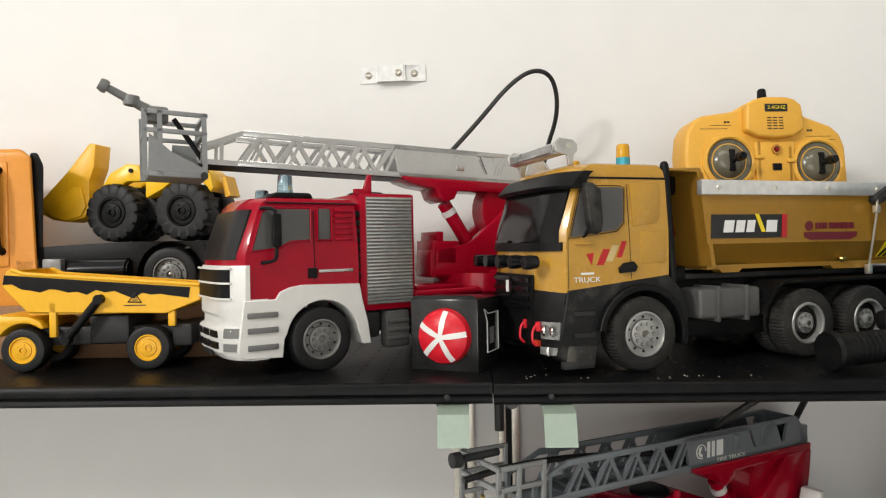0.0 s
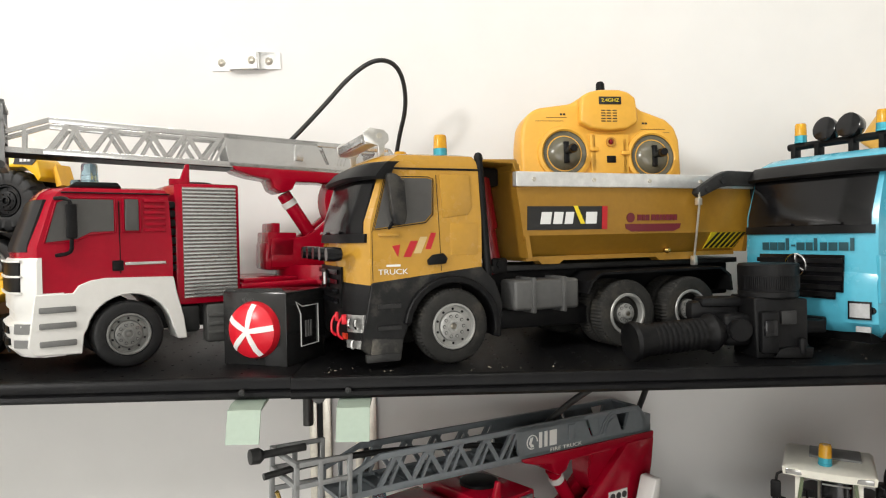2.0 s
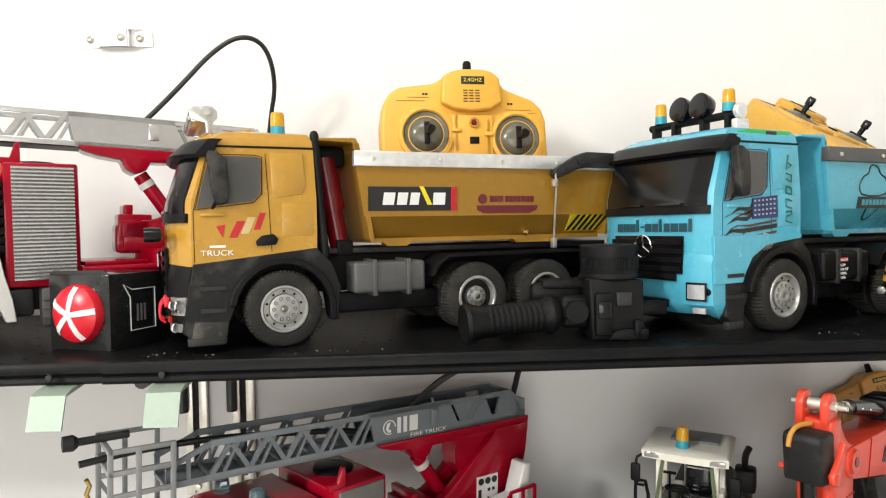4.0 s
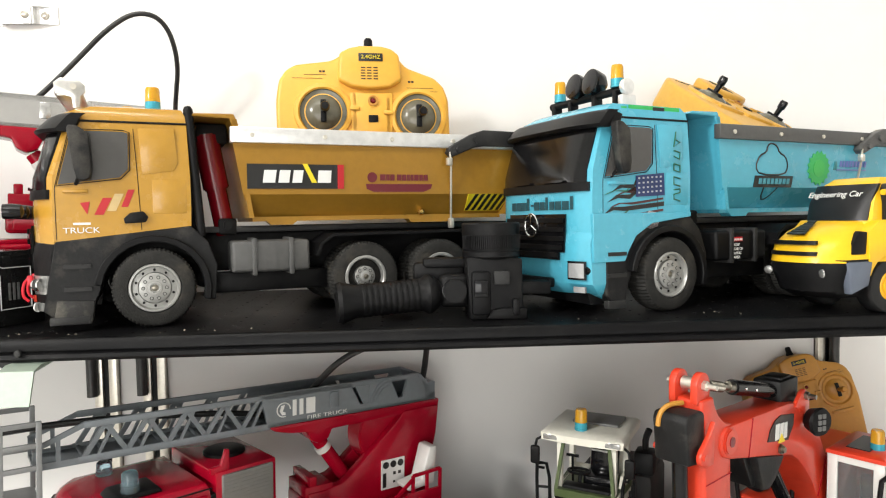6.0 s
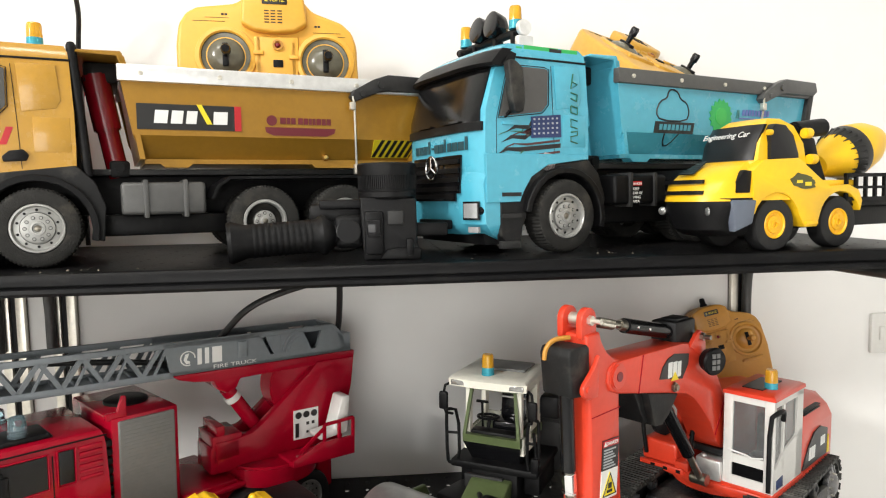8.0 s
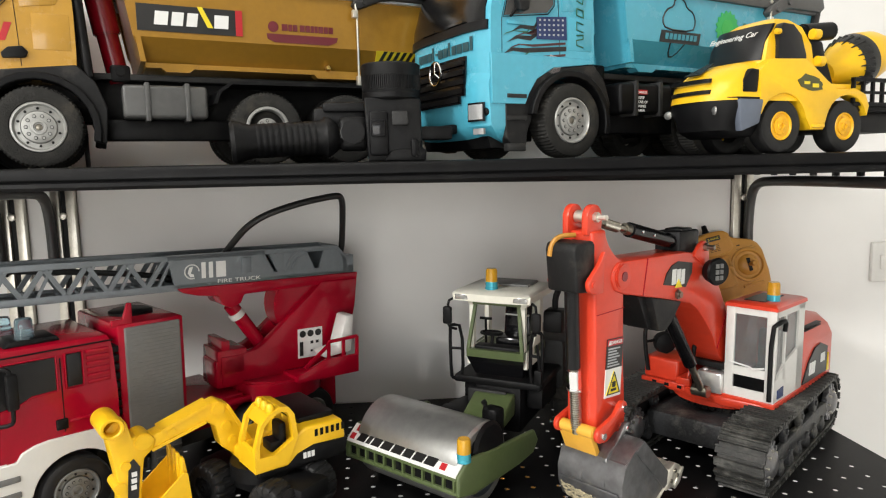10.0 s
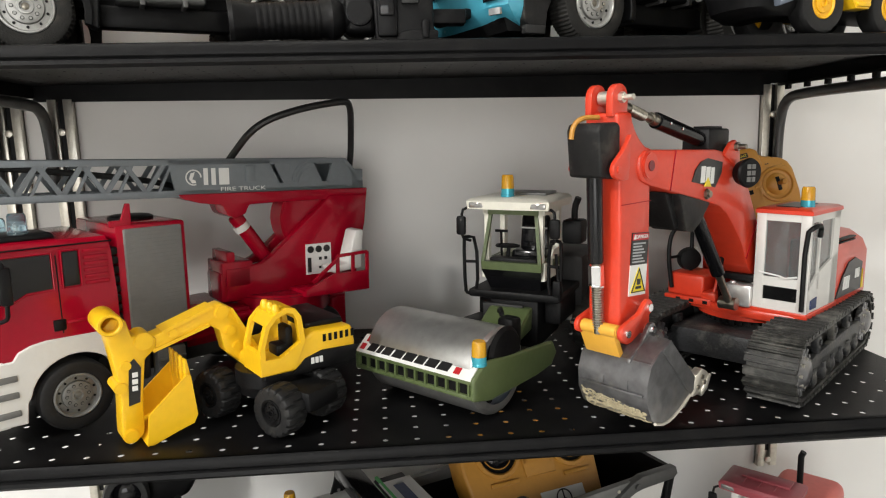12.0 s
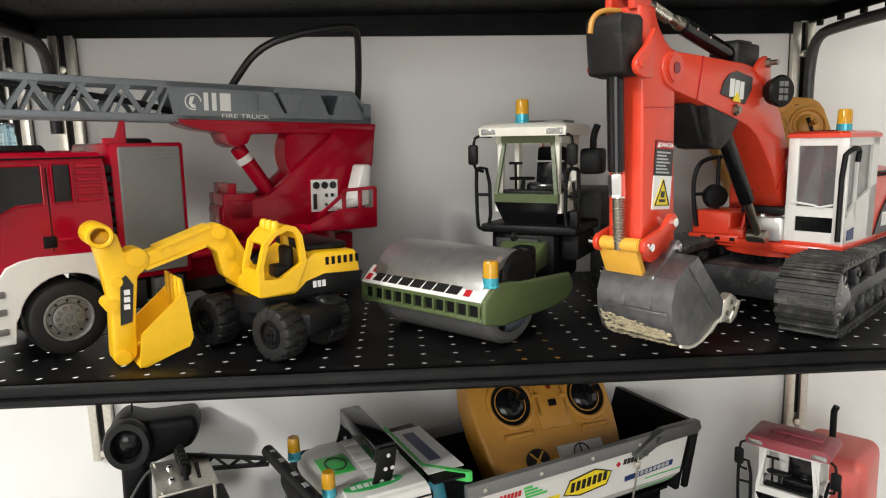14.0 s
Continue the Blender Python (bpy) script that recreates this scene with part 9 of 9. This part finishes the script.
# ---- small yellow wheeled excavator ----
def small_excavator():
    H = S2 @ pose(0.238, 0.684, 0, 0, 0, 32)
    t = thing("toy_excavator", H, "bright yellow toy wheeled excavator with a black undercarriage", "toy excavator")
    C = H.inverted() @ S2 @ pose(0.381, 0.667, 0, 0, 0, -37.7)
    for x in (0.0, -0.092):
        for y, far in ((0, False), (0.085, True)):
            w = wheel(t, x, y, 0.0255, 0.0255, 0.026, M_TYRE_CLEAN, M_BLACK, 0.5, 0.12, lugs=15, lug_depth=0.08, far=far, nuts=6, cap=M_BLACK_GLOSS)
            for o in (w, *w.children):
                o.data.transform(C)
    part("undercarriage", moved(join(bm_box(-0.125, 0.03, 0.022, 0.066, 0.022, 0.044, 0.005), bm_box(-0.115, -0.085, 0.008, 0.08, 0.018, 0.036, 0.004), bm_box(-0.02, 0.02, 0.008, 0.08, 0.018, 0.036, 0.004), bm_cyl((-0.045, 0.044, 0.04), (-0.045, 0.044, 0.056), 0.035, n=28)), C), M_BLACK, t)
    N, F = -0.072, 0.03
    body = part("house", bm_prism([(0.115, 0.0555), (0.232, 0.0555), (0.236, 0.075), (0.232, 0.096), (0.182, 0.098), (0.168, 0.09), (0.162, 0.074), (0.117, 0.072)], N, F, 0.004, 3), M_YELLOW2, t)
    part("black_skirt", bm_prism([(0.152, 0.054), (0.234, 0.054), (0.238, 0.072), (0.19, 0.074), (0.168, 0.068)], N - 0.0015, N + 0.004, 0.001), M_BLACK, body)
    part("skirt_mark", bars([(0.175, 0.179, 0.0605, 0.0675), (0.1805, 0.1845, 0.0605, 0.0675), (0.186, 0.19, 0.0605, 0.0675)], N - 0.0017), M_INK_W, body)
    part("engine_vent", join(*[bm_box(0.192 + 0.0075 * k, 0.196 + 0.0075 * k, N - 0.0006, N + 0.002, 0.083, 0.0915) for k in range(6)]), M_BLACK, body)
    part("engine_lid", bm_box(0.178, 0.228, N + 0.014, F - 0.006, 0.096, 0.104, 0.003), M_BLACK, body)
    part("lower_plate", bm_box(0.12, 0.23, N + 0.004, F - 0.004, 0.048, 0.056, 0.002), M_BLACK, body)
    # cab: a shell of posts with open windows
    outer = [(0.1135, 0.058), (0.1138, 0.085), (0.122, 0.113), (0.133, 0.124), (0.147, 0.13), (0.158, 0.1275), (0.165, 0.118), (0.169, 0.09), (0.155, 0.06)]
    inner = [(0.120, 0.0755), (0.120, 0.09), (0.1265, 0.1105), (0.1355, 0.1195), (0.148, 0.124), (0.155, 0.122), (0.1595, 0.114), (0.1628, 0.0885), (0.138, 0.0745)]
    cab = part("cab", bm_prism([outer[3], outer[4], outer[5], outer[6], (0.161, 0.114), (0.156, 0.1225), (0.148, 0.125), (0.136, 0.12)], N + 0.003, -0.032), M_YELLOW2, t, "open yellow cab with rounded window hoops")
    for y0, y1 in ((N - 0.002, N + 0.005), (-0.037, -0.03)):
        part("cab_hoop", bm_ring(outer, inner, y0, y1), M_YELLOW2, cab)
    part("cab_front", bm_prism([(0.1137, 0.058), (0.1138, 0.082), (0.118, 0.084), (0.118, 0.058)], N + 0.003, -0.032), M_YELLOW2, cab)
    part("cab_visor", bm_prism([(0.1235, 0.112), (0.133, 0.1235), (0.136, 0.1205), (0.1265, 0.109)], N + 0.003, -0.032), M_YELLOW2, cab)
    part("roof_knob", join(*[bm_lathe([(0, -0.006), (0.004, -0.005), (0.0055, 0.0), (0.0045, 0.004), (0.003, 0.0065), (0, 0.007)], 12, pose(0.137, y, 0.128)) for y in (N + 0.004, N + 0.017, N + 0.03)]), M_YELLOW2, cab)
    part("cab_seat", join(bm_box(0.138, 0.16, -0.064, -0.042, 0.073, 0.086, 0.003), bm_box(0.15, 0.16, -0.064, -0.042, 0.08, 0.106, 0.004)), M_BLACK, cab)
    # boom and stick
    bo = [(0.118, 0.058), (0.136, 0.07), (0.122, 0.1), (0.108, 0.124), (0.098, 0.13), (0.088, 0.127), (0.05, 0.113), (0.02, 0.104), (0.022, 0.088), (0.052, 0.098), (0.085, 0.108), (0.095, 0.1), (0.1, 0.075)]
    b = part("boom", bm_prism(bo, -0.0125, 0.0085, 0.002), M_YELLOW2, t)
    part("boom_bolt", join(*[bm_cyl((x, -0.0145, z), (x, 0.0105, z), r, n=14, bevel=0.0008) for x, z, r in ((0.098, 0.12, 0.0075), (0.106, 0.098, 0.006), (0.05, 0.106, 0.005), (0.112, 0.08, 0.005))]), M_YELLOW2, b)
    for lo, hi in (((0.03, 0.0915), (0.085, 0.1085)), ((0.04, 0.1095), (0.09, 0.1275)), ((0.108, 0.122), (0.133, 0.073))):
        part("boom_rib", bm_strut((lo[0], -0.002, lo[1]), (hi[0], -0.002, hi[1]), 0.0035, 0.0235), M_YELLOW2, b)
    sk = [(-0.004, 0.132), (0.008, 0.128), (0.012, 0.11), (0.026, 0.112), (0.034, 0.104), (0.032, 0.094), (0.022, 0.085), (0.018, 0.05), (0.016, 0.008), (0.01, 0.001), (0.0, 0.002), (-0.004, 0.01), (-0.002, 0.06), (-0.008, 0.1), (-0.012, 0.124)]
    st = part("stick", bm_prism(sk, -0.0145, 0.0105, 0.002), M_YELLOW2, t)
    part("stick_socket", join(bm_lathe([(0, 0.02), (0.0072, 0.02), (0.0075, 0.001), (0.0085, 0), (0.0105, 0.0), (0.0115, 0.002), (0.0115, 0.041), (0.0105, 0.043), (0, 0.043)], 20, pose(-0.007, -0.0245, 0.128) @ TO_Y), bm_cyl((0.022, -0.0165, 0.104), (0.022, 0.0125, 0.104), 0.009, n=18, bevel=0.001), bm_cyl((-0.002, -0.0165, 0.06), (-0.002, 0.0125, 0.06), 0.006, n=14), bm_cyl((0.004, -0.0165, 0.008), (0.004, 0.0125, 0.008), 0.0075, n=16, bevel=0.001), bm_cyl((0.004, -0.0165, 0.082), (0.004, 0.0125, 0.082), 0.005, n=12)), M_YELLOW2, st)
    dc = part("stick_decal", bm_prism([(0.004, 0.04), (0.014, 0.042), (0.0175, 0.078), (0.012, 0.088), (0.007, 0.084)], -0.0156, -0.0142), M_INK_K, st)
    part("decal_mark", bars([(0.008, 0.013, 0.055, 0.06), (0.0085, 0.0135, 0.062, 0.067), (0.009, 0.014, 0.069, 0.074)], -0.0158), M_INK_W, dc)
    # bucket
    pr = [(0.014, 0.0), (0.02, -0.001), (0.058, 0.012), (0.062, 0.02), (0.058, 0.06), (0.054, 0.062), (0.055, 0.022), (0.02, 0.008)]
    bkt = part("bucket", bm_prism(pr, -0.03, 0.022), M_YELLOW2, t)
    for y in (-0.032, 0.022):
        part("bucket_side", bm_prism([(0.014, 0.0), (0.058, 0.012), (0.062, 0.02), (0.058, 0.06), (0.054, 0.062), (0.017, 0.03)], y, y + 0.002), M_YELLOW2, bkt)
    for k in range(4):
        y = -0.029 + 0.0145 * k
        part("bucket_tooth", bm_prism([(0.053, 0.05), (0.06, 0.05), (0.056, 0.076), (0.053, 0.077)], y, y + 0.008, 0.0008), M_YELLOW2, bkt)
    house = pose(0.113, 0, 0.05) @ Matrix.Diagonal((0.87, 1, 0.9, 1)) @ pose(-0.115, 0, -0.05)
    for o in (body, *body.children, cab, *cab.children):
        o.data.transform(house)
    for o in (b, *b.children, st, *st.children):
        o.data.transform(Matrix.Diagonal((1, 1, 0.94, 1)))
    return t


small_excavator()
controller(pose(1.062, 0.984, 1.247, -12, -14, -6) @ Matrix.Diagonal((0.74, 0.74, 0.74, 1)), M_TXB, "plain brown radio controller wedged behind the excavator", False, True)
# ---- lowest visible shelf ----
controller(pose(0.716, 0.870, Z3 + 0.135, -35, 1.7, 20.2), M_TXB, "brown-orange radio controller lying in the white truck's bed", True)


def red_loader():
    R = S3 @ pose(0.9595, 0.8764, 0, 0, 0, -46.4)
    t = thing("toy_tractor", R, "red and white toy tractor with a faded maroon roof", "toy tractor")
    red = mat("faded_maroon_plastic", (0.30, 0.055, 0.07), 0.45, grain=0.1, dirt=0.2, dirt_colour=(0.4, 0.2, 0.18))
    cor = mat("faded_coral_plastic", (0.62, 0.12, 0.10), 0.45, grain=0.06)
    base = glazed_cab(t, Matrix.Diagonal((1, 0.6, 1, 1)), red, M_WHITE, M_WHITE, 0.086, 0.072, 0.095, 0.193)
    part("roof_rib", join(bm_box(0.016, 0.078, 0.014, 0.017, 0.203, 0.2055), *[bm_box(0.022 + 0.02 * k, 0.0235 + 0.02 * k, -0.004, 0.014, 0.203, 0.2048) for k in range(3)]), red, base)
    part("engine_hood", bm_box(0.03, 0.118, 0.072, 0.175, 0.06, 0.162, 0.016, 4), cor, t)
    part("floor_unit", bm_box(0.0, 0.088, 0.0, 0.17, 0.03, 0.096, 0.006), M_BLACK, t)
    for x, far in ((-0.012, True), (0.1, False)):
        for y in (0.03, 0.15):
            w = wheel(t, 0, 0, 0, 0.042, 0.028, M_TYRE, M_RIM_GREY, 0.55, 0.15, lugs=15, lug_depth=0.06)
            for o in (w, *w.children):
                o.data.transform(pose(x, y, 0.042, 0, 0, 90 if not far else -90))
    part("exhaust", bm_tube([(0.072, 0.095, 0.15), (0.072, 0.095, 0.218), (0.075, 0.095, 0.225)], 0.0042, 10), M_BLACK, t)
    return t


red_loader()


def crane_truck():
    R = S3 @ pose(0.1975, 0.828, 0, 0, 0, 25)
    t = thing("toy_crane_truck", R, "black toy crane truck with a steel lever plate", "toy truck")
    for x in (0.02, 0.14):
        for y, far in ((0, False), (0.12, True)):
            wheel(t, x, y, 0.04, 0.04, 0.028, far=far)
    part("chassis", bm_prism([(-0.06, 0.04), (0.18, 0.04), (0.18, 0.062), (0.105, 0.064), (0.1, 0.13), (-0.02, 0.13), (-0.022, 0.14), (-0.06, 0.14)], 0.01, 0.11, 0.004), M_BLACK, t)
    pl = part("lever_plate", bm_box(0.01, 0.081, 0.02, 0.118, 0.1735, 0.1765, 0.0008), M_STEEL, t, "brushed steel plate with black levers")
    for x, y in ((0.015, 0.025), (0.076, 0.025), (0.015, 0.113), (0.076, 0.113)):
        part("plate_post", bm_cyl((x, y, 0.125), (x, y, 0.1785), 0.0022, n=8), M_STEEL, pl)
    for k in range(5):
        x, y = 0.046, 0.046 + 0.0135 * k
        part("lever_knob", join(bm_cyl((x, y, 0.176), (x, y, 0.19), 0.003, n=8), bm_lathe([(0, 0), (0.0065, 0.002), (0.0075, 0.01), (0.005, 0.018), (0, 0.019)], 12, pose(x, y, 0.183, 12, 0, 0))), M_BLACK, pl)
    for p in ((0.029, 0.052), (0.031, 0.09)):
        part("plate_bolt", bm_lathe([(0.0045, 0), (0.0045, 0.003), (0.003, 0.005), (0, 0.0055)], 10, pose(*p, 0.1765)), M_CHROME, pl)
    part("plate_slot", bm_prism([(0.0595, 0.042), (0.064, 0.042), (0.067, 0.088), (0.061, 0.09)], 0.1762, 0.177, axis="z"), M_DGREY, pl)
    a, b = Vector((0.055, 0.108, 0.182)), Vector((0.155, 0.0635, 0.169))
    c, d = Vector((0.055, 0.108, 0.160)), Vector((0.155, 0.0635, 0.161))
    zig = [c.lerp(d, k / 6) if k % 2 else a.lerp(b, k / 6) for k in range(7)]
    part("lattice_boom", join(bm_strut(a, b, 0.005, 0.005), bm_strut(c, d, 0.005, 0.005), *[bm_strut(p, q, 0.0035, 0.003) for p, q in zip(zig, zig[1:])]), M_BLACK, t)
    part("wire", bm_tube([(-0.045, 0.05, 0.135), (-0.02, 0.07, 0.155), (0.0, 0.1, 0.17), (0.012, 0.112, 0.172)], 0.0018, 6, smooth=2), M_MGREY, t)
    part("side_panel", bm_box(-0.06, -0.018, 0.03, 0.07, 0.14, 0.146, 0.001), M_STEEL, t, "small bare steel cover")
    return t


crane_truck()


def pistol_controller():
    R = S3 @ pose(0.118, 0.994, 0, 0, 0, 12)
    t = thing("pistol_controller", R, "black pistol-grip radio controller with a round wheel", "controller")
    part("base", bm_box(-0.045, 0.05, -0.04, 0.03, 0.0, 0.035, 0.008), M_BLACK, t)
    part("grip", bm_prism([(-0.025, 0.03), (0.01, 0.03), (0.02, 0.16), (-0.02, 0.16)], -0.02, 0.018, 0.008, 3), M_BLACK, t)
    part("head", bm_prism([(-0.03, 0.15), (0.03, 0.148), (0.085, 0.165), (0.098, 0.185), (0.092, 0.205), (0.02, 0.205), (-0.01, 0.215), (-0.032, 0.198)], -0.03, 0.03, 0.008, 3), M_BLACK, t)
    w = part("steering_wheel", bm_lathe([(0.02, 0.0), (0.031, -0.002), (0.033, -0.012), (0.03, -0.02), (0.022, -0.02), (0.02, -0.008)], 32, pose(-0.002, -0.032, 0.184) @ TO_Y), M_TYRE_CLEAN, t, "foam steering wheel")
    part("wheel_hub", bm_lathe([(0.021, -0.006), (0.012, -0.012), (0.006, -0.014), (0, -0.014)], 20, pose(-0.002, -0.032, 0.184) @ TO_Y), M_BLACK_GLOSS, w)
    part("antenna_wire", bm_tube([(0.0, 0.0, 0.208), (0.002, 0.0, 0.24), (0.0, 0.006, 0.29)], 0.0015, 6, smooth=1), M_BLACK, t)
    for o in t.children_recursive:
        o.data.transform(Matrix.Diagonal((0.92, 1, 1.09, 1)))
    return t


pistol_controller()
# ---- wall fittings ----
def wall_bracket():
    t = thing("wall_bracket", pose(-0.1145, WALL_Y, 1.9205, 0, -1.2, 0), "zinc-plated omega bracket screwed to the wall", "bracket")
    z0, z1 = -0.0125, 0.0125
    prof = [(-0.052, -0.0), (-0.052, -0.002), (-0.026, -0.002), (-0.024, -0.012), (0.018, -0.012), (0.02, -0.002), (0.052, -0.002), (0.052, 0.0), (0.022, 0.0), (0.0205, -0.0098), (-0.0265 + 0.004, -0.0098), (-0.024, 0.0)]
    part("plate", bm_prism(prof, z0, z1, axis="z"), M_ZINC, t)
    for x, y in ((-0.038, -0.002), (0.034, -0.002), (0.01, -0.012)):
        part("screw", bm_lathe([(0.006, 0), (0.0055, -0.002), (0.003, -0.0035), (0.0015, -0.0025), (0, -0.0025)], 14, pose(x, y, 0) @ TO_Y), M_STEEL, t)
    return t


wall_bracket()


def cable(name, pts, r, label):
    return single(name, bm_tube(pts, r, 10, smooth=3), M_CABLE, label, "cable")


cable("cable", [(-0.05, 0.885, 1.745), (-0.023, 0.905, 1.775), (0.02, 0.915, 1.822), (0.058, 0.925, 1.868), (0.094, 0.932, 1.893), (0.124, 0.948, 1.885), (0.133, 0.97, 1.838), (0.116, 1.0, 1.785), (0.1, 1.03, 1.68), (0.1, 1.035, Z1 + 0.003)], 0.0032, "black rubber cable looping up the wall")
cable("cable", [(0.286, 0.89, 1.37), (0.318, 0.88, 1.41), (0.354, 0.855, 1.447), (0.402, 0.868, 1.464), (0.451, 0.89, 1.473), (0.463, 0.9, 1.472), (0.461, 0.932, 1.44), (0.457, 0.964, 1.395), (0.448, 0.97, 1.366), (0.43, 0.962, 1.363)], 0.0042, "thick black cable arched above the grey ladder")
cable("hose", [tuple((LADDER2 @ Vector(p))) for p in ((-0.075, 0.02, 0.2495), (-0.02, 0.024, 0.2535), (0.06, 0.026, 0.2515), (0.14, 0.026, 0.2435), (0.22, 0.026, 0.2335), (0.26, 0.026, 0.2215))], 0.0035, "black hose lying along the grey ladder")


def shelf_clip(x, tilt):
    t = thing("shelf_clip", pose(x, 0.655, Z1 - 0.0215, 0, tilt, 0), "pale green-grey bent metal shelf clip", "clip", "shelf clips")
    prof = [(0.03, 0.0), (0.03, -0.0018), (-0.012, -0.0055), (-0.022, -0.034), (-0.0238, -0.0335), (-0.0135, -0.0042), (-0.002, -0.0006)]
    part("plate", bm_prism(prof, -0.0155, 0.0155, axis="x"), M_CLIP, t)
    part("hole", bm_cyl((-0.001, -0.0195, -0.024), (-0.001, -0.018, -0.0245), 0.004, n=14), M_STEEL, t)
    part("screw", bm_lathe([(0.0034, 0), (0.003, -0.002), (0.0012, -0.0026), (0, -0.002)], 12, pose(-0.006, 0.002, 0.009) @ TO_Y), M_DGREY, t)
    return t


shelf_clip(-0.018, 0)
shelf_clip(0.084, 0)


def shelf_upright(x, ztop, zlow, label="brushed steel slotted shelf upright with screws"):
    t = thing("shelf_upright", pose(x, WALL_Y, 0), label, "upright", "shelf uprights")
    part("strip", join(bm_box(-0.0165, -0.0045, -0.012, 0, zlow, ztop, 0.0008), bm_box(0.0045, 0.0165, -0.012, 0, zlow, ztop, 0.0008), bm_box(-0.0165, 0.0165, -0.004, -0.0005, zlow, ztop)), M_STEEL, t)
    part("slot_channel", bm_box(-0.0042, 0.0042, -0.0062, -0.004, zlow + 0.025, ztop), M_BLACK, t)
    for z in (ztop - 0.045, zlow + 0.012):
        part("screw", bm_lathe([(0.0055, 0), (0.005, -0.0025), (0.0022, -0.0035), (0, -0.003)], 12, pose(0.0, -0.012, z) @ TO_Y), M_STEEL, t)
    return t


for x in (-0.013, 0.057):
    shelf_upright(x, Z1 - 0.02, 1.235)
shelf_upright(1.102, Z1 - 0.02, 1.235)
shelf_upright(0.052, Z2 - 0.02, 0.882)
shelf_upright(1.122, Z2 - 0.02, 0.868)


def tube_bracket(x, zt, y0, low=0.13):
    pts = [(x, WALL_Y - 0.018, zt - low), (x, WALL_Y - 0.018, zt - 0.055), (x, WALL_Y - 0.03, zt - 0.015), (x, WALL_Y - 0.075, zt - 0.008), (x, y0, zt - 0.008)]
    return single("tube_bracket", bm_tube(pts, 0.0075, 12, smooth=2), M_TUBE, "dark grey bent tube bracket under the shelf", "bracket", group="tube brackets")


for x in (-0.03, 0.042):
    tube_bracket(x, Z1 - 0.02, 0.7)
tube_bracket(1.108, Z1 - 0.0285, 0.68)
rail = thing("shelf_hook_rail", pose(1.111, 0, Z1 - 0.0185), "black toothed hook rail along the shelf end", "rail")
part("rail", bm_box(-0.004, 0.0, 0.67, 1.045, -0.004, 0.0, 0.001), M_SHELF, rail)
for k in range(8):
    part("hook", bm_box(-0.004, 0.002, 0.7 + 0.045 * k, 0.7085 + 0.045 * k, -0.0105, -0.003, 0.0008), M_SHELF, rail)

sock = thing("wall_socket", pose(1.362, WALL_Y, 1.332), "small white wall socket plate", "socket")
part("plate", bm_box(-0.024, 0.024, -0.008, 0, -0.034, 0.034, 0.003), M_WHITE, sock)
part("rocker", bm_box(-0.01, 0.01, -0.011, -0.007, -0.012, 0.012, 0.0015), M_WHITE, sock)



# ---- grit and dust on the shelves ----
random.seed(21)
grit = bmesh.new()
for x, y, n in ((0.055, 0.69, 5), (0.1, 0.684, 3), (0.235, 0.69, 5), (0.29, 0.682, 2), (0.76, 0.705, 5), (0.18, 0.676, 2), (0.62, 0.69, 2)):
    for k in range(n):
        c = Vector((x + random.gauss(0, 0.014), max(0.676, y + random.gauss(0, 0.006)), 0.0004))
        r = random.uniform(0.0004, 0.0013)
        ring = [grit.verts.new(c + Vector((r * random.uniform(0.6, 1.8) * math.cos(2 * math.pi * q / 6), r * random.uniform(0.5, 1.1) * math.sin(2 * math.pi * q / 6), -0.0004))) for q in range(6)]
        top = grit.verts.new(c + Vector((0, 0, r * 0.5)))
        for q in range(6):
            grit.faces.new((ring[q], ring[(q + 1) % 6], top))
single("dried_mud_crumbs", grit, M_CRUMB, "dull dried mud crumbs fallen on the black shelf", "dirt", S1, kind="stuff", flat=True)
